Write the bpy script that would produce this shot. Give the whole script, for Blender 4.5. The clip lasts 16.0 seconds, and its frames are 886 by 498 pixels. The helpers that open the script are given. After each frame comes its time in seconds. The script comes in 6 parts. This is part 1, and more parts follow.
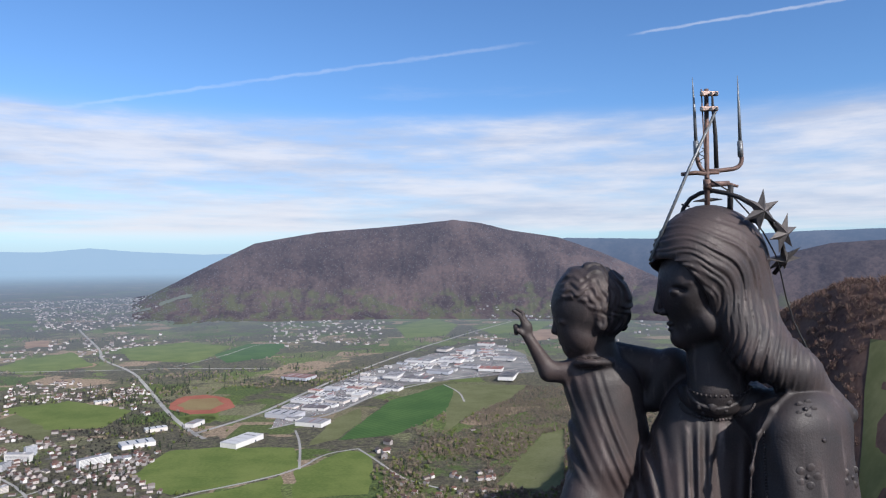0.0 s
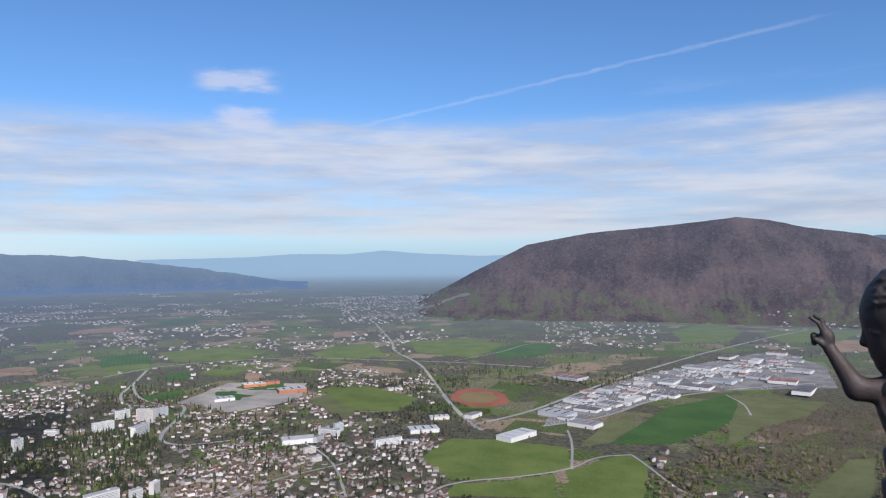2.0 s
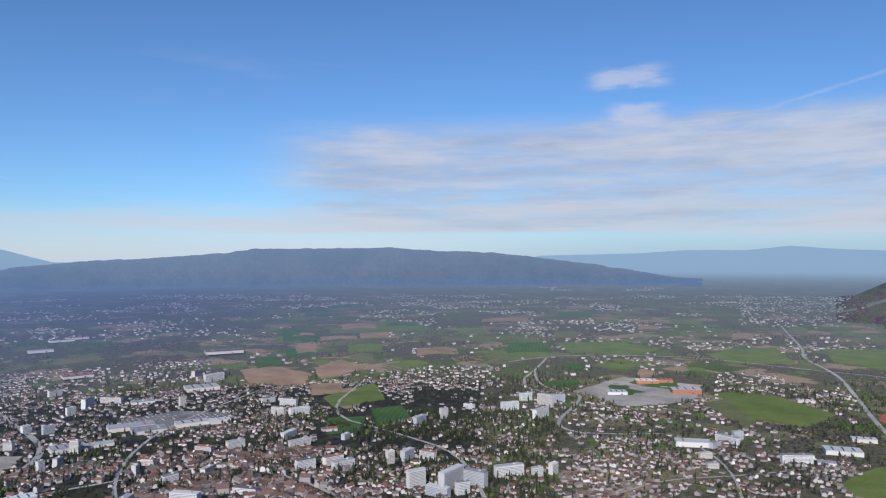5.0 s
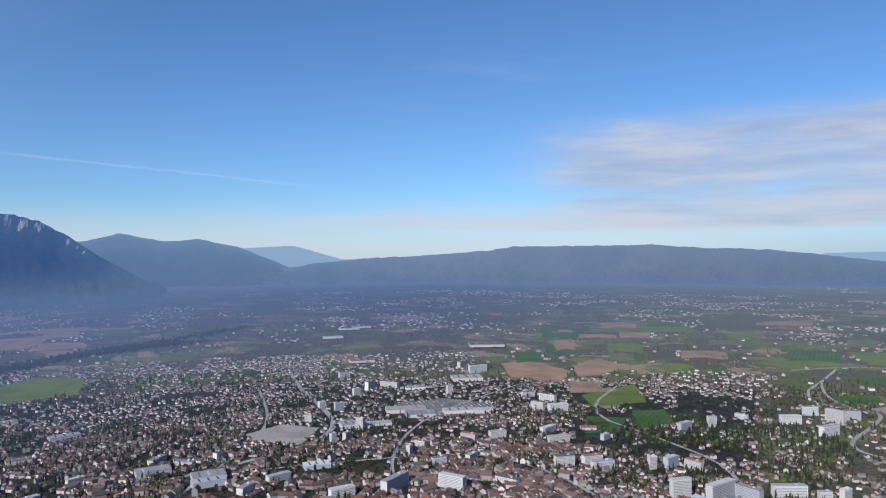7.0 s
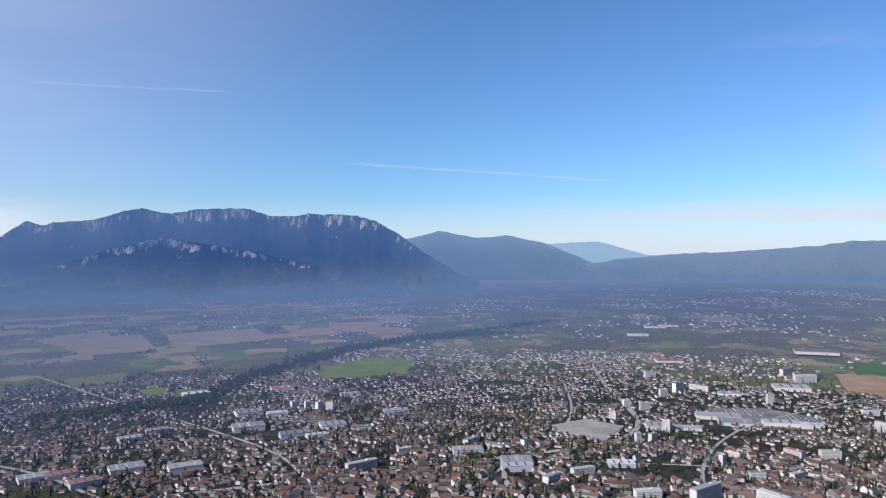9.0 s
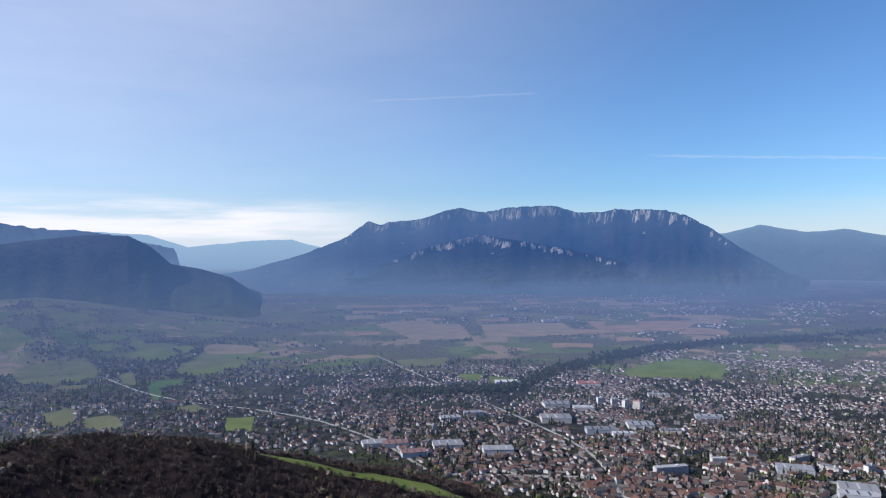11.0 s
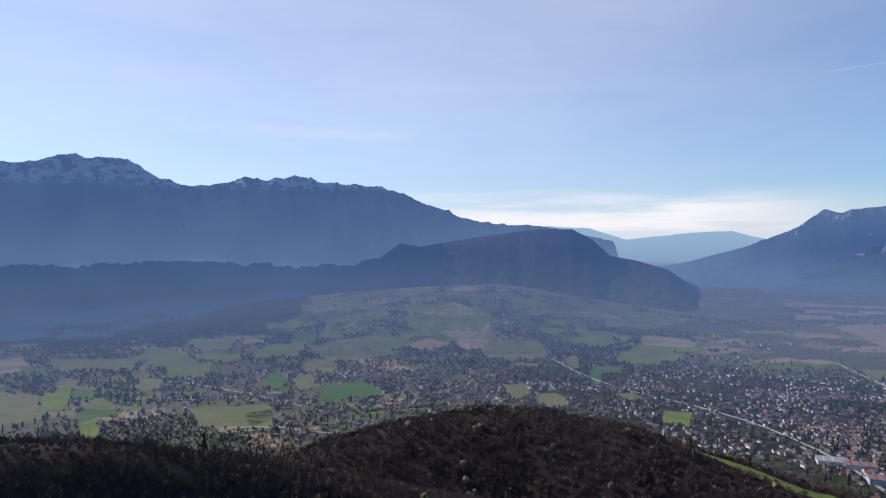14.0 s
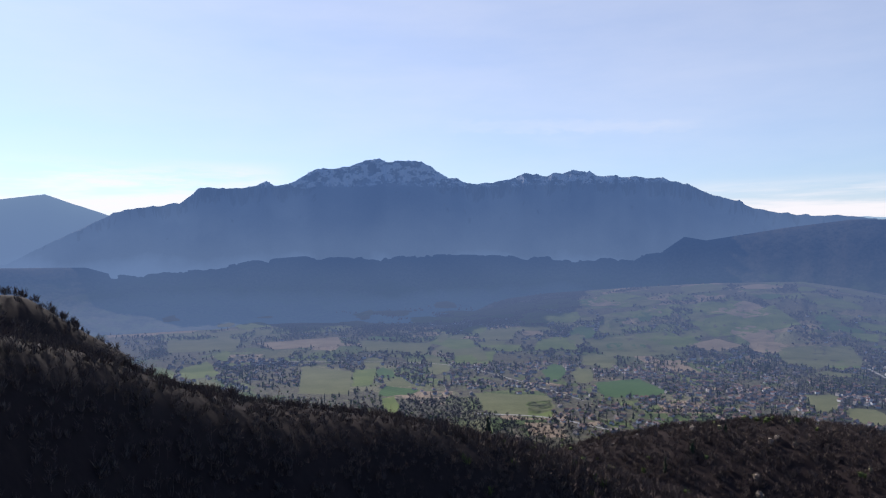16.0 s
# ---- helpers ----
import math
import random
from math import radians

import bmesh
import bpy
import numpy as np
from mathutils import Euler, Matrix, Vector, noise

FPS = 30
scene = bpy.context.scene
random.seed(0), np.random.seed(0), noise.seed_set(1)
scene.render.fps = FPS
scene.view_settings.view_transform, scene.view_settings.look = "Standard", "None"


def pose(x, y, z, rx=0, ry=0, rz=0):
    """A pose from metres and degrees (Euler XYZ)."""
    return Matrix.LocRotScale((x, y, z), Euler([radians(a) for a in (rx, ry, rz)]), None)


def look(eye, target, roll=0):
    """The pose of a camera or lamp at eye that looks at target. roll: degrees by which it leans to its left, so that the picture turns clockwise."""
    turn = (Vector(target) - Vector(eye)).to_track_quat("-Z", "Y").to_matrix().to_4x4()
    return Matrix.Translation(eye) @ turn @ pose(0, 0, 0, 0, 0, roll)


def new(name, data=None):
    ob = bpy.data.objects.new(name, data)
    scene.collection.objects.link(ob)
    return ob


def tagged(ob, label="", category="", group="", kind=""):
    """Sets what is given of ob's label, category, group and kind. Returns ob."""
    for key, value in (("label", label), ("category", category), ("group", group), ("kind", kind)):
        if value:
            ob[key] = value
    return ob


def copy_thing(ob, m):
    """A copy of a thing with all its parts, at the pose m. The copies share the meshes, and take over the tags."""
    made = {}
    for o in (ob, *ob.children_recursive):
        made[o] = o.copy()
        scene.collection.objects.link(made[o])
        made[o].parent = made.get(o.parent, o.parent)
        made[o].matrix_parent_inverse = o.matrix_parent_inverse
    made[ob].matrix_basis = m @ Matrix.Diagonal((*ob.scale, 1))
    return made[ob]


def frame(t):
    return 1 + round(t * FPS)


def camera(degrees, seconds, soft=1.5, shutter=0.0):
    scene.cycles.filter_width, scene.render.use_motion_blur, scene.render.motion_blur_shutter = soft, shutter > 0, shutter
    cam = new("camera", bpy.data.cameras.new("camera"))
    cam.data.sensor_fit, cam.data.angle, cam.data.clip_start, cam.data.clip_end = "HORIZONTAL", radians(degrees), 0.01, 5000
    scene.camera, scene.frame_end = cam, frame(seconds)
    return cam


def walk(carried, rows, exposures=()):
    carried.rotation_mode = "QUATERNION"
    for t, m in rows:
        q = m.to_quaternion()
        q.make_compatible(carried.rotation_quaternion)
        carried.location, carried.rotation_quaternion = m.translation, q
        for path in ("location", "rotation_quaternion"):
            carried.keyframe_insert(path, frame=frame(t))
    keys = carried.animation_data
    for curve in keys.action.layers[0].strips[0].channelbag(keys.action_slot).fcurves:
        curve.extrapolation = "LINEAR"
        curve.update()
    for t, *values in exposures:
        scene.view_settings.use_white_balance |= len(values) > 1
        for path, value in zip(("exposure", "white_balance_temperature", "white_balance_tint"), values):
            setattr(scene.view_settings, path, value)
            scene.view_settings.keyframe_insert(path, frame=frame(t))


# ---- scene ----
cam = camera(64.9, 16.0, soft=1.2)
EYE = 460.0
PATH = [
    (0.0, 0.1, 0.69, 0.3), (0.5, 3.4, 0.69, 0.4), (1.0, 9.4, 0.79, 0.4), (1.5, 15.7, 0.89, 0.4), (2.0, 22.1, 0.89, 0.4),
    (2.5, 28.4, 0.89, 0.3), (3.0, 34.4, 0.89, 0.3), (3.5, 39.6, 0.79, 0.2), (4.0, 44.3, 0.79, 0.2), (6.5, 68.7, 0.60, 0.2),
    (7.0, 74.5, 0.60, 0.2), (7.5, 80.5, 0.50, 0.2), (8.0, 86.6, 0.40, 0.1), (8.5, 92.8, 0.30, 0.1), (9.0, 99.1, 0.30, 0.1),
    (11.5, 129.9, -0.10, 0.1), (12.0, 135.9, -0.20, 0.1), (12.5, 142.0, -0.30, 0.1), (13.0, 147.8, -0.40, 0.2), (13.5, 153.2, -0.40, 0.2),
    (14.0, 158.7, -0.50, 0.3), (14.5, 164.1, -0.60, 0.3), (15.0, 169.6, -0.80, 0.4), (15.5, 175.1, -0.80, 0.5), (16.0, 181.3, -0.80, 0.6),
]
walk(cam, [(t, pose(0, 0, EYE, 90 + p, r, y)) for t, y, p, r in PATH],
     [(0.0, 0.24, 6650, 11), (1.5, 0.10, 6600, 11), (2.5, -0.08, 6450, 11), (3.5, -0.20, 6400, 11), (7.0, -0.17, 6350, 11), (9.0, 0.06, 6450, 12), (12.5, 0.04, 6450, 11),
      (14.0, 0.0, 6650, 13), (16.0, 0.04, 6800, 14)])

# ---- light ----
SUN_AZ, SUN_EL = 222.0, 34.0


def way(az, el=0.0):
    """Unit vector; az in degrees to the left of +y."""
    a, e = radians(az), radians(el)
    return Vector((-math.sin(a) * math.cos(e), math.cos(a) * math.cos(e), math.sin(e)))


sun = new("sun", bpy.data.lights.new("sun", "SUN"))
sun.data.energy, sun.data.angle, sun.data.color = 5.8, radians(0.5), (1.0, 0.96, 0.91)
sun.matrix_world = look(way(SUN_AZ, SUN_EL) * 100, (0, 0, 0))

world = bpy.data.worlds.new("sky")
scene.world = world
world.use_nodes = True
WT = world.node_tree
WT.nodes.clear()


class Net:
    """Short hand for wiring nodes."""

    def __init__(self, tree):
        self.t = tree

    def n(self, kind, ins=None, **props):
        node = self.t.nodes.new(kind)
        for k, v in props.items():
            setattr(node, k, v)
        for k, v in (ins or {}).items():
            self.put(node.inputs[k], v)
        return node

    def put(self, socket, v):
        if hasattr(v, "is_output"):
            self.t.links.new(v, socket)
        else:
            socket.default_value = v

    def m(self, op, a, b=0.0, c=0.0, clamp=False):
        node = self.t.nodes.new("ShaderNodeMath")
        node.operation, node.use_clamp = op, clamp
        for i, v in enumerate((a, b, c)):
            self.put(node.inputs[i], v)
        return node.outputs[0]

    def v(self, op, a, b=(0, 0, 0), out=0):
        node = self.t.nodes.new("ShaderNodeVectorMath")
        node.operation = op
        self.put(node.inputs[0], a)
        self.put(node.inputs[1], b)
        return node.outputs[out]

    def step(self, x, lo, hi, a=0.0, b=1.0):
        node = self.t.nodes.new("ShaderNodeMapRange")
        node.interpolation_type = "SMOOTHSTEP"
        for i, v in enumerate((x, lo, hi, a, b)):
            self.put(node.inputs[i], v)
        return node.outputs[0]

    def mix(self, f, a, b, blend="MIX"):
        node = self.t.nodes.new("ShaderNodeMix")
        node.data_type, node.blend_type = "RGBA", blend
        self.put(node.inputs[0], f)
        self.put(node.inputs[6], a)
        self.put(node.inputs[7], b)
        return node.outputs[2]

    def noise(self, vec, scale, detail=4.0, rough=0.55, color=False):
        node = self.n("ShaderNodeTexNoise", {"Vector": vec, "Scale": scale, "Detail": detail, "Roughness": rough})
        return node.outputs[1 if color else 0]

    def ramp(self, f, stops):
        node = self.t.nodes.new("ShaderNodeValToRGB")
        e = node.color_ramp.elements
        while len(e) < len(stops):
            e.new(0.5)
        for el, (p, c) in zip(e, stops):
            el.position, el.color = p, (*c, 1)
        self.put(node.inputs[0], f)
        return node.outputs[0]


w = Net(WT)
sky = w.n("ShaderNodeTexSky", sky_type="NISHITA", sun_disc=False, sun_elevation=radians(SUN_EL), sun_rotation=radians(360 - SUN_AZ),
          altitude=700.0, air_density=1.0, dust_density=0.6, ozone_density=3.0)
coord = w.n("ShaderNodeTexCoord").outputs["Generated"]
sep = w.n("ShaderNodeSeparateXYZ", {"Vector": coord})
vx, vy, vz = sep.outputs
az_turn = w.m("ARCTAN2", w.m("MULTIPLY", vx, -1.0), vy)                     # radians, left of +y
az_turn = w.m("ADD", az_turn, w.m("MULTIPLY", w.m("LESS_THAN", az_turn, -1.6), 2 * math.pi))


def between(x, a, b, c, d):
    """0 below a, 1 from b to c, 0 above d."""
    return w.m("MULTIPLY", w.step(x, a, b), w.step(x, d, c))


def deg(*v):
    return [radians(q) for q in v]


def sky_patch(az4, el4):
    return w.m("MULTIPLY", between(az_turn, *deg(*az4)), between(vz, *[math.sin(q) for q in deg(*el4)]))


def streaks(sa, sz, seed, detail=6.0, rough=0.6):
    v = w.n("ShaderNodeCombineXYZ", {0: w.m("MULTIPLY", az_turn, sa), 1: w.m("MULTIPLY", vz, sz), 2: seed}).outputs[0]
    return w.noise(v, 1.0, detail, rough)


def contrail(a, b, width, strength):
    p, q = way(*a), way(*b)
    n = p.cross(q).normalized()
    mid = (p + q).normalized()
    half = math.cos(p.angle(q) / 2)
    off = w.m("ABSOLUTE", w.m("ADD", w.v("DOT_PRODUCT", coord, tuple(n), out=1), w.m("MULTIPLY", w.m("SUBTRACT", streaks(30, 90, a[0], 3), 0.5), width * 2.2)))
    along = w.step(w.v("DOT_PRODUCT", coord, tuple(mid), out=1), half, half + (1 - half) * 0.5)
    return w.m("MULTIPLY", w.m("MULTIPLY", w.step(off, width, width * 0.1), along), w.m("MULTIPLY", streaks(14, 40, a[1], 4), strength * 1.6))


blue = w.mix(1.0, sky.outputs[0], (0.70, 0.98, 1.27, 1), "MULTIPLY")
pale = w.mix(w.step(az_turn, radians(34), radians(64)), (3.9, 5.3, 6.9, 1), (6.6, 7.1, 8.2, 1))
blue = w.mix(w.step(vz, 0.085, -0.01, 0.0, 0.74), blue, pale)
CLOUD = (6.3, 6.5, 7.2, 1)
band = sky_patch((-80, -60, 50, 74), (1.6, 3.0, 8.5, 12.6))
puffs = w.m("ADD", w.m("MULTIPLY", streaks(3.2, 17.0, 3.1, 3.0, 0.5), 0.55), w.m("MULTIPLY", streaks(11.0, 62.0, 8.2, 7.0, 0.62), 0.45))
dens = w.m("MULTIPLY", w.step(band, 0.0, 0.5), w.step(w.m("ADD", puffs, w.m("MULTIPLY", band, 0.20)), 0.44, 0.80))
low = w.m("MULTIPLY", sky_patch((-80, -60, 70, 100), (0.9, 2.2, 3.2, 5.2)), w.step(streaks(2.5, 40.0, 7.7), 0.40, 0.62))
lens = w.m("MAXIMUM", sky_patch((34.0, 37.5, 39.5, 43.0), (12.6, 13.6, 14.2, 15.6)), sky_patch((34.5, 37.0, 38.5, 41.5), (9.8, 10.8, 11.6, 12.6)))
tuft = w.m("MULTIPLY", w.step(lens, 0.0, 0.9), w.step(w.m("ADD", streaks(13.0, 60.0, 1.3), w.m("MULTIPLY", lens, 0.16)), 0.42, 0.76))
wisp = w.m("MULTIPLY", sky_patch((-40, -20, 60, 100), (6, 10, 12, 20)), w.step(streaks(2.2, 16.0, 5.5, 7), 0.58, 0.85))
bank = w.m("MULTIPLY", sky_patch((126, 140, 158, 166), (0.4, 1.2, 2.6, 4.6)), w.step(streaks(3.0, 34.0, 9.4), 0.36, 0.58))
bank2 = w.m("MULTIPLY", sky_patch((192, 198, 240, 260), (1.5, 2.6, 4.6, 6.6)), w.step(streaks(5.0, 34.0, 2.9), 0.38, 0.6))
veil = w.m("MULTIPLY", w.step(w.v("DOT_PRODUCT", coord, tuple(way(188, 30)), out=1), 0.12, 1.05), w.m("ADD", 0.4, w.m("MULTIPLY", streaks(3.0, 12.0, 6.2), 0.5)))
trails = w.m("ADD", w.m("ADD", contrail((31, 10.3), (-8.5, 17.1), 0.0036, 0.16), contrail((-14.5, 17.1), (-36, 17.6), 0.0028, 0.32)),
             w.m("ADD", contrail((108.3, 7.35), (84.3, 5.6), 0.0026, 0.16), w.m("ADD", contrail((130.5, 11.9), (115.5, 12.5), 0.0020, 0.12), contrail((182, 9.2), (160, 8.4), 0.012, 0.16))))
shade = w.mix(w.step(w.m("ADD", w.m("MULTIPLY", streaks(5.0, 44.0, 4.4), 0.6), w.m("MULTIPLY", puffs, 0.4)), 0.34, 0.66), (3.7, 4.3, 5.7, 1), CLOUD)
col = w.mix(w.m("MULTIPLY", w.step(band, 0.0, 0.6), 0.30), blue, (4.9, 5.4, 6.5, 1))
col = w.mix(w.m("MULTIPLY", dens, 0.82), col, shade)
col = w.mix(w.m("MULTIPLY", low, 0.66), col, CLOUD)
col = w.mix(w.m("MULTIPLY", w.m("MAXIMUM", tuft, w.m("MULTIPLY", wisp, 0.5)), 0.6), col, (6.2, 6.4, 7.6, 1))
col = w.mix(w.m("MULTIPLY", w.m("MAXIMUM", bank, bank2), 0.85), col, (9.2, 9.0, 9.2, 1))
col = w.mix(w.m("MULTIPLY", veil, 0.74, clamp=True), col, (7.5, 8.0, 9.3, 1))
col = w.mix(w.m("MULTIPLY", trails, 1.0, clamp=True), col, (8.0, 8.2, 8.8, 1))
bg = w.n("ShaderNodeBackground", {"Color": col, "Strength": 0.11})
w.n("ShaderNodeOutputWorld", {"Surface": bg.outputs[0]})

# ---- materials ----


def material(name):
    m = bpy.data.materials.new(name)
    m.use_nodes = True
    m.node_tree.nodes.clear()
    return m, Net(m.node_tree)


def finish(net, color, rough=0.9, metal=0.0, bump=None, strength=0.3, dist=0.05, sheen=0.0, spec=0.3):
    b = net.n("ShaderNodeBsdfPrincipled", {"Base Color": color, "Roughness": rough, "Metallic": metal, "Specular IOR Level": spec})
    if sheen:
        b.inputs["Sheen Weight"].default_value = sheen
    if bump is not None:
        net.put(b.inputs["Normal"], net.n("ShaderNodeBump", {"Height": bump, "Strength": strength, "Distance": dist}).outputs[0])
    net.n("ShaderNodeOutputMaterial", {"Surface": b.outputs[0]})
    return b


def plain(name, color, rough=0.8, metal=0.0, scale=0.5, vary=0.25, random_shift=0.0):
    """A paint or stone with blotches at two scales, shifted from object to object."""
    m, k = material(name)
    c = k.n("ShaderNodeTexCoord").outputs["Object"]
    f = k.m("ADD", k.m("MULTIPLY", k.noise(c, scale), 0.6), k.m("MULTIPLY", k.noise(c, scale * 9), 0.4))
    col = k.mix(k.step(f, 0.3, 0.7), (*[v * (1 - vary) for v in color], 1), (*[min(1, v * (1 + vary)) for v in color], 1))
    if random_shift:
        r = k.n("ShaderNodeObjectInfo").outputs["Random"]
        i = k.n("ShaderNodeNewGeometry").outputs["Random Per Island"]
        s = k.m("FRACT", k.m("ADD", r, i))
        hs = k.n("ShaderNodeHueSaturation", {"Color": col, "Value": k.m("ADD", 1 - random_shift, k.m("MULTIPLY", s, 2 * random_shift)),
                                             "Saturation": k.m("ADD", 0.6, k.m("MULTIPLY", k.m("FRACT", k.m("MULTIPLY", s, 7.3)), 0.8))})
        col = hs.outputs[0]
    finish(k, col, rough, metal, f, 0.2, 0.05)
    return m


def ground_material(name):
    m, k = material(name)
    uv = k.n("ShaderNodeUVMap", uv_map="plan").outputs[0]
    cell = k.n("ShaderNodeTexVoronoi", {"Vector": uv, "Scale": 5.5, "Randomness": 0.9}, feature="F1", distance="CHEBYCHEV")
    rnd = k.n("ShaderNodeSeparateColor", {"Color": cell.outputs["Color"]}).outputs[0]
    field = k.ramp(rnd, [(0.0, (0.050, 0.075, 0.025)), (0.25, (0.10, 0.125, 0.045)), (0.45, (0.060, 0.085, 0.025)), (0.6, (0.13, 0.125, 0.075)),
                         (0.72, (0.075, 0.085, 0.04)), (0.86, (0.21, 0.16, 0.115))])
    wood = k.ramp(k.noise(uv, 45.0, 5), [(0.3, (0.036, 0.034, 0.026)), (0.5, (0.076, 0.070, 0.052)), (0.7, (0.088, 0.095, 0.048))])
    wf = k.step(k.m("ADD", k.noise(uv, 2.2, 6, 0.6), k.m("MULTIPLY", k.noise(uv, 12.0, 3), 0.25)), 0.60, 0.635)
    col = k.mix(wf, field, wood)
    fine = k.noise(uv, 110.0, 6, 0.75)
    col = k.mix(0.75, col, k.ramp(fine, [(0.38, (0.35, 0.35, 0.36)), (0.5, (0.95, 0.95, 0.95)), (0.64, (1.75, 1.75, 1.72))]), "MULTIPLY")
    b = finish(k, col, 0.95, 0, fine, 0.35, 2.0, spec=0.15)
    # airlight glow mixed over the ground colour
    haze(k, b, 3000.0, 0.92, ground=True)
    return m


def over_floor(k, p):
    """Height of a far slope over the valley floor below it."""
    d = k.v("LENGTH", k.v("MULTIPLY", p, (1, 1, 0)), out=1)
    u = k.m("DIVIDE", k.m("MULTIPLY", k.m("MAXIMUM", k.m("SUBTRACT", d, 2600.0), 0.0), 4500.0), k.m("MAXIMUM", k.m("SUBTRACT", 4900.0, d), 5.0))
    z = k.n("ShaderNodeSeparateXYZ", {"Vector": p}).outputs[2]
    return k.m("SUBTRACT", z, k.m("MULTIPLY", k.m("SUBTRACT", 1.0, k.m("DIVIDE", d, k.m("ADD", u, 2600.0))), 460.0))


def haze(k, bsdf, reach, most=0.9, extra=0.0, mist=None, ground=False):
    """Haze painted as glowing airlight: grows with plan distance from about 1300 m, near ground included, brighter
    towards the sun.
    """
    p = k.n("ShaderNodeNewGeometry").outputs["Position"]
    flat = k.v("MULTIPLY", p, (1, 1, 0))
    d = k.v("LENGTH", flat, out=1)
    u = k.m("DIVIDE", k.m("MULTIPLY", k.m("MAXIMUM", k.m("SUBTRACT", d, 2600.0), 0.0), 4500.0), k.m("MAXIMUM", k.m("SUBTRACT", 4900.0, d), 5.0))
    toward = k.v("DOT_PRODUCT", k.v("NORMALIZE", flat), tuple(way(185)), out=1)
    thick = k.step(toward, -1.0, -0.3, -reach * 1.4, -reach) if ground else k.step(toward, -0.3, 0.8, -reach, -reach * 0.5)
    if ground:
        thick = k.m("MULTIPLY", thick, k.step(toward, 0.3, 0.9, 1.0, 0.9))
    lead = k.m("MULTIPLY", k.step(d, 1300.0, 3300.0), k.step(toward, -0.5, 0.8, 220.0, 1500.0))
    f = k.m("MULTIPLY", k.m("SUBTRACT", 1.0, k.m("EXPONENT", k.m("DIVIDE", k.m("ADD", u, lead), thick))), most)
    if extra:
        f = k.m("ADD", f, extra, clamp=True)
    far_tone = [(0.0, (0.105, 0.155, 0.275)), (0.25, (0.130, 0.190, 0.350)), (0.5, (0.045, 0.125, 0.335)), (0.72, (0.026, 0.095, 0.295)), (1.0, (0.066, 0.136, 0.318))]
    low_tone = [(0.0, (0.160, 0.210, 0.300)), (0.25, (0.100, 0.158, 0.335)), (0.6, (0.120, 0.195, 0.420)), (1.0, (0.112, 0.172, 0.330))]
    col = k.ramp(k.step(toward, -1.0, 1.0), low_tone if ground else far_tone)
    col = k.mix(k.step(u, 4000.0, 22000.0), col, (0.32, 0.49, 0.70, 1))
    # pale mist painted as glow at the feet of the slopes
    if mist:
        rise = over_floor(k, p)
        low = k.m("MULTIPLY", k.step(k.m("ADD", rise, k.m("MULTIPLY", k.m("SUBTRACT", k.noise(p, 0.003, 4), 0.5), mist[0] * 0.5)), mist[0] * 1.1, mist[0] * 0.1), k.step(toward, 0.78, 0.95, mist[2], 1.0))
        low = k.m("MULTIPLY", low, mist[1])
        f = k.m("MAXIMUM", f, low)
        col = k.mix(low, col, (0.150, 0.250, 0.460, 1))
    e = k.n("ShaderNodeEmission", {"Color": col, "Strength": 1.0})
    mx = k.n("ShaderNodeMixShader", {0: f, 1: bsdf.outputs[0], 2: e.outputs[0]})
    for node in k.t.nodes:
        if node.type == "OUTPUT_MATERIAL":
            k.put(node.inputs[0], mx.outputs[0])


def mountain_material(name, dark, light, reach, most, mist=None, snow=None, rock=False, meadow=0.0):
    """Far wooded slopes, bare rock or snow, with the valley's haze mixed in as emission."""
    m, k = material(name)
    p = k.n("ShaderNodeNewGeometry").outputs["Position"]
    f = k.m("ADD", k.m("MULTIPLY", k.noise(p, 0.006, 6, 0.65), 0.55), k.m("MULTIPLY", k.noise(p, 0.06, 5, 0.7), 0.45))
    if rock:
        f = k.noise(k.v("MULTIPLY", p, (1, 1, 0.3)), 0.035, 6, 0.7)
    col = k.mix(k.step(f, 0.40, 0.60), (*dark, 1), (*light, 1))
    broad = k.noise(p, 0.0035, 4, 0.6)
    col = k.mix(1.0, col, k.ramp(broad, [(0.36, (0.76, 0.76, 0.78)), (0.5, (1.0, 1.0, 1.0)), (0.64, (1.24, 1.2, 1.16))]), "MULTIPLY")
    z = k.n("ShaderNodeSeparateXYZ", {"Vector": p}).outputs[2]
    if meadow:
        g = k.step(k.m("ADD", over_floor(k, p), k.m("MULTIPLY", k.noise(p, 0.008, 5, 0.6), meadow * 1.6)), meadow * 1.75, meadow * 1.45)
        g = k.m("MULTIPLY", g, k.m("MULTIPLY", k.step(k.noise(p, 0.012, 5, 0.65), 0.47, 0.56), 0.8))
        col = k.mix(g, col, k.mix(k.noise(p, 0.03, 3), (0.050, 0.062, 0.030, 1), (0.085, 0.092, 0.045, 1)))
    if snow:
        s = k.m("MULTIPLY", k.step(k.m("ADD", z, k.m("MULTIPLY", k.noise(p, 0.02, 5, 0.7), 60.0)), snow, snow + 25), k.step(k.noise(k.v("MULTIPLY", p, (1, 1, 1.6)), 0.018, 6, 0.7), 0.46, 0.53))
        col = k.mix(s, col, (0.75, 0.78, 0.84, 1))
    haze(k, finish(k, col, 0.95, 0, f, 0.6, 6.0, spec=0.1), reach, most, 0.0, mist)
    return m


# ---- terrain ----
NEAR = 2600.0


def comp(r):
    """Plan distance to built distance: true up to NEAR, then drawn together towards 4.9 km."""
    r = np.asarray(r, float)
    u = np.maximum(r - NEAR, 0)
    return np.where(r <= NEAR, r, NEAR + 2300 * u / (u + 4500))


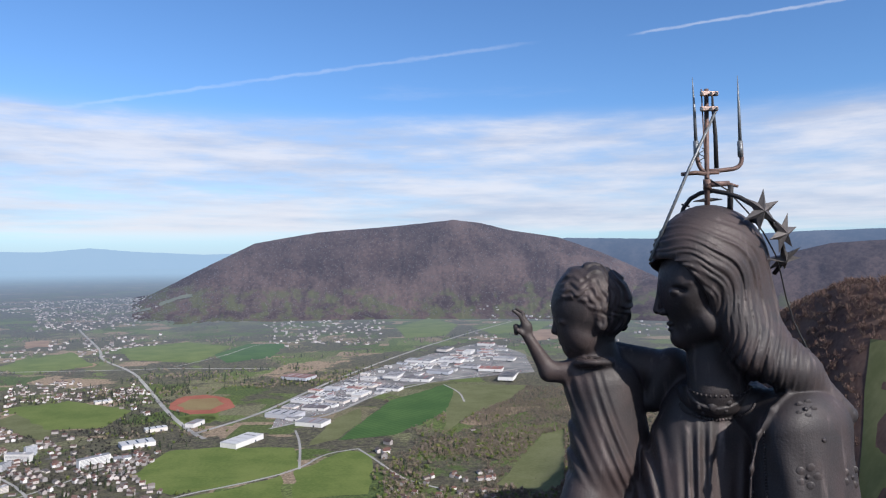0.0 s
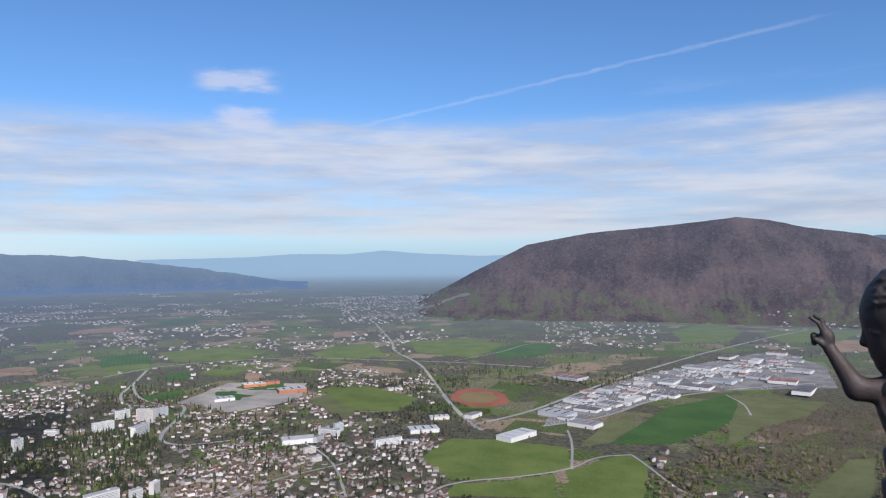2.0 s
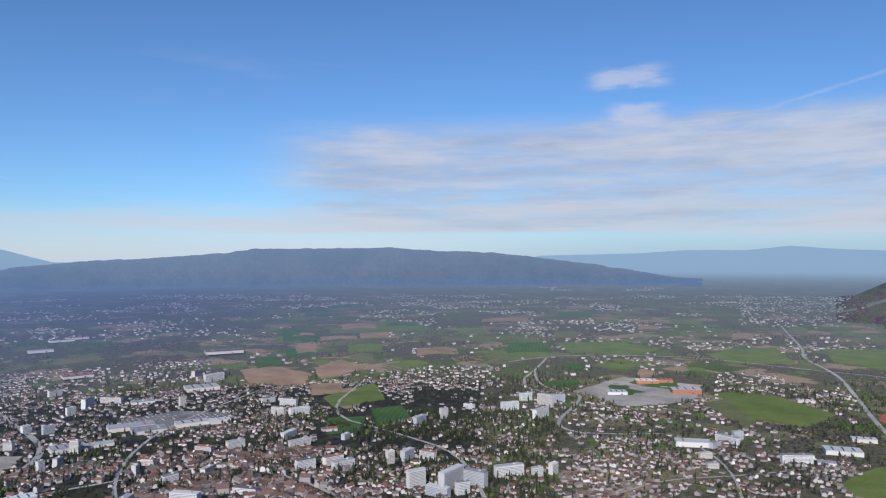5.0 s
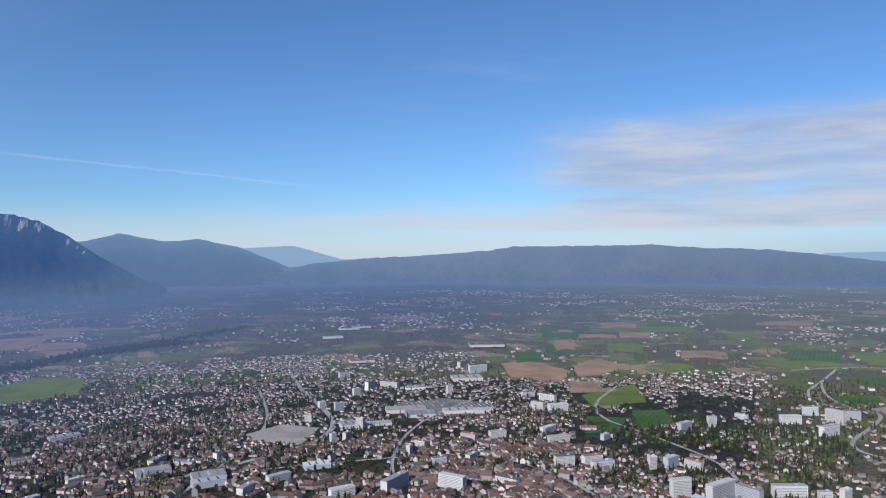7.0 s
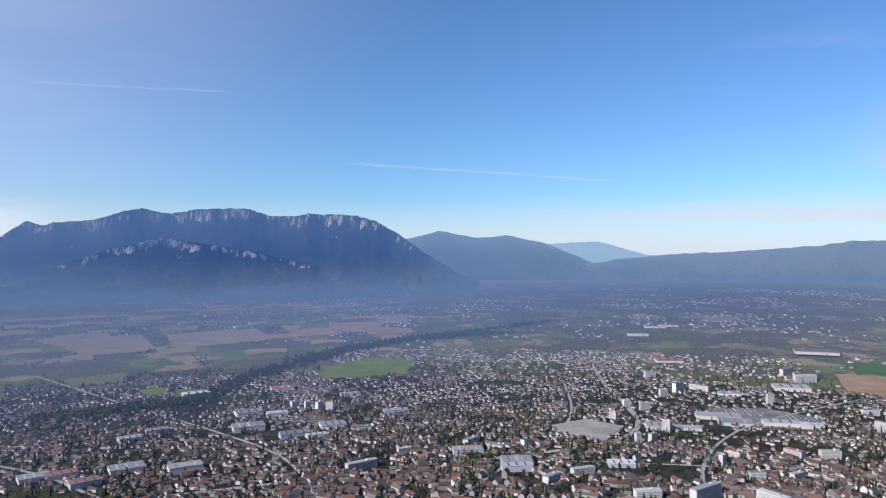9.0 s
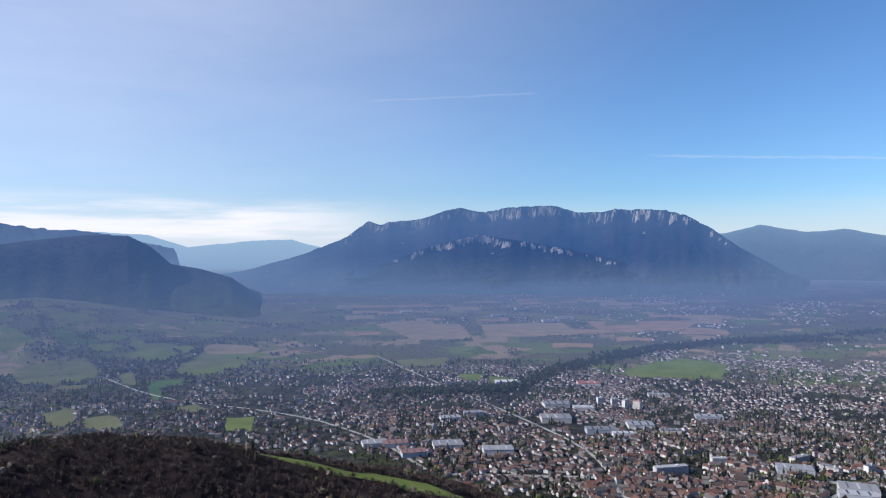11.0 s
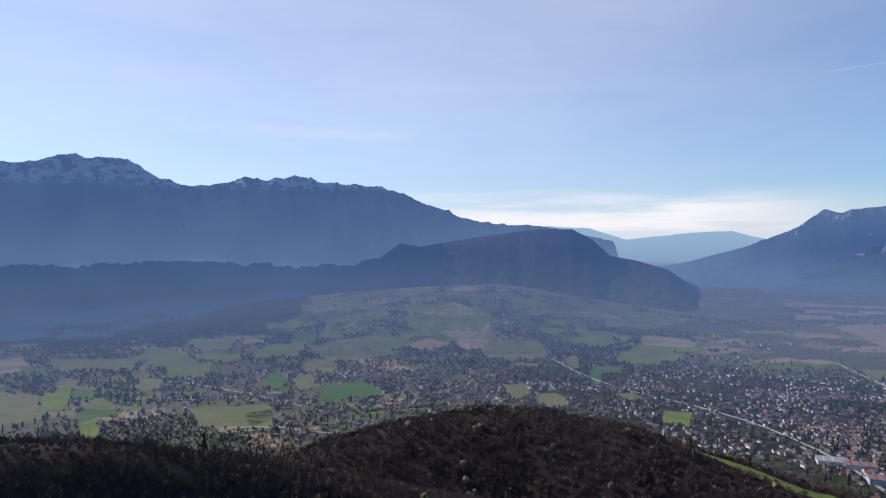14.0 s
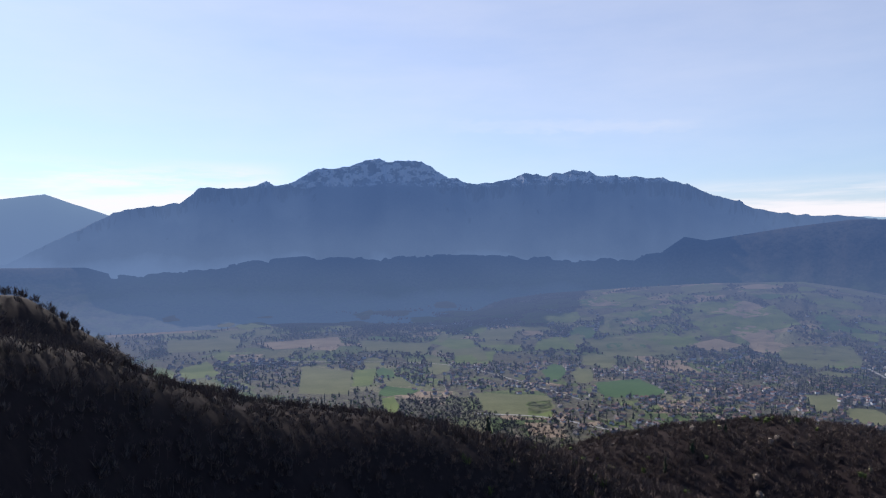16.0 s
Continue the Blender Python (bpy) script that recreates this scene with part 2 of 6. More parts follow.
def built(az, r, z):
    """World points of plan points (degrees, metres, height over the plain)."""
    az, r, z = (np.asarray(v, float) for v in (az, r, z))
    q = comp(r)
    a = np.radians(az)
    return np.stack(np.broadcast_arrays(-np.sin(a) * q, np.cos(a) * q, EYE + (z - EYE) * q / np.maximum(r, 1e-6)), -1)


def lattice(ix, iy, seed):
    h = np.sin(ix * 127.1 + iy * 311.7 + seed * 74.7) * 43758.5453
    return h - np.floor(h)


def vnoise(x, y, seed=0):
    ix, iy = np.floor(x), np.floor(y)
    fx, fy = x - ix, y - iy
    fx, fy = fx * fx * (3 - 2 * fx), fy * fy * (3 - 2 * fy)
    a, b = lattice(ix, iy, seed), lattice(ix + 1, iy, seed)
    c, d = lattice(ix, iy + 1, seed), lattice(ix + 1, iy + 1, seed)
    return a + (b - a) * fx + (c - a) * fy + (a - b - c + d) * fx * fy


def fbm(x, y, octaves=5, seed=0, ridged=False):
    s, amp, tot = 0.0, 1.0, 0.0
    for o in range(octaves):
        v = vnoise(x, y, seed + o)
        s = s + amp * ((1 - np.abs(2 * v - 1)) if ridged else v)
        tot += amp
        x, y, amp = x * 2.03 + 17.3, y * 2.03 + 9.1, amp * 0.5
    return s / tot


def smooth(x):
    x = np.clip(x, 0, 1)
    return x * x * (3 - 2 * x)


def table(az, knots):
    """Smooth interpolation through (az, value) knots."""
    k = sorted(knots)
    return np.interp(az, [v[0] for v in k], [v[1] for v in k])


# wooded ridges near the viewpoint: knots of (azimuth, height angle of the crest), then of (azimuth, distance)
RIDGES = [
    ("slope", [(140, -25), (158.8, -21.3), (166, -19.6), (172, -18.3), (181, -16.2), (186, -14.7), (191, -13.7), (197, -13.0), (203, -10.9), (207, -8.6), (214, -6.2), (225, -3), (250, -1), (290, -4), (320, -13), (332, -24)],
     [(140, 560), (166, 540), (181, 480), (197, 420), (214, 360), (250, 330), (320, 330)], 380, 500),
    ("hump", [(105, -25), (115, -21.5), (123.4, -19), (134, -17.1), (138, -16.2), (143.4, -14.6), (150, -13.7), (156, -13.7), (163, -14.7), (168, -16), (176, -19), (182, -22)],
     [(105, 950), (123, 940), (138, 960), (152, 1000), (182, 900)], 450, 330),
    ("spur", [(200, -13), (205, -9), (208, -6.8), (210.4, -5.1), (212.5, -3.6), (214, -3.4), (225, -2), (245, -2.5), (262, -10)], [(200, 700), (262, 700)], 420, 420),
    ("red", [(285, -11.61), (305, -3.61), (320, -2.21), (327.6, -1.91), (330, -2.01), (333.5, -3.71), (335.5, -5.6), (337.5, -9.0), (340, -12.0), (343, -15.0), (347, -17.0), (353, -18.5)], [(285, 800), (327, 900), (345, 1050), (353, 1100)], 520, 700),
]


def ground_height(az, r):
    """Height of the ground over the plain."""
    az = np.mod(np.asarray(az, float), 360)
    r = np.asarray(r, float)
    x, y = -np.sin(np.radians(az)) * r, np.cos(np.radians(az)) * r
    z = (fbm(x / 900, y / 900, 3, 5) - 0.5) * 26 * smooth((r - 2400) / 1500)
    # the hill below the viewpoint
    drop = 434 - np.maximum(r - 9, 0) * math.tan(radians(34)) + (fbm(x / 60, y / 60, 4, 3) - 0.5) * 14 * smooth(r / 60)
    foot = 95 * np.exp(-((r - 500) / 420.0) ** 2)
    z = np.maximum(z, np.maximum(drop, foot * smooth((r - 100) / 300)))
    for name, crest, dist, front, back in RIDGES:
        c, d = table(az, crest), table(az, dist)
        inside = smooth((az - crest[0][0]) / 6) * smooth((crest[-1][0] - az) / 6)
        h = (EYE + d * np.tan(np.radians(c))) * inside
        n = (fbm(x / 90, y / 90, 4, len(name)) - 0.5)
        f = np.where(r < d, smooth((r - d + front) / front), 1 - smooth((r - d) / back))
        z = np.maximum(z, h * f + n * 14 * f)
    return z


def sheet(name, verts, nu, nv, mats, wrap=False, slot=None, uv=None):
    """A mesh over a grid of nu rows by nv columns."""
    i = np.arange(nu - 1)[:, None] * nv
    j = np.arange(nv if wrap else nv - 1)[None, :]
    j1 = (j + 1) % nv
    faces = np.stack([i + j, i + j1, i + nv + j1, i + nv + j], -1).reshape(-1, 4)
    return mesh_of(name, verts.reshape(-1, 3), faces, mats, slot, None if uv is None else uv.reshape(-1, 2))


def mesh_of(name, verts, faces, mats, slot=None, uv=None, flat=False):
    verts, faces = np.asarray(verts, np.float32), np.asarray(faces, np.int32)
    me = bpy.data.meshes.new(name)
    n, s = faces.shape
    me.vertices.add(len(verts))
    me.vertices.foreach_set("co", verts.ravel())
    me.loops.add(n * s)
    me.loops.foreach_set("vertex_index", faces.ravel())
    me.polygons.add(n)
    me.polygons.foreach_set("loop_start", np.arange(n, dtype=np.int32) * s)
    me.polygons.foreach_set("use_smooth", np.full(n, not flat))
    for m in mats:
        me.materials.append(m)
    if slot is not None:
        me.polygons.foreach_set("material_index", np.asarray(slot, np.int32))
    if uv is not None:
        layer = me.uv_layers.new(name="plan")
        layer.data.foreach_set("uv", np.asarray(uv, np.float32)[faces.ravel()].ravel())
    me.update(calc_edges=True)
    me.validate()
    return me


M_GROUND = ground_material("meadow_and_wood")
M_FAR = ground_material("far_plain")


def town_floor_material():
    m, k = material("town_floor")
    uv = k.n("ShaderNodeUVMap", uv_map="plan").outputs[0]
    f = k.noise(uv, 30.0, 6, 0.7)
    g = k.noise(uv, 7.0, 4, 0.6)
    # near-black tones put the shade between houses and trees into the floor colour
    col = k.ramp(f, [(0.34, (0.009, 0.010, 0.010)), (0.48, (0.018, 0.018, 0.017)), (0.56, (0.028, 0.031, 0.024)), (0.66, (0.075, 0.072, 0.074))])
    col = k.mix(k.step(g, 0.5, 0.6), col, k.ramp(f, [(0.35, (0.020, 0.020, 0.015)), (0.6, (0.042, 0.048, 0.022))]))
    # town floor carries the distance glow too
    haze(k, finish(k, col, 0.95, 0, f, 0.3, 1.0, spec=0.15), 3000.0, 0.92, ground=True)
    return m


M_TOWN = town_floor_material()


def litter_material(name, stops):
    m, k = material(name)
    uv = k.n("ShaderNodeUVMap", uv_map="plan").outputs[0]
    f = k.m("ADD", k.m("MULTIPLY", k.noise(uv, 25.0, 5, 0.6), 0.6), k.m("MULTIPLY", k.noise(uv, 300.0, 4, 0.6), 0.4))
    col = k.ramp(f, stops)
    finish(k, col, 0.95, 0, f, 0.5, 1.5, spec=0.1)
    return m


# dark leaf litter, its colour lowered further for shade under the bare trees
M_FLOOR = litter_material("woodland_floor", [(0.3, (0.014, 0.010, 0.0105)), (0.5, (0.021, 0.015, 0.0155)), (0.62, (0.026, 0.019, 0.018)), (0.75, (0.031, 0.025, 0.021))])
M_RUST = litter_material("rusty_leaf_litter", [(0.3, (0.045, 0.029, 0.025)), (0.5, (0.090, 0.057, 0.048)), (0.62, (0.110, 0.074, 0.060)), (0.75, (0.095, 0.085, 0.050))])


def build_ground():
    rs = np.concatenate([np.linspace(0.02, 60, 13), np.geomspace(70, NEAR, 130), np.geomspace(NEAR * 1.012, 120000, 110)])
    azs = np.arange(0, 360, 0.48)
    R, A = np.meshgrid(rs, azs, indexing="ij")
    P = built(A, R, ground_height(A, R))
    uv = np.stack([-np.sin(np.radians(A)) * R, np.cos(np.radians(A)) * R], -1) / 1000
    H = ground_height(A, R)[:-1]
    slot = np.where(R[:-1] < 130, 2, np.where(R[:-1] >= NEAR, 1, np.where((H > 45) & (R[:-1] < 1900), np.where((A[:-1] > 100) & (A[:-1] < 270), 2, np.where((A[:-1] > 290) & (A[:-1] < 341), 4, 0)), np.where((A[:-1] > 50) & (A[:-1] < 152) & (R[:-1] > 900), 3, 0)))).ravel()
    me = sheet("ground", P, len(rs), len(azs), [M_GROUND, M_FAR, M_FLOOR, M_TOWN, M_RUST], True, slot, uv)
    tagged(new("ground", me), "green meadows, ploughed fields and bare spring woods in a wide valley", "ground", kind="structure")


build_ground()


SLOPES = []


def mountain(name, label, crest, dist, front, back, mats, rough=60, step=0.2, rows=64, seed=1, cliff=0.0, power=1.0, taper=2.5, spur=1.6, walkable=False):
    """A range along a crest given by (azimuth, height angle) knots, dist metres away in plan; spurs and gullies run down its front."""
    a0, a1 = crest[0][0], crest[-1][0]
    azs = np.arange(a0, a1 + step, step)
    r0, r1 = dist - front, dist + back
    rs = np.concatenate([np.linspace(r0, dist, rows), np.linspace(dist, r1, rows // 3)[1:]])
    R, A = np.meshgrid(rs, azs, indexing="ij")
    c = table(A, crest) + (fbm(A * 1.5, A * 0 + seed, 5, seed) - 0.5) * rough * 0.0014
    h = EYE + dist * np.tan(np.radians(c))
    h = h * smooth((A - a0) / taper) * smooth((a1 - A) / taper)
    u = np.clip((R - r0) / front, 0, 1)
    wob = (fbm(A * 0.9, A * 0 + 3.0, 4, seed + 5) - 0.5) * 0.03
    f = np.clip(u + wob * np.sin(np.pi * u), 0, 1) ** power
    f = 0.45 * f + 0.55 * smooth(f)
    if cliff:
        edge = 0.80 + (fbm(A * 0.7, A * 0, 4, seed + 2) - 0.5) * 0.34
        f = (1 - cliff) * f / np.maximum((0.45 * edge + 0.55 * smooth(edge)), 0.1) * 0.92 * (u < edge) + (u >= edge) * ((1 - cliff) * 0.92 + (cliff + 0.08 * (1 - cliff)) * smooth((u - edge) / 0.05) * (0.93 + 0.07 * (u - edge) / np.maximum(1 - edge, 0.02)))
    f = np.where(R <= dist, f, 1 - 0.7 * smooth((R - dist) / back))
    bent = A + (fbm(A * 0.8, R / front * 3, 3, seed + 6) - 0.5) * 4.5
    gully = fbm(bent * spur, R / front * 3.4, 5, seed, True) - 0.62
    fine = fbm(A * spur * 9, R / front * 26, 4, seed + 9) - 0.5
    z = h * f + (gully * rough * 1.5 + fine * rough * 0.45) * np.sin(np.pi * np.clip(u, 0, 1) ** 0.8) * (R < dist) * smooth(h / 200)
    z = z - 40 * (1 - smooth(u / 0.05)) * (R < dist)
    if walkable:
        SLOPES.append((azs, rs, z))
    mats = mats if isinstance(mats, list) else [mats]
    slope = np.gradient(z, rs, axis=0)[:-1, :-1]
    slot = ((slope + (fbm(A * 5, R / 200, 3, seed + 4)[:-1, :-1] - 0.5) * 2.2 > 1.1) & (len(mats) > 1) & (u[:-1, :-1] > 0.6)).astype(int)
    uv = np.stack([-np.sin(np.radians(A)) * R, np.cos(np.radians(A)) * R], -1) / 1000
    me = sheet(name, built(A, R, z), len(rs), len(azs), mats, slot=slot.ravel(), uv=uv)
    return tagged(new(name, me), label, "mountain", kind="structure")


# the ranges' blue comes from the painted haze, not from these wood colours
WOODS = ((0.022, 0.022, 0.020), (0.07, 0.06, 0.05))
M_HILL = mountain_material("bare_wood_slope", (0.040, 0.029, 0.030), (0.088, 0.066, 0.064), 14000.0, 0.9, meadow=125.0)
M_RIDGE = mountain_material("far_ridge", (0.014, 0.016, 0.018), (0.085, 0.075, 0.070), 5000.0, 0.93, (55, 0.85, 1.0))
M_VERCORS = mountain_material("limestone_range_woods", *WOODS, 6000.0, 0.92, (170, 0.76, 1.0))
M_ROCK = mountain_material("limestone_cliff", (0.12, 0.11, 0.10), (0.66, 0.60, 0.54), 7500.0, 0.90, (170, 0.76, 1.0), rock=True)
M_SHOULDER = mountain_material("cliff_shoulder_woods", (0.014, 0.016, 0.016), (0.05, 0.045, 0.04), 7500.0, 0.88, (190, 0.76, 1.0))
M_PALE = mountain_material("hazed_pale_range", *WOODS, 9000.0, 0.97)
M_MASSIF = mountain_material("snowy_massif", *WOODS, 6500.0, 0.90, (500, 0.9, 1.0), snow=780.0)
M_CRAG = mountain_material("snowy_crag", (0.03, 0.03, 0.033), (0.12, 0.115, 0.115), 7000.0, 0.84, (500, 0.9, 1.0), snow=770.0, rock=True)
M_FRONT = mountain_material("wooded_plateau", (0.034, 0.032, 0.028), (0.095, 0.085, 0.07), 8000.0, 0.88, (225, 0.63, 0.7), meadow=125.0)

mountain("far_plain_edge", "low hills on the horizon, pale blue with painted haze", [(4, 0.3), (14, 0.5), (19, 0.3), (24, 0.55), (27, 0.8), (30, 0.5), (34, 0.55), (38, 0.3), (48, 0.1)], 40000, 6000, 3000, M_PALE, 30, seed=2)
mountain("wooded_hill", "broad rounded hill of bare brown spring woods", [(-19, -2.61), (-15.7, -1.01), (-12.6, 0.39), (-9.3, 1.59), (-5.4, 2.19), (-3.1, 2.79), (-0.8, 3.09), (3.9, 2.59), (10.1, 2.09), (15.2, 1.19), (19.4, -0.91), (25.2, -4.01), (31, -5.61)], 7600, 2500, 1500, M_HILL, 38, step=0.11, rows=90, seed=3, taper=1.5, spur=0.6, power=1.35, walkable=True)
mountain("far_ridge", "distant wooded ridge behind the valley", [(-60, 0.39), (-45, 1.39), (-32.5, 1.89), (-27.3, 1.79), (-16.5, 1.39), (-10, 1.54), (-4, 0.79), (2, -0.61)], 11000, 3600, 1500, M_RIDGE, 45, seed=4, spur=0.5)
mountain("near_ridge", "wooded ridge with spring meadows below, bluish with painted haze", [(-60, 1.39), (-45, 1.19), (-32.5, 1.09), (-29, 0.89), (-25, -0.11), (-21, -1.21), (-17, -1.81), (-13, -2.41)], 7000, 1900, 1200, M_HILL, 26, seed=14, spur=0.6)
mountain("low_ridge", "long low wooded ridge, blue with painted haze", [(29, -2.4), (36, -1.4), (42, -0.45), (47, 0.2), (50, 0.45), (55.2, 0.65), (57.7, 0.85), (61, 0.8), (64.3, 0.8), (68.9, 0.75), (71, 0.45), (74.4, 0.2), (78, 0.0), (81.2, -0.2), (85.3, -0.6), (91, -1.5)], 14500, 3000, 1500, M_RIDGE, 120, seed=5, taper=3.0, spur=0.9, power=1.2)
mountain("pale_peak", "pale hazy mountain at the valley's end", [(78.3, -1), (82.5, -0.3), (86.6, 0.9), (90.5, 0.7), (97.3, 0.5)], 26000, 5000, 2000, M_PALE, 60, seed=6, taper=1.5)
mountain("second_range", "limestone range behind the first, blue with painted haze", [(84.8, -2), (87.9, -0.4), (90.9, 0.8), (93.9, 1.4), (96.3, 1.2), (99.5, 1.8), (101.7, 1.2), (107.3, 1)], 16000, 4500, 2000, [M_VERCORS, M_ROCK], 90, seed=7, taper=1.2, spur=0.7)
mountain("limestone_range", "limestone mountains with pale cliffs, blue with painted haze", [(95.3, -2.6), (97.7, -1.7), (101.1, 0.3), (103, 1.7), (106.2, 2.9), (108, 3), (112.9, 2.9), (115.1, 3.3), (118.5, 3.3), (120.5, 3), (122.5, 3.2), (124.8, 2.6), (129, 2), (130, 2.3), (131.6, 1), (135, -0.3), (138.7, -1.4), (143.3, -2.4)], 11500, 4200, 2000, [M_VERCORS, M_ROCK], 75, seed=8, taper=1.2, cliff=0.13, rows=84, spur=0.6)
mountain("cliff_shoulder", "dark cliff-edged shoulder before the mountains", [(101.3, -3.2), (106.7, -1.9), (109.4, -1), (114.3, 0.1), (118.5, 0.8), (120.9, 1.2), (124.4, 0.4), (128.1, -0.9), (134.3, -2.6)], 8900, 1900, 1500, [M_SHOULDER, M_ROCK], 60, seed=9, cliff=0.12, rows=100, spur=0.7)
mountain("valley_range", "range closing the valley, pale with painted haze", [(131, -0.5), (134.8, 0.4), (136.2, 0.8), (138.9, 0.7), (144, 0.2), (146.8, 1.1), (150, 1.3), (158, 1.0)], 22000, 4000, 2000, M_PALE, 60, seed=10, taper=1.5)
mountain("snowy_massif", "high massif with snow on its crest, blue with painted haze", [(144, -0.15), (150.9, 1.35), (154.5, 1.45), (157.1, 2.05), (160.1, 3.15), (163.8, 4.45), (167, 4.55), (170.5, 5.05), (174.4, 4.95), (178.4, 4.35), (180.8, 4.75), (183, 6.2), (187.6, 6.1), (192.2, 5.25), (193.8, 4.45), (196.8, 4.15), (200.6, 3.95), (201.9, 2.95), (206.6, 2.15), (210.3, 0.25), (213.4, -1.45), (219, -2.15)], 9000, 3600, 2000, [M_MASSIF, M_CRAG], 90, seed=11, cliff=0.14, rows=84, taper=1.0, spur=0.5)
mountain("far_snowy_peak", "far mountain, blue with painted haze", [(201, 0), (207.7, 2.3), (211, 3.5), (213.7, 3.1), (220, 3.4), (230, 2), (240, 0)], 15000, 3500, 2000, M_MASSIF, 60, seed=12, taper=1.5)
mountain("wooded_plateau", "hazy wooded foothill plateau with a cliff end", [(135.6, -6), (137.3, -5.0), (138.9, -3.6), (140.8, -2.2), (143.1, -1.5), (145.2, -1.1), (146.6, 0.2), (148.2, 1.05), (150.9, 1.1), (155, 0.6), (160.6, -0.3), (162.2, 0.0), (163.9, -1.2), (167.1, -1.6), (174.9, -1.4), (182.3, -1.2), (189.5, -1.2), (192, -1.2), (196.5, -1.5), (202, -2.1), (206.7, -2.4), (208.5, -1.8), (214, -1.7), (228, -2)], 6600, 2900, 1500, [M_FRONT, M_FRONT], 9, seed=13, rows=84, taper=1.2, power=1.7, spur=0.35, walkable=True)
mountain("meadow_hills", "rolling green meadows with hedges and copses below the plateau", [(132, -6.0), (138, -5.6), (141, -5.3), (144, -5.0), (148, -4.4), (151, -3.8), (154, -3.4), (160, -3.6), (166, -4.0), (172.6, -4.5), (178, -5.3), (184, -6.3), (190, -6.9)], 4700, 1900, 700, M_GROUND, 16, seed=21, rows=80, taper=3.0, spur=0.8, walkable=True)

# ---- statue on the hill top ----
D0 = 6.0            # metres from the eye to the statue's middle
U = D0 * 0.08110    # metres of one unit of the sculptor's grid
BASE = pose(0, 0, EYE, 90.69, 0.3, 0.1)


def grid_point(gx, gy, gd=0.0):
    """Sculptor's grid (right, down, away from the viewpoint) to the world."""
    k = 1 + gd * U / D0
    return BASE @ Vector(((gx - 7.84) * U * k, (4.41 - gy) * U * k, -(D0 + gd * U)))


def smin(a, b, k):
    h = np.clip(0.5 + 0.5 * (b - a) / k, 0, 1)
    return b + (a - b) * h - k * h * (1 - h)


class Clay:
    """A solid that grows by smooth unions of rounded forms."""

    def __init__(self, X, Y, Z):
        self.X, self.Y, self.Z = X, Y, Z
        self.f = np.full(X.shape, 9.0, np.float32)

    def ball(self, c, r):
        q = np.sqrt(((self.X - c[0]) / r[0]) ** 2 + ((self.Y - c[1]) / r[1]) ** 2 + ((self.Z - c[2]) / r[2]) ** 2)
        return (q - 1) * min(r)

    def limb(self, a, b, ra, rb):
        d = [b[i] - a[i] for i in range(3)]
        n = sum(v * v for v in d)
        t = np.clip(((self.X - a[0]) * d[0] + (self.Y - a[1]) * d[1] + (self.Z - a[2]) * d[2]) / n, 0, 1)
        q = np.sqrt((self.X - a[0] - t * d[0]) ** 2 + (self.Y - a[1] - t * d[1]) ** 2 + (self.Z - a[2] - t * d[2]) ** 2)
        return q - (ra + (rb - ra) * t)

    def add(self, g, k=0.1):
        self.f = smin(self.f, g, k)

    def cut(self, g, k=0.08):
        self.f = -smin(-self.f, g, k)


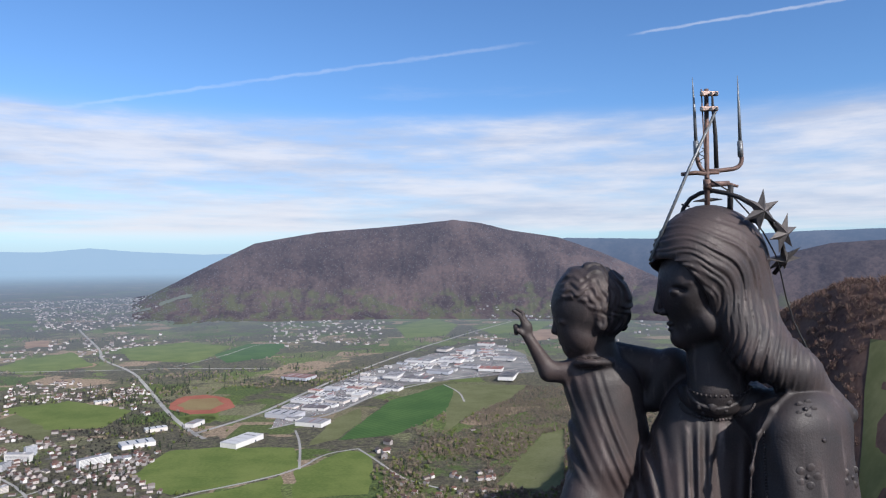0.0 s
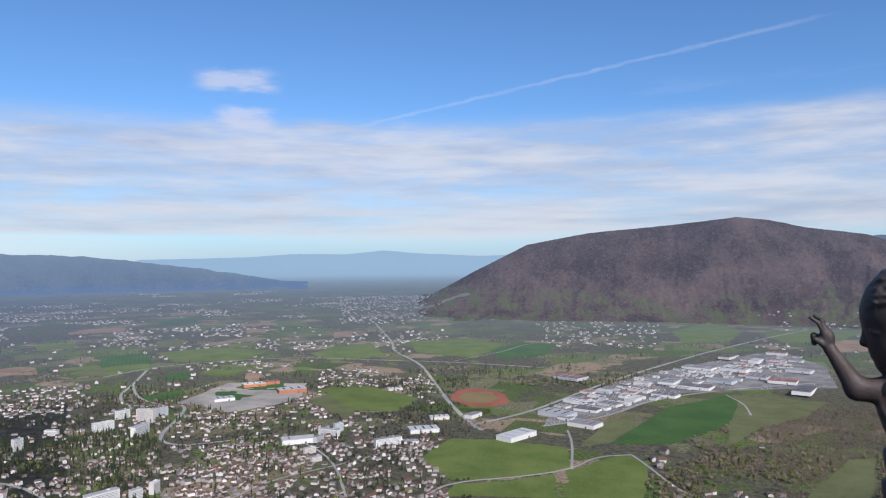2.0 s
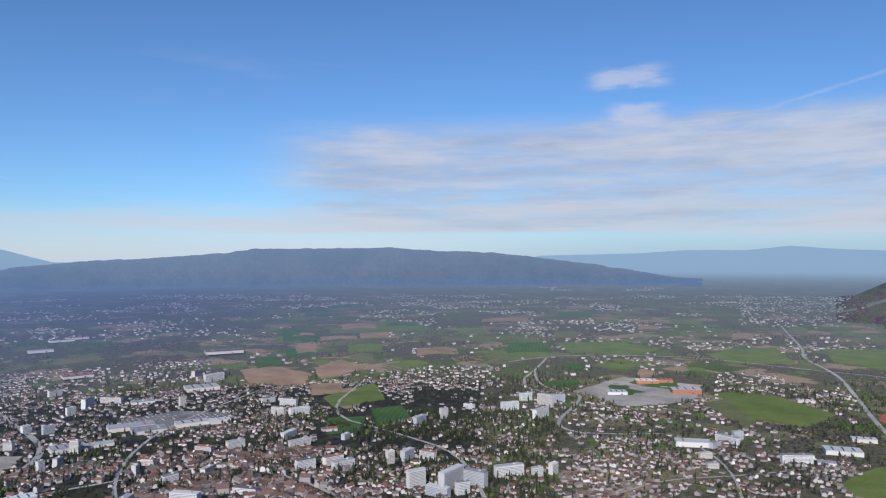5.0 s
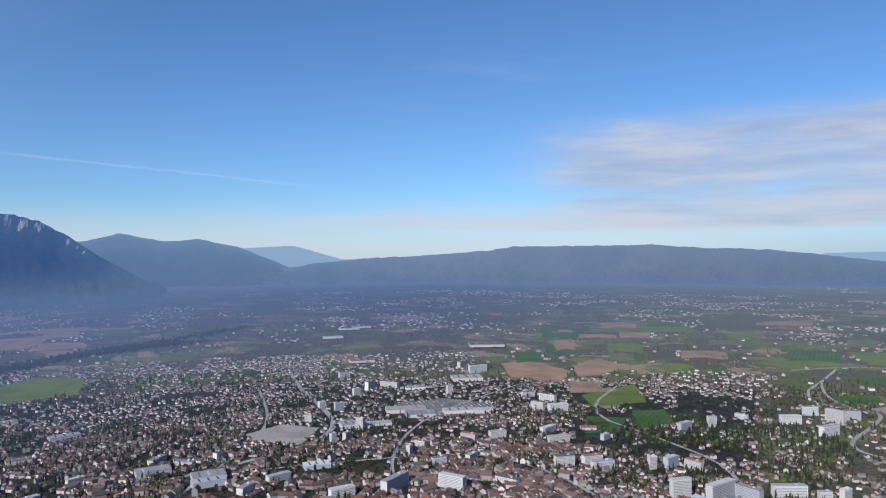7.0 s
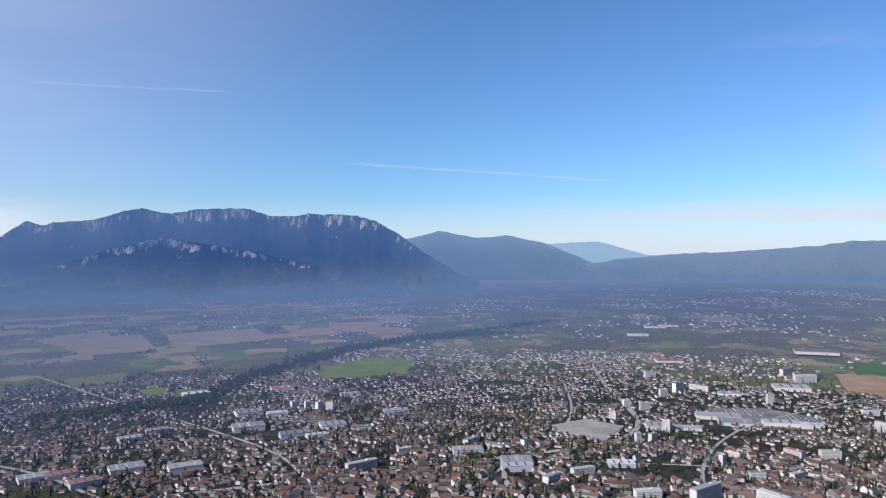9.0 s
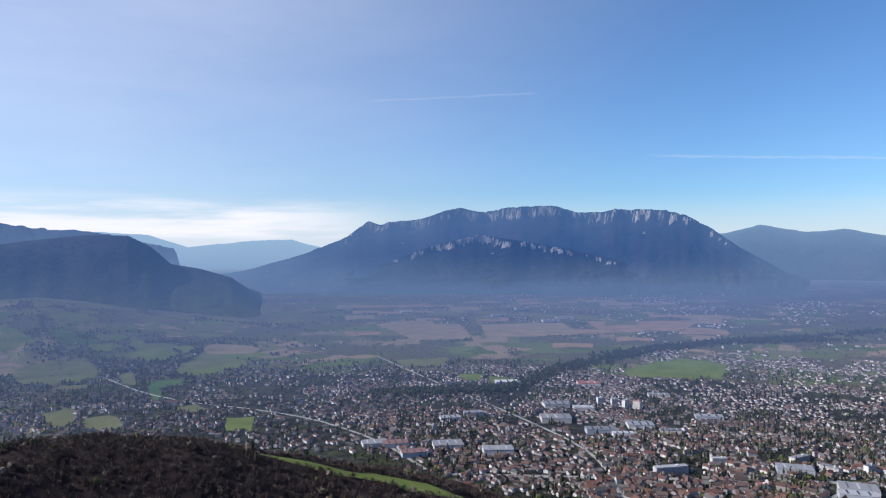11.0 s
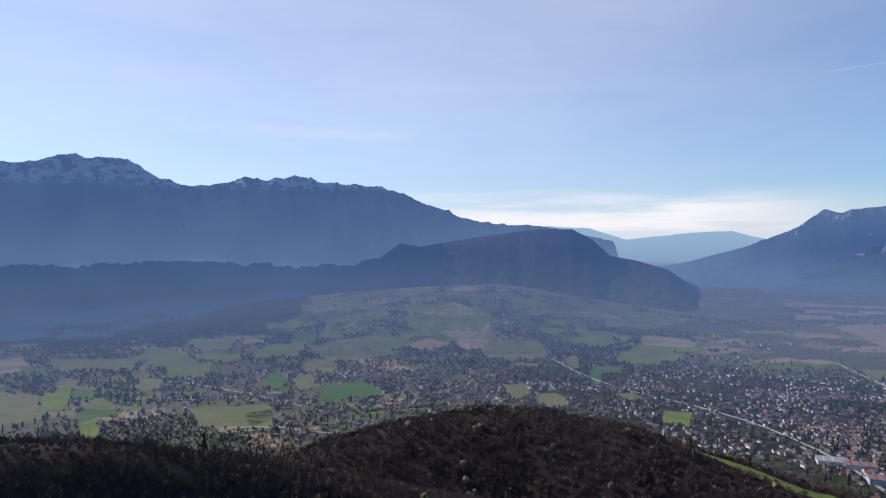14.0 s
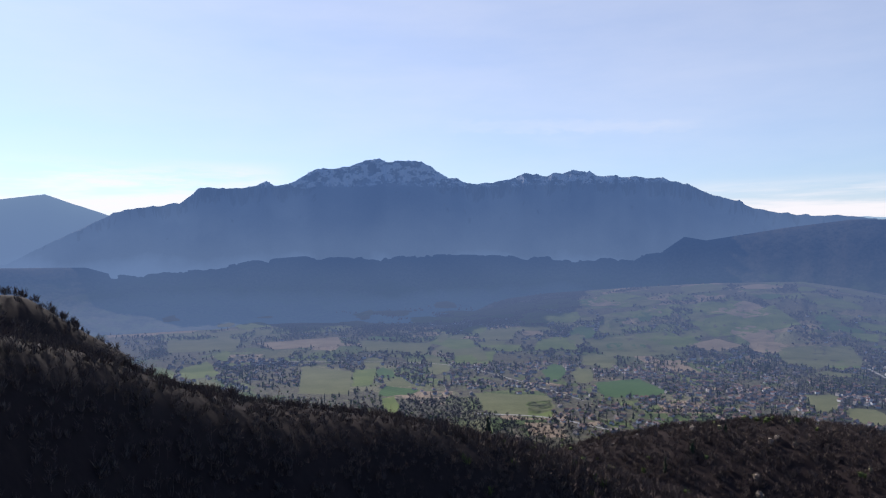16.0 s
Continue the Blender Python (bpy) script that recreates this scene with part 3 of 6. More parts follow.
def mother(c):
    X, Y, Z = c.X, c.Y, c.Z
    # hair and veil: wavy strands round the face
    hair = c.ball((12.53, 4.72, 0.12), (1.03, 1.09, 0.95))
    for a, b, ra, rb in [((12.7, 4.7, 0.15), (13.05, 5.5, 0.2), 0.88, 0.72), ((13.05, 5.4, 0.2), (13.35, 6.2, 0.15), 0.62, 0.55),
                         ((13.25, 5.95, 0.0), (14.15, 6.62, -0.2), 0.54, 0.40), ((14.05, 6.6, -0.15), (15.02, 7.35, 0.0), 0.38, 0.17), ((13.05, 5.6, -0.3), (13.75, 6.52, -0.5), 0.38, 0.26),
                         ((12.9, 5.2, -0.35), (13.3, 6.3, -0.55), 0.30, 0.26)]:
        hair = smin(hair, c.limb(a, b, ra, rb), 0.25)
    ang = np.arctan2(Y - 5.75, X - 11.75)
    rad = np.sqrt((X - 11.75) ** 2 + (Y - 5.75) ** 2)
    ph = rad + 0.035 * np.sin(ang * 9 + rad * 2.5) + 0.07 * np.sin(ang * 4.0 + 1.0) + 0.10 * Z
    strand = (0.35 + 0.3 * np.sin(ang * 5 + rad * 3)) * np.sin(ph * 2 * np.pi / 0.23) + 0.45 * np.sin(ph * 2 * np.pi / 0.118 + 2.2 * np.sin(ang * 3 + rad)) + 0.35 * np.sin(ph * 2 * np.pi / 0.081 + 2.6 * np.sin(ang * 4 - rad * 2))
    depth = np.clip((rad - 0.75) / 0.4, 0, 1) * (0.35 + 0.65 * np.clip((1.6 - np.abs(rad - 1.35)) / 1.0, 0, 1)) * np.clip((Y - 3.75) / 0.6, 0.1, 1)
    hair = hair + 0.024 * strand * depth
    # room for the face under the hair
    hair = -smin(-hair, c.ball((11.90, 5.52, -0.15), (0.73, 0.98, 1.1)), 0.06)
    c.add(hair, 0.02)
    # face in profile, bowed
    face = c.ball((12.27, 5.00, 0.1), (0.63, 0.80, 0.82))
    face = smin(face, c.limb((12.22, 5.55, 0.08), (12.12, 5.90, 0.08), 0.42, 0.20), 0.2)
    face = smin(face, c.limb((12.14, 5.95, 0.02), (12.62, 5.72, -0.34), 0.18, 0.27), 0.28)
    face = smin(face, c.limb((11.69, 5.06, 0.06), (11.63, 5.49, 0.06), 0.045, 0.075), 0.06)
    face = smin(face, c.ball((11.74, 5.53, -0.03), (0.10, 0.06, 0.09)), 0.04)
    face = smin(face, c.ball((11.87, 5.73, 0.05), (0.085, 0.042, 0.18)), 0.025)
    face = smin(face, c.ball((11.90, 5.83, 0.05), (0.085, 0.05, 0.15)), 0.025)
    face = smin(face, c.ball((12.05, 6.01, 0.06), (0.16, 0.13, 0.19)), 0.08)
    face = smin(face, c.limb((11.73, 4.99, -0.14), (12.25, 5.00, -0.68), 0.05, 0.045), 0.08)
    face = -smin(-face, c.ball((11.96, 5.14, -0.62), (0.18, 0.060, 0.10)), 0.06)
    face = smin(face, c.ball((12.00, 5.17, -0.50), (0.15, 0.075, 0.11)), 0.02)
    face = smin(face, c.limb((11.86, 5.22, -0.50), (12.16, 5.23, -0.64), 0.02, 0.02), 0.02)
    c.add(face, 0.03)
    c.add(c.limb((12.55, 5.9, 0.2), (12.7, 6.9, 0.25), 0.42, 0.55), 0.12)
    # shoulders, bosom and mantle
    body = c.ball((12.9, 9.0, 0.85), (1.65, 2.35, 1.0))
    body = smin(body, c.limb((12.4, 7.3, 0.75), (12.2, 9.5, 0.65), 0.55, 1.05), 0.4)
    flow = X + (Y - 7) * (X - 12.7) * 0.22
    fold = np.sin(flow * 2 * np.pi / 0.31 + 1.6 * np.sin(flow * 3.1 + Y * 0.8)) * (0.55 + 0.45 * np.sin(flow * 5.0 + Y * 1.1))
    body = body + 0.04 * fold * np.clip((Y - 7.35) / 0.5, 0, 1) * np.clip((13.4 - X) / 0.3, 0, 1)
    c.add(body, 0.1)
    # raised collar band
    e = np.sqrt(((X - 12.70) / 0.74) ** 2 + ((Y - 6.82) / 0.56) ** 2)
    c.f = c.f - 0.045 * smooth((e - 0.70) / 0.05) * smooth((1.0 - e) / 0.05) * (Y > 6.82)
    mantle = c.limb((14.2, 7.75, -0.15), (14.35, 9.6, -0.2), 0.86, 0.98)
    mantle = smin(mantle, c.limb((13.4, 7.3, 0.3), (14.3, 7.6, 0.1), 0.45, 0.75), 0.3)
    mantle = mantle + 0.02 * np.sin((X - 0.25 * Y) * 2 * np.pi / 0.6) * np.clip((Y - 7.8) / 0.6, 0, 1)
    c.add(mantle, 0.03)
    for a, b in [((14.02, 6.9, -0.45), (13.66, 7.25, -0.66)), ((13.66, 7.25, -0.66), (13.42, 7.7, -0.74)), ((13.42, 7.7, -0.74), (13.30, 8.3, -0.80)), ((13.30, 8.3, -0.80), (13.24, 9.6, -0.85))]:
        c.add(c.limb(a, b, 0.025, 0.025), 0.12)
    # arm that holds the child
    c.add(c.limb((12.4, 6.75, 1.15), (10.9, 6.35, 1.4), 0.42, 0.30), 0.15)
    c.add(c.limb((11.9, 6.5, 1.1), (11.55, 7.1, 1.1), 0.35, 0.2), 0.1)


def child(c):
    Z0 = c.Z
    c.Z = Z0 - 0.95        # the child sits beyond her
    X, Y, Z = c.X, c.Y, c.Z
    skull = c.ball((10.45, 5.40, 0.0), (0.70, 0.69, 0.62))
    ang = np.arctan2(Y - 5.75, X - 10.1)
    rad = np.sqrt((X - 10.1) ** 2 + (Y - 5.75) ** 2)
    curl = np.sin((rad + 0.10 * np.sin(ang * 6 + 4 * Z) + 0.05 * np.sin(ang * 13)) * 2 * np.pi / 0.14) + 0.7 * np.sin(ang * 15 + 5 * np.sin(rad * 7) + 4 * Z)
    cap = np.clip((rad - 0.42) / 0.08, 0, 1) * np.clip((X - 9.78) / 0.25, 0, 1) * np.clip((5.95 - Y) / 0.1, 0, 1)
    skull = skull - cap * 0.04 + 0.017 * curl * cap
    c.add(skull, 0.02)
    face = c.ball((10.28, 5.76, 0.0), (0.44, 0.54, 0.48))
    face = smin(face, c.ball((10.17, 6.19, 0.0), (0.19, 0.15, 0.22)), 0.12)
    face = smin(face, c.ball((10.33, 5.98, -0.27), (0.24, 0.24, 0.2)), 0.12)
    face = smin(face, c.limb((9.84, 5.66, 0), (9.82, 5.86, 0), 0.04, 0.07), 0.05)
    face = smin(face, c.ball((9.95, 6.00, 0), (0.075, 0.035, 0.14)), 0.025)
    face = smin(face, c.ball((9.97, 6.07, 0), (0.075, 0.04, 0.12)), 0.025)
    face = -smin(-face, c.ball((9.98, 5.68, -0.40), (0.14, 0.06, 0.13)), 0.05)
    face = smin(face, c.ball((10.0, 5.71, -0.31), (0.10, 0.05, 0.08)), 0.02)
    c.add(face, 0.06)
    c.add(c.ball((10.66, 5.72, -0.55), (0.10, 0.15, 0.07)), 0.04)
    c.cut(c.ball((10.65, 5.71, -0.63), (0.05, 0.09, 0.05)), 0.03)
    c.add(c.limb((10.5, 6.0, 0.05), (10.6, 6.5, 0.1), 0.36, 0.42), 0.1)
    torso = c.limb((10.62, 6.95, 0.1), (10.75, 8.3, 0.1), 0.52, 0.72)
    torso = smin(torso, c.limb((10.35, 6.85, 0.15), (10.95, 6.75, 0.1), 0.36, 0.36), 0.25)
    torso = smin(torso, c.limb((10.9, 7.2, 0.2), (11.1, 8.4, 0.3), 0.5, 0.5), 0.3)
    s = X - 10.35 - 0.30 * (Y - 6.5) - 0.05 * (Y - 6.5) ** 2
    fold = np.sin(s * 2 * np.pi / 0.21 + 1.3 * np.sin(s * 4.3 + Y * 0.9)) * (0.6 + 0.4 * np.sin(s * 7 + Y * 1.7))
    torso = torso + 0.030 * fold * np.clip((0.32 - s) / 0.12, 0, 1) * np.clip((Y - 6.45) / 0.2, 0, 1)
    c.add(torso, 0.08)
    ringr = np.sqrt(((X - 10.52) / 0.38) ** 2 + ((Y - 6.42) / 0.14) ** 2 + ((Z - 0.0) / 0.5) ** 2)
    c.add((np.abs(ringr - 1) - 0.045) * 0.3, 0.05)
    # lap and knees
    c.add(c.limb((10.45, 8.75, -0.1), (10.3, 9.4, -0.3), 0.50, 0.55), 0.15)
    c.add(c.limb((10.75, 8.8, 0.2), (11.4, 9.6, 0.2), 0.62, 0.85), 0.2)
    # raised arm and blessing hand
    c.add(c.limb((10.25, 6.6, 0.05), (9.72, 6.58, 0.0), 0.24, 0.17), 0.12)
    c.add(c.limb((9.72, 6.58, 0.0), (9.38, 6.02, -0.05), 0.17, 0.095), 0.08)
    c.add(c.ball((9.31, 5.83, -0.05), (0.12, 0.17, 0.08)), 0.06)
    for a, b, r in [((9.27, 5.75, -0.1), (9.2, 5.58, -0.12), 0.04), ((9.2, 5.58, -0.12), (9.08, 5.5, -0.13), 0.034), ((9.3, 5.7, -0.04), (9.25, 5.54, -0.03), 0.04),
                    ((9.25, 5.54, -0.03), (9.14, 5.47, 0.0), 0.034), ((9.24, 5.85, 0.0), (9.13, 5.78, 0.0), 0.05), ((9.13, 5.78, 0.0), (9.14, 5.9, 0.0), 0.05),
                    ((9.26, 5.92, -0.1), (9.16, 5.84, -0.12), 0.045)]:
        c.add(c.limb(a, b, r, r * 0.9), 0.025)
    c.Z = Z0


def below(c):
    """Robe down to the plinth."""
    fold = 0.10 * np.sin(np.arctan2(c.Z - 0.3, c.X - 12.4) * 22)
    c.add(c.limb((12.6, 9.6, 0.4), (12.4, 16.2, 0.4), 1.75, 2.3) + fold, 0.3)
    c.add(c.limb((10.9, 9.4, 0.3), (11.6, 11.5, 0.3), 1.0, 1.0), 0.3)
    c.cut(15.95 - c.Y, 0.02)


def surface(lo, hi, step, makers):
    """Skin of the clay inside a box, as quads."""
    axes = [np.arange(lo[i], hi[i] + step, step, dtype=np.float32) for i in range(3)]
    X, Y, Z = np.meshgrid(*axes, indexing="ij")
    c = Clay(X, Y, Z)
    for mk in makers:
        mk(c)
    f = c.f
    sx, sy, sz = f.shape
    inside = f < 0
    cnt = np.zeros((sx - 1, sy - 1, sz - 1), np.float32)
    acc = np.zeros((3, sx - 1, sy - 1, sz - 1), np.float32)
    corner = [(i, j, k) for i in (0, 1) for j in (0, 1) for k in (0, 1)]

    def part_of(a, o):
        return a[o[0]:sx - 1 + o[0], o[1]:sy - 1 + o[1], o[2]:sz - 1 + o[2]]

    for o in corner:
        for ax in range(3):
            if o[ax]:
                continue
            p = list(o)
            p[ax] = 1
            f0, f1 = part_of(f, o), part_of(f, p)
            cross = part_of(inside, o) != part_of(inside, p)
            t = np.where(cross, f0 / np.where(f0 == f1, 1, f0 - f1), 0)
            cnt += cross
            for q in range(3):
                acc[q] += cross * (t if q == ax else o[q])
    live = cnt > 0
    idx = np.full(live.shape, -1, np.int64)
    idx[live] = np.arange(live.sum())
    loc = np.argwhere(live)
    verts = np.stack([lo[q] + step * (loc[:, q] + acc[q][live] / cnt[live]) for q in range(3)], -1)
    faces = []
    for ax in range(3):
        s0 = [slice(1, sx - 1), slice(1, sy - 1), slice(1, sz - 1)]
        s0[ax] = slice(0, f.shape[ax] - 1)
        s1 = list(s0)
        s1[ax] = slice(1, f.shape[ax])
        a, b = inside[tuple(s0)], inside[tuple(s1)]
        e = np.argwhere(a != b)
        way_in = a[a != b]
        base = e.copy()
        for q in range(3):
            if q != ax:
                base[:, q] += 1
        u, v = [q for q in range(3) if q != ax]
        ring = []
        for du, dv in ((-1, -1), (0, -1), (0, 0), (-1, 0)):
            g = base.copy()
            g[:, u] += du
            g[:, v] += dv
            ring.append(idx[g[:, 0], g[:, 1], g[:, 2]])
        q = np.stack(ring, -1)
        flip = way_in if ax != 1 else ~way_in
        q[flip] = q[flip][:, ::-1]
        faces.append(q)
    return verts, np.concatenate(faces)


def skin_depth(gx, gy, makers, lo=-1.8, hi=1.6):
    """Depth at which the sight line through a grid point meets the clay."""
    d = np.linspace(lo, hi, 340)
    c = Clay(np.full(d.shape, gx), np.full(d.shape, gy), d)
    for mk in makers:
        mk(c)
    return float(d[np.argmax(c.f < 0)])


def to_world(v):
    k = 1 + v[:, 2:3] * U / D0
    loc = np.concatenate([(v[:, 0:1] - 7.84) * U * k, (4.41 - v[:, 1:2]) * U * k, -(D0 + v[:, 2:3] * U)], 1)
    m = np.array(BASE)
    return loc @ m[:3, :3].T + m[:3, 3]


def unit_ball(n=6, m=9):
    bm = bmesh.new()
    bmesh.ops.create_uvsphere(bm, u_segments=m, v_segments=n, radius=1)
    bmesh.ops.triangulate(bm, faces=bm.faces)
    bm.verts.ensure_lookup_table()
    out = np.array([v.co[:] for v in bm.verts]), np.array([[v.index for v in f.verts] for f in bm.faces])
    bm.free()
    return out


def statue_material():
    m, k = material("weathered_cast_iron")
    p = k.n("ShaderNodeTexCoord").outputs["Object"]
    big = k.noise(p, 1.3, 5, 0.6)
    drip = k.noise(k.v("MULTIPLY", p, (1, 1, 0.12)), 9.0, 4, 0.6)
    grain = k.noise(p, 60.0, 4, 0.6)
    col = k.mix(k.step(big, 0.4, 0.62), (0.015, 0.012, 0.0130, 1), (0.038, 0.025, 0.024, 1))
    col = k.mix(k.step(drip, 0.56, 0.72), col, (0.082, 0.064, 0.062, 1))
    col = k.mix(k.step(k.noise(p, 5.0, 6, 0.7), 0.58, 0.7), col, (0.018, 0.016, 0.017, 1))
    col = k.mix(k.m("MULTIPLY", grain, 0.13), col, (0.12, 0.10, 0.105, 1))
    finish(k, col, k.step(grain, 0.3, 0.7, 0.52, 0.74), 0.1, k.m("ADD", grain, k.m("MULTIPLY", k.noise(p, 14.0, 4, 0.6), 0.8)), 0.35, 0.008, spec=0.5)
    return m


M_STATUE = statue_material()
M_ROD = plain("rusty_steel", (0.13, 0.085, 0.075), 0.6, 0.4, 8.0, 0.5)
M_STEEL = plain("dull_galvanised_steel", (0.17, 0.18, 0.19), 0.5, 0.6, 8.0, 0.3)
M_BRIGHT = plain("worn_clamp_metal", (0.34, 0.25, 0.22), 0.5, 0.4, 10.0, 0.5)
M_BLACK = plain("black_iron", (0.025, 0.024, 0.026), 0.6, 0.2, 8.0, 0.4)
M_STONE = plain("tower_limestone", (0.42, 0.39, 0.34), 0.9, 0.0, 1.5, 0.3)


def build_statue():
    v1, f1 = surface((8.9, 3.45, -1.3), (15.6, 9.45, 2.0), 0.026, [mother, child])
    v2, f2 = surface((9.2, 8.6, -2.6), (15.9, 16.2, 3.2), 0.14, [mother, child, below])
    keep = v2[f2].mean(1)[:, 1] > 9.40
    f2 = f2[keep]
    vs, fs = [v1, v2], [f1, f2 + len(v1)]
    n = len(v1) + len(v2)
    # beads of the collar and of the mantle's hem, and blossoms in low relief
    sv, sf = unit_ball()
    sf4 = np.concatenate([sf, sf[:, 2:3]], 1)
    mk = [mother]
    spots = []
    for i in range(34):
        a = math.pi * (0.02 + 0.96 * i / 33)
        spots.append((12.70 - 0.66 * math.cos(a), 7.13 + 0.30 * math.sin(a), 0.036, 0.036))
        if i % 2:
            spots.append((12.74 - 0.52 * math.cos(a), 6.88 + 0.14 * math.sin(a), 0.032, 0.032))
    for i in range(24):
        spots.append((13.52 + 0.035 * i / 12, 7.66 + 0.055 * i, 0.034, 0.034))
    for gx, gy, r in ((12.62, 7.2, 0.11), (12.38, 7.2, 0.06), (12.9, 7.13, 0.06), (12.46, 7.31, 0.045), (12.85, 7.27, 0.045)):
        spots.append((gx, gy, r, r * 0.5))
    for gx, gy, r in ((14.3, 8.45, 0.17), (14.26, 7.25, 0.13), (15.08, 8.45, 0.14), (14.58, 7.8, 0.0), (13.35, 8.72, 0.0)):
        for q in range(5):
            if r:
                spots.append((gx + r * math.cos(q * 1.257), gy + r * math.sin(q * 1.257), r * 0.55, 0.018))
        spots.append((gx, gy, 0.055, 0.055))
    for gx, gy, r, d in spots:
        z = skin_depth(gx, gy, mk) if gy < 9.4 else 0
        if z > 1.5 or z < -1.7:
            continue
        vs.append(sv * (r, r, d) + (gx, gy, z + d * 0.25))
        fs.append(sf4 + n)
        n += len(sv)
    verts = to_world(np.concatenate(vs))
    quads = np.concatenate(fs)
    me = bpy.data.meshes.new("statue")
    me.from_pydata(verts.tolist(), [], [tuple(dict.fromkeys(q)) for q in quads.tolist()])
    me.polygons.foreach_set("use_smooth", np.ones(len(me.polygons), bool))
    me.materials.append(M_STATUE)
    me.update()
    ob = new("statue", me)
    tagged(ob, "dark weathered cast-iron statue of a mother holding a child", "statue")


def part(name, bm, mat, parent, label=""):
    me = bpy.data.meshes.new(name)
    bm.to_mesh(me)
    bm.free()
    for m in (mat if isinstance(mat, (list, tuple)) else [mat]):
        me.materials.append(m)
    ob = new(name, me)
    ob.parent = parent
    if label:
        ob["label"] = label
    return ob


def tube(points, radii, sides=8, bm=None):
    """A round bar along points."""
    bm = bm or bmesh.new()
    pts = [Vector(p) for p in points]
    radii = radii if isinstance(radii, (list, tuple)) else [radii] * len(pts)
    rings = []
    side = None
    for i, p in enumerate(pts):
        d = (pts[min(i + 1, len(pts) - 1)] - pts[max(i - 1, 0)]).normalized()
        if side is None:
            side = d.orthogonal().normalized()
        side = (side - d * side.dot(d)).normalized()
        up = d.cross(side)
        rings.append([bm.verts.new(p + (side * math.cos(a) + up * math.sin(a)) * radii[i]) for a in [2 * math.pi * k / sides for k in range(sides)]])
    for a, b in zip(rings, rings[1:]):
        for k in range(sides):
            f = bm.faces.new((a[k], a[(k + 1) % sides], b[(k + 1) % sides], b[k]))
            f.smooth = True
    bm.faces.new(list(reversed(rings[0])))
    bm.faces.new(rings[-1])
    return bm


def box_at(center, size, turn=0.0, bevel=0.0, bm=None):
    bm = bm or bmesh.new()
    m = Matrix.Translation(center) @ Matrix.Rotation(turn, 4, "Z") @ Matrix.Diagonal((*size, 1))
    made = bmesh.ops.create_cube(bm, size=1, matrix=m)
    if bevel:
        es = list({e for v in made["verts"] for e in v.link_edges})
        bmesh.ops.bevel(bm, geom=es, offset=bevel, segments=2, affect="EDGES", profile=0.5)
    return bm


def G(*pts):
    return [grid_point(*p) for p in pts]


def bend_points(a, b, c, n=8):
    return [tuple(a[i] * (1 - t) ** 2 + 2 * b[i] * t * (1 - t) + c[i] * t * t for i in range(len(a))) for t in [k / n for k in range(n + 1)]]


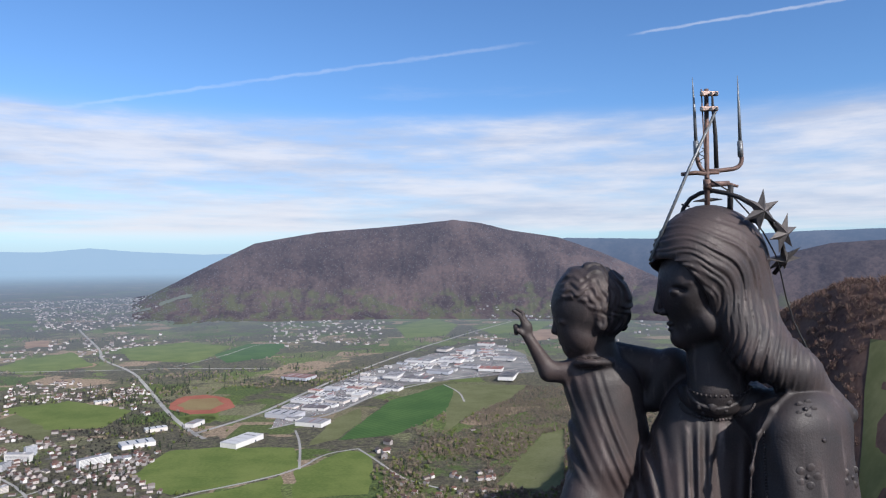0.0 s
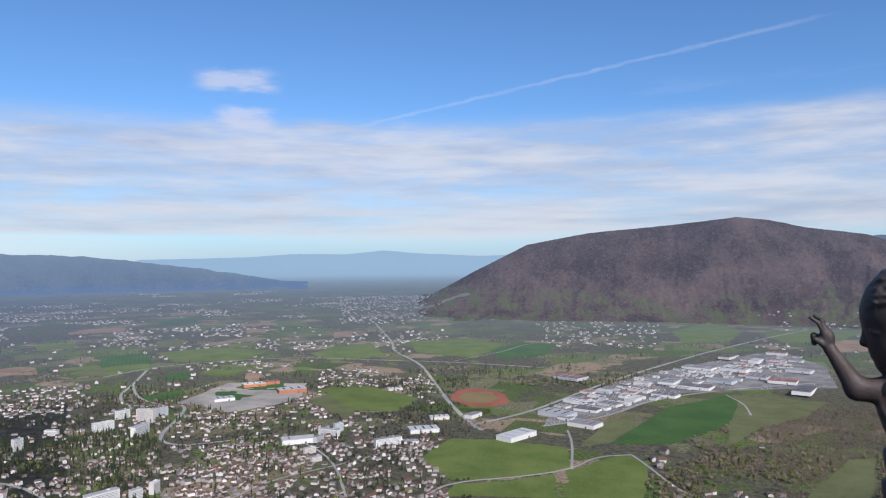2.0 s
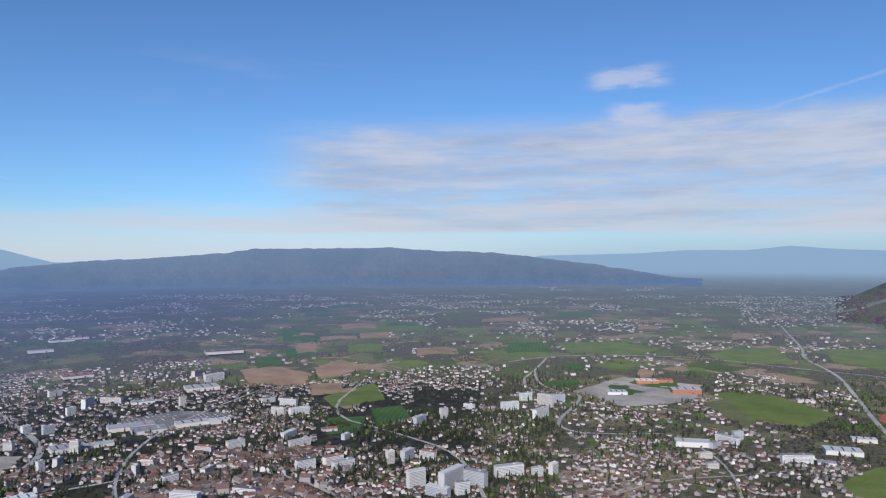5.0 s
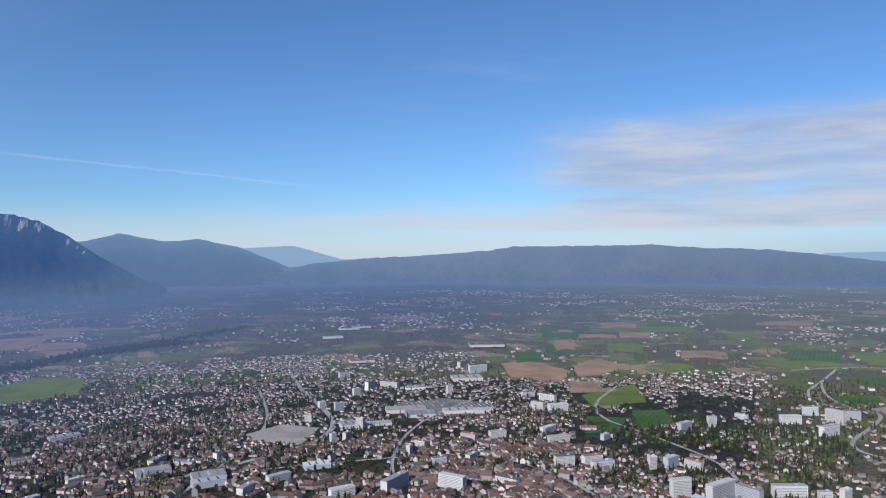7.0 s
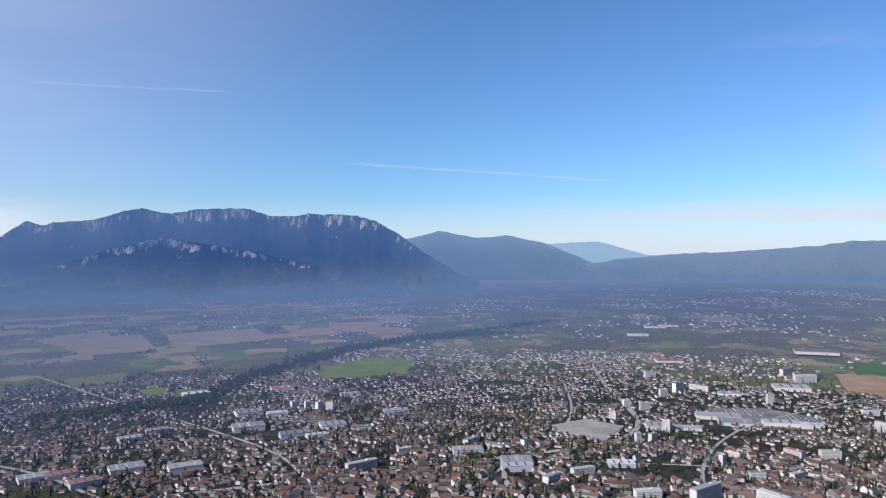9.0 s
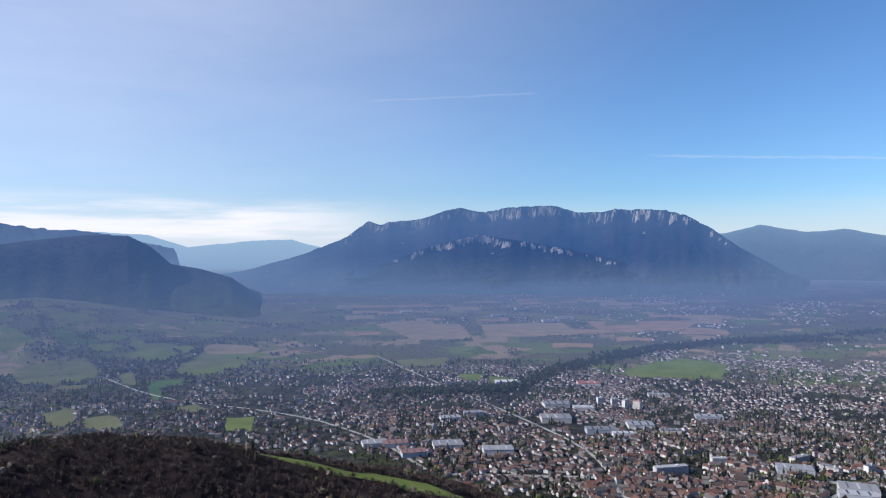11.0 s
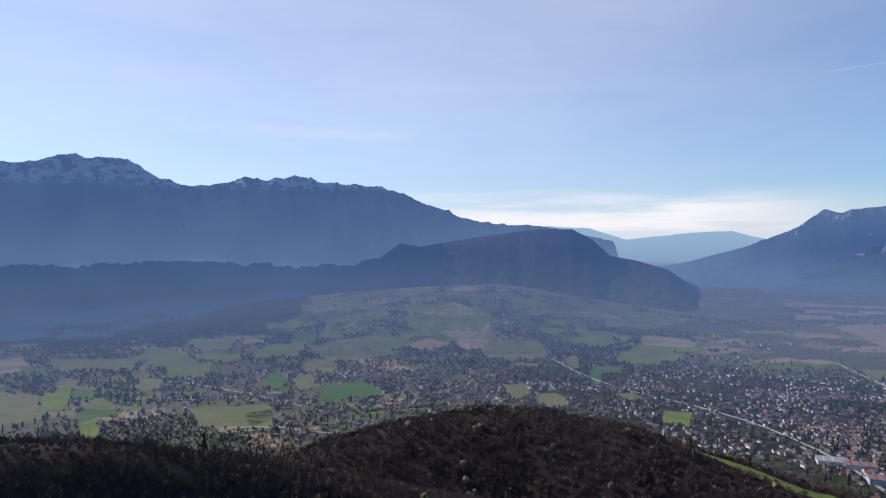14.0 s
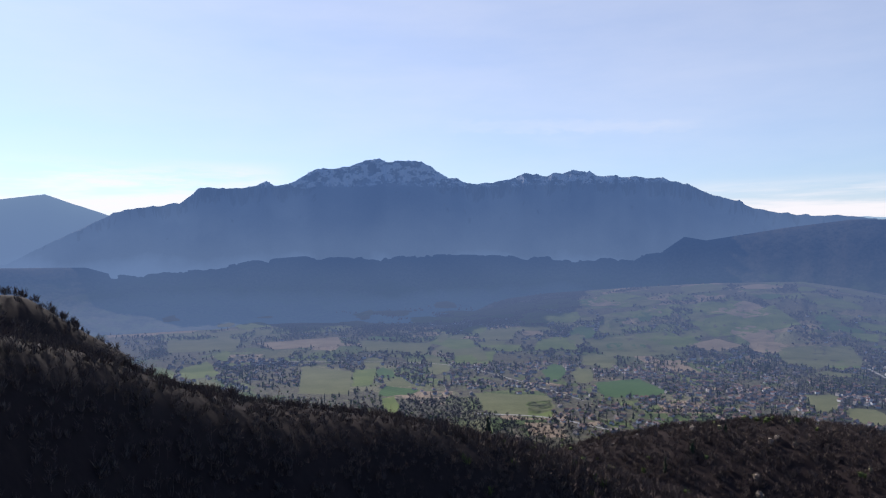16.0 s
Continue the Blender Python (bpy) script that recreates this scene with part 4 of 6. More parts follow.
def build_rod():
    rod = new("lightning_rod")
    rod.location = grid_point(12.5, 3.75, 0.1)
    tagged(rod, "rusty three-pronged lightning rod fixed on the statue's head", "lightning rod")
    inv = Matrix.Translation(rod.location).inverted()

    def p(name, bm, mat, label="", parent=rod):
        bm.transform(inv)
        return part(name, bm, mat, parent, label)

    p("mast", tube(G((12.50, 1.58, 0.1), (12.51, 3.0, 0.1), (12.52, 3.9, 0.1)), [0.020, 0.022, 0.026]), M_ROD, "rust-brown steel mast")
    p("sleeve", tube(G((12.52, 3.18, 0.1), (12.52, 3.36, 0.1)), 0.036, 10), M_ROD)
    p("base_flange", tube(G((12.27, 3.57, 0.1), (12.52, 3.54, 0.1), (12.78, 3.53, 0.1)), [0.004, 0.02, 0.004]), M_BLACK)
    p("crossbar", tube(G((12.06, 3.09, 0.1), (12.32, 3.06, 0.1), (12.50, 3.08, 0.1)), [0.017, 0.019, 0.02]), M_ROD)
    curve = [(12.45, 3.04, 0.1), (12.75, 3.02, 0.1)] + bend_points((12.92, 3.00, 0.1), (13.16, 2.98, 0.1), (13.12, 2.76, 0.1)) + [(13.11, 2.55, 0.1)]
    p("prong_arm", tube(G(*curve), 0.019), M_ROD)
    curve = [(12.72, 3.05, 0.1)] + bend_points((12.5, 3.06, 0.1), (12.36, 3.02, 0.1), (12.33, 2.75, 0.1)) + [(12.32, 2.5, 0.1)]
    p("prong_arm", tube(G(*curve), 0.019), M_ROD)
    for x, top, lean in ((13.10, 1.34, -0.05), (12.32, 1.37, -0.07)):
        s = p("socket", tube(G((x + 0.005, 2.78, 0.1), (x - 0.005, 2.5, 0.1)), 0.023, 10), M_STEEL)
        p("prong", tube(G((x, 2.6, 0.1), (x + lean * 0.5, 1.9, 0.1), (x + lean, top, 0.1)), [0.017, 0.012, 0.002]), M_STEEL, "tapered grey steel spike")
    p("rear_prong", tube(G((12.68, 2.98, 0.25), (12.66, 2.4, 0.25), (12.62, 1.95, 0.25), (12.60, 1.62, 0.25)), [0.021, 0.019, 0.014, 0.008]), M_BLACK)
    p("side_wire", tube(G((12.41, 1.58, 0.05), (12.45, 2.3, 0.05), (12.48, 2.9, 0.05)), 0.006, 6), M_ROD)
    for y in (1.66, 1.93):
        c = p("clamp", box_at(grid_point(12.55, y, -0.02), (0.155, 0.03, 0.042), 0, 0.008), M_BRIGHT, "worn metal clamp with bolts")
        for x in (12.42, 12.58, 12.68):
            a, b = G((x, y, -0.12), (x, y, 0.05))
            p("bolt", tube([a, b], 0.014, 6), M_STEEL, "", c)
    p("side_arm", tube(G((12.5, 3.27, 0.08), (12.9, 3.25, 0.08)), [0.026, 0.024], 10), M_ROD)
    p("side_arm_end", tube(G((12.88, 3.26, 0.08), (13.06, 3.3, 0.08)), [0.016, 0.012]), M_ROD)
    p("wire_coil", tube(G(*[(12.42 + 0.05 * math.sin(i * 1.4), 2.62 + 0.03 * i, 0.05 + 0.05 * math.cos(i * 1.4)) for i in range(10)]), 0.004, 5), M_BLACK)

    stay = new("stay_bar")
    stay.location = grid_point(11.68, 4.2, -0.1)
    tagged(stay, "thin grey steel stay bar from the rod to the statue's brow", "stay bar")
    bm = tube(G((12.66, 1.98, 0.1), (12.2, 2.98, 0.0), (11.5, 4.62, -0.25)), 0.013, 6)
    bm.transform(Matrix.Translation(stay.location).inverted())
    part("bar", bm, M_STEEL, stay)

    cable = new("earthing_cable")
    cable.location = grid_point(13.8, 4.7, -0.6)
    tagged(cable, "thin dark earthing cable hanging down behind the statue's veil", "cable")
    bm = tube(G((12.5, 3.15, 0.05), (12.85, 3.35, 0.0), (13.2, 3.72, -0.2), (13.5, 4.1, -0.3), (13.72, 4.5, -0.2), (13.82, 4.85, 0.0), (13.92, 5.3, 0.1), (14.05, 5.7, 0.15), (14.3, 6.2, 0.1), (14.5, 6.7, 0.0)), 0.0065, 6)
    bm.transform(Matrix.Translation(cable.location).inverted())
    part("strand", bm, M_BLACK, cable)


def star_mesh(R=0.185, r=0.075, thick=0.05, points=6):
    bm = bmesh.new()
    front, back = bm.verts.new((0, -thick, 0)), bm.verts.new((0, thick, 0))
    rim = []
    for i in range(points * 2):
        a, q = math.pi * i / points + math.pi / 2, (R if i % 2 == 0 else r)
        rim.append(bm.verts.new((q * math.cos(a), 0, q * math.sin(a))))
    for i in range(points * 2):
        a, b = rim[i], rim[(i + 1) % (points * 2)]
        bm.faces.new((front, b, a))
        bm.faces.new((back, a, b))
    bmesh.ops.recalc_face_normals(bm, faces=bm.faces)
    return bm


def build_halo():
    halo = new("star_halo")
    halo.location = grid_point(13.0, 3.6, 0)
    tagged(halo, "dark iron halo ring with six-pointed stars round the statue's head", "halo")
    inv = Matrix.Translation(halo.location).inverted()
    arc = [(12.05, 3.85, 0.55), (12.1, 3.68, 0.5), (12.22, 3.52, 0.4), (12.4, 3.42, 0.25), (12.62, 3.38, 0.1), (12.85, 3.42, -0.05), (13.1, 3.50, -0.2), (13.35, 3.65, -0.3), (13.6, 3.86, -0.3), (13.78, 4.12, -0.2),
           (13.86, 4.4, 0.0), (13.84, 4.65, 0.2), (13.7, 4.85, 0.35)]
    bm = tube(G(*arc), 0.020, 8)
    bm.transform(inv)
    part("ring", bm, M_BLACK, halo)
    for a, b in (((12.93, 3.28, 0.0), (12.92, 3.78, 0.05)), ((13.45, 3.9, -0.15), (13.3, 3.9, 0.05))):
        bm = tube(G(a, b), 0.026, 8)
        bm.transform(inv)
        part("bracket", bm, M_BLACK, halo)
    bm = tube(G((12.06, 3.62, 0.5), (12.2, 3.66, 0.5)), 0.008, 6)
    bm.transform(inv)
    part("pin", bm, M_BLACK, halo)
    for g, rot, s in (((13.47, 3.73, -0.42), (0.1, 0.05, 0.25), 1.0), ((13.86, 4.13, -0.36), (0.1, 0.2, 0.5), 0.96), ((13.88, 4.58, -0.1), (0.9, 0.3, 0.6), 0.9)):
        me = bpy.data.meshes.new("star")
        bm = star_mesh()
        bm.to_mesh(me)
        bm.free()
        me.materials.append(M_STAR)
        ob = new("star", me)
        ob.parent = halo
        ob.matrix_local = inv @ Matrix.Translation(grid_point(*g)) @ Euler(rot).to_matrix().to_4x4() @ Matrix.Scale(s, 4)
        ob["label"] = "faceted six-pointed iron star"


M_STAR = plain("grey_iron_star", (0.075, 0.068, 0.068), 0.55, 0.2, 6.0, 0.4)


def build_tower():
    top = grid_point(12.4, 15.95, 0.4)
    tower = new("statue_tower")
    tower.location = (top.x, top.y, 425)
    tagged(tower, "round pale limestone tower that carries the statue", "tower")
    h = top.z - 425

    def ring(name, z0, z1, r0, r1):
        bm = tube([(0, 0, z0), (0, 0, z1)], [r0, r1], 40)
        part(name, bm, M_STONE, tower)

    ring("shaft", 0, h - 1.6, 2.6, 2.3)
    ring("cornice", h - 1.6, h - 1.2, 2.4, 2.75)
    ring("terrace", h - 1.2, h - 0.9, 2.75, 2.75)
    ring("plinth", h - 0.9, h, 1.5, 1.35)


build_statue()
build_rod()
build_halo()
build_tower()

# ---- the valley: fields, roads, town and woods ----
rng = np.random.default_rng(7)


def plan(az, r):
    a = np.radians(np.asarray(az, float))
    r = np.asarray(r, float)
    return np.stack([-np.sin(a) * r, np.cos(a) * r], -1)


def polar(x, y):
    return np.degrees(np.arctan2(-x, y)), np.hypot(x, y)


def bend(P):
    """Plan points with true heights to built points."""
    P = np.asarray(P, float)
    az, r = polar(P[..., 0], P[..., 1])
    return built(az, r, P[..., 2])


def height_at(x, y):
    az, r = polar(x, y)
    z = ground_height(az, r)
    for azs, rs, grid in SLOPES:
        a = np.where(np.mod(az - azs[0], 360) < azs[-1] - azs[0], np.mod(az - azs[0], 360), -1)
        ok = (a >= 0) & (r > rs[0]) & (r < rs[-1])
        i = np.clip(np.searchsorted(rs, r) - 1, 0, len(rs) - 2)
        fa = np.clip(a / (azs[1] - azs[0]), 0, len(azs) - 1.01)
        j = fa.astype(int)
        fa, fr = fa - j, np.clip((r - rs[i]) / (rs[i + 1] - rs[i]), 0, 1)
        top = (grid[i, j] * (1 - fa) + grid[i, j + 1] * fa) * (1 - fr) + (grid[i + 1, j] * (1 - fa) + grid[i + 1, j + 1] * fa) * fr
        z = np.where(ok, np.maximum(z, top), z)
    return z


def in_poly(x, y, poly):
    inside = np.zeros(np.shape(x), bool)
    n = len(poly)
    for i in range(n):
        (x0, y0), (x1, y1) = poly[i], poly[(i + 1) % n]
        hit = ((y0 > y) != (y1 > y)) & (x < (x1 - x0) * (y - y0) / (y1 - y0 + 1e-9) + x0)
        inside ^= hit
    return inside


def near_line(x, y, line, dist):
    out = np.zeros(np.shape(x), bool)
    for (x0, y0), (x1, y1) in zip(line, line[1:]):
        dx, dy = x1 - x0, y1 - y0
        t = np.clip(((x - x0) * dx + (y - y0) * dy) / (dx * dx + dy * dy), 0, 1)
        out |= np.hypot(x - x0 - t * dx, y - y0 - t * dy) < dist
    return out


def field_material(name, a, b, stripe=0.0):
    m, k = material(name)
    uv = k.n("ShaderNodeUVMap", uv_map="plan").outputs[0]
    f = k.m("ADD", k.m("MULTIPLY", k.noise(uv, 9.0, 4, 0.6), 0.65), k.m("MULTIPLY", k.noise(uv, 140.0, 4, 0.6), 0.35))
    col = k.mix(k.step(f, 0.36, 0.64), (*a, 1), (*b, 1))
    if stripe:
        wv = k.n("ShaderNodeTexWave", {"Vector": uv, "Scale": stripe, "Distortion": 0.6, "Detail": 1.0}, wave_type="BANDS", bands_direction="DIAGONAL")
        col = k.mix(k.m("MULTIPLY", wv.outputs[1], 0.3), col, (*[v * 0.5 for v in a], 1))
    # fields and roads take the emissive haze as well
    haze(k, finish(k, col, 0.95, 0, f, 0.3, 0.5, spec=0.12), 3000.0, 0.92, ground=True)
    return m


FIELD = {
    "grass": field_material("fresh_grass", (0.075, 0.108, 0.028), (0.12, 0.148, 0.045)),
    "crop": field_material("young_crop", (0.038, 0.085, 0.026), (0.060, 0.115, 0.036), 26.0),
    "meadow": field_material("dry_meadow", (0.085, 0.095, 0.042), (0.125, 0.130, 0.066)),
    "soil": field_material("ploughed_soil", (0.18, 0.12, 0.085), (0.27, 0.185, 0.13)),
    "stubble": field_material("pale_stubble", (0.17, 0.135, 0.095), (0.24, 0.19, 0.135)),
    "paved": field_material("pale_paving", (0.20, 0.185, 0.175), (0.34, 0.31, 0.28)),
    "clay": field_material("red_running_track", (0.22, 0.075, 0.052), (0.29, 0.105, 0.075)),
    "pitch": field_material("worn_sports_turf", (0.17, 0.12, 0.06), (0.20, 0.16, 0.08)),
    "lot": field_material("car_park_asphalt", (0.10, 0.10, 0.105), (0.21, 0.205, 0.20)),
}
LABEL = {"grass": "fresh green meadow", "crop": "dark green field of young crop in rows", "meadow": "yellowish dry spring meadow", "soil": "bare ploughed reddish-brown field", "stubble": "pale straw-coloured field",
         "paved": "pale gravel and paving of an open yard", "clay": "red running track", "pitch": "worn brownish turf inside the running track", "lot": "grey asphalt car park"}
FIELDS = [
    ("grass", [(24.2, 1622), (21.6, 1799), (17.5, 1784), (12.3, 1727), (11.8, 1562), (15.8, 1484), (21.6, 1459)]),
    ("grass", [(21.6, 1433), (16.2, 1464), (13.2, 1516), (13, 1360), (22.1, 1360)]),
    ("crop", [(8.7, 1783), (6.7, 1990), (4.5, 2251), (1.6, 2416), (-0.1, 2536), (-0.9, 2416), (-0.2, 2064), (4.1, 1819)]),
    ("meadow", [(11.2, 1745), (8.9, 2034), (6.9, 2149), (6.9, 1979), (8.8, 1794)]),
    ("meadow", [(-0.2, 2536), (-3.4, 2524), (-6.7, 2524), (-5.4, 2277), (-2.5, 2064), (0.1, 1831), (-0.1, 2064), (-0.8, 2416)]),
    ("meadow", [(-4.2, 1411), (-7.9, 1823), (-9.7, 1889), (-9.7, 1352)]),
    ("meadow", [(-30.1, 649), (-33.9, 609), (-34.9, 772), (-31.1, 803)]),
    ("grass", [(12.1, 1537), (8.1, 1684), (5.7, 1642), (6.3, 1370), (12.3, 1360)]),
    ("grass", [(25.1, 3936), (20.3, 4079), (17, 3803), (19.5, 3247), (24.3, 3472)]),
    ("crop", [(18.3, 3499), (15.7, 3895), (12.7, 3828), (14, 3312), (17.4, 3200)]),
    ("grass", [(4, 4608), (1.3, 5212), (-1.1, 4760), (-0.1, 4081), (3.1, 3959)]),
    ("grass", [(-2.4, 4500), (-5.5, 5050), (-9, 5000), (-7.5, 4350), (-4, 4150)]),
    ("soil", [(-6.4, 4368), (-10.4, 4596), (-10.4, 3974), (-6.9, 3806)]),
    ("clay", [(21.6, 2384), (20.5, 2486), (18.7, 2492), (17.1, 2384), (16.7, 2256), (18.1, 2181), (20.1, 2192), (21.3, 2288)]),
    ("paved", [(43, 2431), (39.2, 2764), (33.1, 2664), (33.7, 2384), (36, 2287), (39.2, 2221)]),
    ("crop", [(45.4, 2599), (42.6, 2664), (42.3, 2535), (45.1, 2470)]),
    ("meadow", [(33.1, 2331), (29.6, 2599), (27.6, 2277), (30.1, 2043)]),
    ("grass", [(31.6, 2438), (28.3, 2578), (24.1, 2320), (26.1, 2117), (29.7, 2171)]),
    ("grass", [(44.5, 3806), (40.1, 3918), (36.1, 3694), (38.1, 3362), (43.1, 3417)]),
    ("grass", [(33.1, 3528), (28.1, 3918), (26.7, 3362), (31.1, 3230)]),
    ("soil", [(69.7, 2989), (67.1, 3060), (64.2, 2827), (64.9, 2559), (69.2, 2671)]),
    ("soil", [(63.9, 2960), (61.9, 3208), (59.8, 2969), (61.9, 2747), (63.6, 2696)]),
    ("stubble", [(59.5, 3033), (57.1, 3121), (56.5, 2881), (58.9, 2816)]),
    ("soil", [(64.3, 2600), (61.7, 2620), (62.1, 2400), (64.3, 2380)]),
    ("crop", [(62.8, 2043), (59.8, 2054), (60.3, 1878), (63, 1846)]),
    ("crop", [(59.4, 2149), (56.9, 2192), (56.1, 2001), (59, 1921)]),
    ("grass", [(63.3, 2350), (59.1, 2599), (58.3, 2277), (62.5, 2180)]),
    ("grass", [(61.3, 4600), (56.1, 5055), (54.1, 4425), (60.1, 4312)]),
    ("grass", [(106.9, 2949), (104.9, 3085), (101.7, 2987), (102.1, 2630), (106.9, 2712)]),
    ("grass", [(109.4, 2720), (106.7, 2979), (101.2, 2806), (103.9, 2621), (109, 2571)]),
    ("grass", [(122.7, 2565), (120.5, 2577), (120.9, 2430), (122.5, 2440)]),
    ("grass", [(120.3, 2524), (116.8, 2485), (117.2, 2354), (120, 2398)]),
    ("meadow", [(127.8, 2900), (123.3, 2950), (123.8, 2740), (127.3, 2720)]),
    ("stubble", [(129.5, 4211), (122.5, 4218), (121.3, 3560), (126.3, 3524)]),
    ("stubble", [(120.8, 4218), (114.3, 4456), (112.7, 3850), (116.4, 3673), (120.3, 3650)]),
    ("soil", [(112.3, 4480), (103.5, 4751), (105.3, 4050), (110.8, 3900)]),
    ("paved", [(90.5, 1880), (87.5, 1965), (84.4, 1911), (86.2, 1733), (89.7, 1794)]),
    ("lot", [(78.4, 2185), (74.7, 2264), (70.1, 2181), (71.5, 2024), (77.5, 1992)]),
    ("lot", [(5.7, 2513), (2.7, 2979), (0.3, 3143), (-0.5, 2924), (2.1, 2545)]),
    ("grass", [(141.3, 1985), (139, 1987), (139.2, 1826), (141.3, 1854)]),
    ("grass", [(174.5, 1981), (172.5, 1996), (172.5, 1804), (174.5, 1795)]),
    ("crop", [(169, 2260), (165.7, 2343), (163.4, 2160), (164.8, 2082), (168.5, 2053)]),
    ("meadow", [(178.9, 2074), (172.7, 2052), (172.2, 1899), (174.5, 1793), (178.1, 1849)]),
    ("meadow", [(188.2, 3197), (182.3, 3080), (182.7, 2783), (188, 2893)]),
    ("meadow", [(192.9, 2600), (188.8, 2453), (189.2, 2090), (193.2, 2135)]),
    ("grass", [(188.6, 2480), (186.8, 2500), (187.2, 2220), (188.9, 2200)]),
    ("meadow", [(178.4, 3454), (175.3, 3487), (175.8, 3117), (178.5, 3155)]),
    ("meadow", [(170, 3100), (164, 3300), (162.5, 2850), (168, 2750)]),
    ("meadow", [(203, 3500), (197.5, 3400), (198, 3050), (203, 3100)]),
    ("stubble", [(196.5, 3250), (190, 3330), (189.5, 3080), (195, 3020)]),
    ("grass", [(162, 3500), (156, 3900), (154, 3500), (160, 3200)]),
    ("meadow", [(156, 3050), (151, 3200), (150, 2850), (155, 2750)]),
    ("grass", [(180.5, 2800), (177, 2850), (177.5, 2560), (180.5, 2550)]),
    ("grass", [(142, 985), (134, 975), (125.3, 950), (121.8, 930), (121.8, 914), (130, 934), (138, 962)]),
]
POLYS = []


def drape(name, outline, mat, lift, label, category, kind="structure", seg=14.0):
    """A patch laid over the ground inside an outline in plan metres."""
    lo, hi = np.min(outline, 0), np.max(outline, 0)
    r = float(np.hypot(*np.mean(outline, 0)))
    seg = max(seg, float(max(hi - lo)) / 40)
    bm = bmesh.new()
    dense = []
    for p, q in zip(outline, np.roll(outline, -1, 0)):
        n = max(1, int(np.hypot(*(q - p)) / (seg * 1.5)))
        t = np.arange(n)[:, None] / n
        dense.append(p + (q - p) * t)
    dense = np.concatenate(dense)
    wob = (np.stack([vnoise(dense[:, 0] / 40, dense[:, 1] / 40, 1), vnoise(dense[:, 0] / 40, dense[:, 1] / 40, 2)], -1) - 0.5) * 14
    vs = [bm.verts.new((*p, 0)) for p in dense + wob]
    f = bm.faces.new(vs)
    bmesh.ops.triangulate(bm, faces=[f])
    for axis in (0, 1):
        for v in np.arange(lo[axis] + seg, hi[axis], seg * 2.5):
            no = (1, 0, 0) if axis == 0 else (0, 1, 0)
            co = (v, 0, 0) if axis == 0 else (0, v, 0)
            bmesh.ops.bisect_plane(bm, geom=bm.verts[:] + bm.edges[:] + bm.faces[:], plane_co=co, plane_no=no)
    bmesh.ops.triangulate(bm, faces=bm.faces)
    bm.verts.index_update()
    P = np.array([v.co[:] for v in bm.verts])
    T = np.array([[v.index for v in f.verts] for f in bm.faces])
    bm.free()
    uv = P[:, :2] / 1000
    P[:, 2] = height_at(P[:, 0], P[:, 1]) + lift * max(1.0, (r / 2200) ** 2)
    W = bend(P)
    n = np.cross(W[T[:, 1]] - W[T[:, 0]], W[T[:, 2]] - W[T[:, 0]])
    T[n[:, 2] < 0] = T[n[:, 2] < 0][:, ::-1]
    ob = new(name, mesh_of(name, W, T, [mat], uv=uv))
    return tagged(ob, label, category, kind=kind)


for n in range(58):
    a_, r_ = 101 + 29 * float(rng.uniform(0, 1)), 3300 + 2900 * float(rng.uniform(0, 1)) ** 1.3
    wide, deep = float(rng.uniform(1.2, 3.6)), float(rng.uniform(110, 330))
    FIELDS.append((["stubble", "soil", "stubble", "meadow"][n % 4], [(a_, r_), (a_ + wide * 0.5, r_ + 20), (a_ + wide, r_ - 40), (a_ + wide, r_ + deep), (a_ + wide * 0.4, r_ + deep * 1.1), (a_, r_ + deep)]))
for n in range(84):
    a_, r_ = 141 + 63 * float(rng.uniform(0, 1)), 1900 + 2600 * float(rng.uniform(0, 1))
    wide, deep = float(rng.uniform(0.5, 1.7)), float(rng.uniform(50, 170))
    turn = [math.radians(q * 36) for q in range(10)]
    push = [float(rng.uniform(0.6, 1.25)) for q in range(10)]
    FIELDS.append((["meadow", "grass", "meadow", "meadow", "crop"][n % 5], [(a_ + wide * e * math.cos(q), r_ + deep * e * math.sin(q)) for q, e in zip(turn, push)]))
for n in range(26):
    a_, r_ = 19 + 45 * float(rng.uniform(0, 1)), 1950 + 1500 * float(rng.uniform(0, 1))
    wide, deep = float(rng.uniform(0.7, 2.0)), float(rng.uniform(40, 130))
    push = [float(rng.uniform(0.6, 1.25)) for q in range(10)]
    FIELDS.append((["grass", "meadow", "crop", "grass", "soil"][n % 5], [(a_ + wide * e * math.cos(math.radians(q * 36)), r_ + deep * e * math.sin(math.radians(q * 36))) for q, e in enumerate(push)]))
for n in range(52):
    a_, r_ = 18 + 50 * float(rng.uniform(0, 1)), 3000 + 3600 * float(rng.uniform(0, 1))
    wide, deep = float(rng.uniform(1.2, 3.4)), float(rng.uniform(120, 360))
    FIELDS.append((["grass", "crop", "meadow", "soil"][n % 4], [(a_, r_), (a_ + wide * 0.5, r_ + 40), (a_ + wide, r_ - 30), (a_ + wide, r_ + deep), (a_ + wide * 0.4, r_ + deep * 1.2), (a_, r_ + deep)]))
for n in range(56):
    a_, r_ = 140 + 44 * float(rng.uniform(0, 1)), 2800 + 1800 * float(rng.uniform(0, 1))
    wide, deep = float(rng.uniform(0.8, 2.2)), float(rng.uniform(70, 190))
    push = [float(rng.uniform(0.6, 1.25)) for q in range(8)]
    FIELDS.append((["grass", "meadow", "grass", "stubble", "meadow"][n % 5], [(a_ + wide * e * math.cos(math.radians(q * 45)), r_ + deep * e * math.sin(math.radians(q * 45))) for q, e in enumerate(push)]))
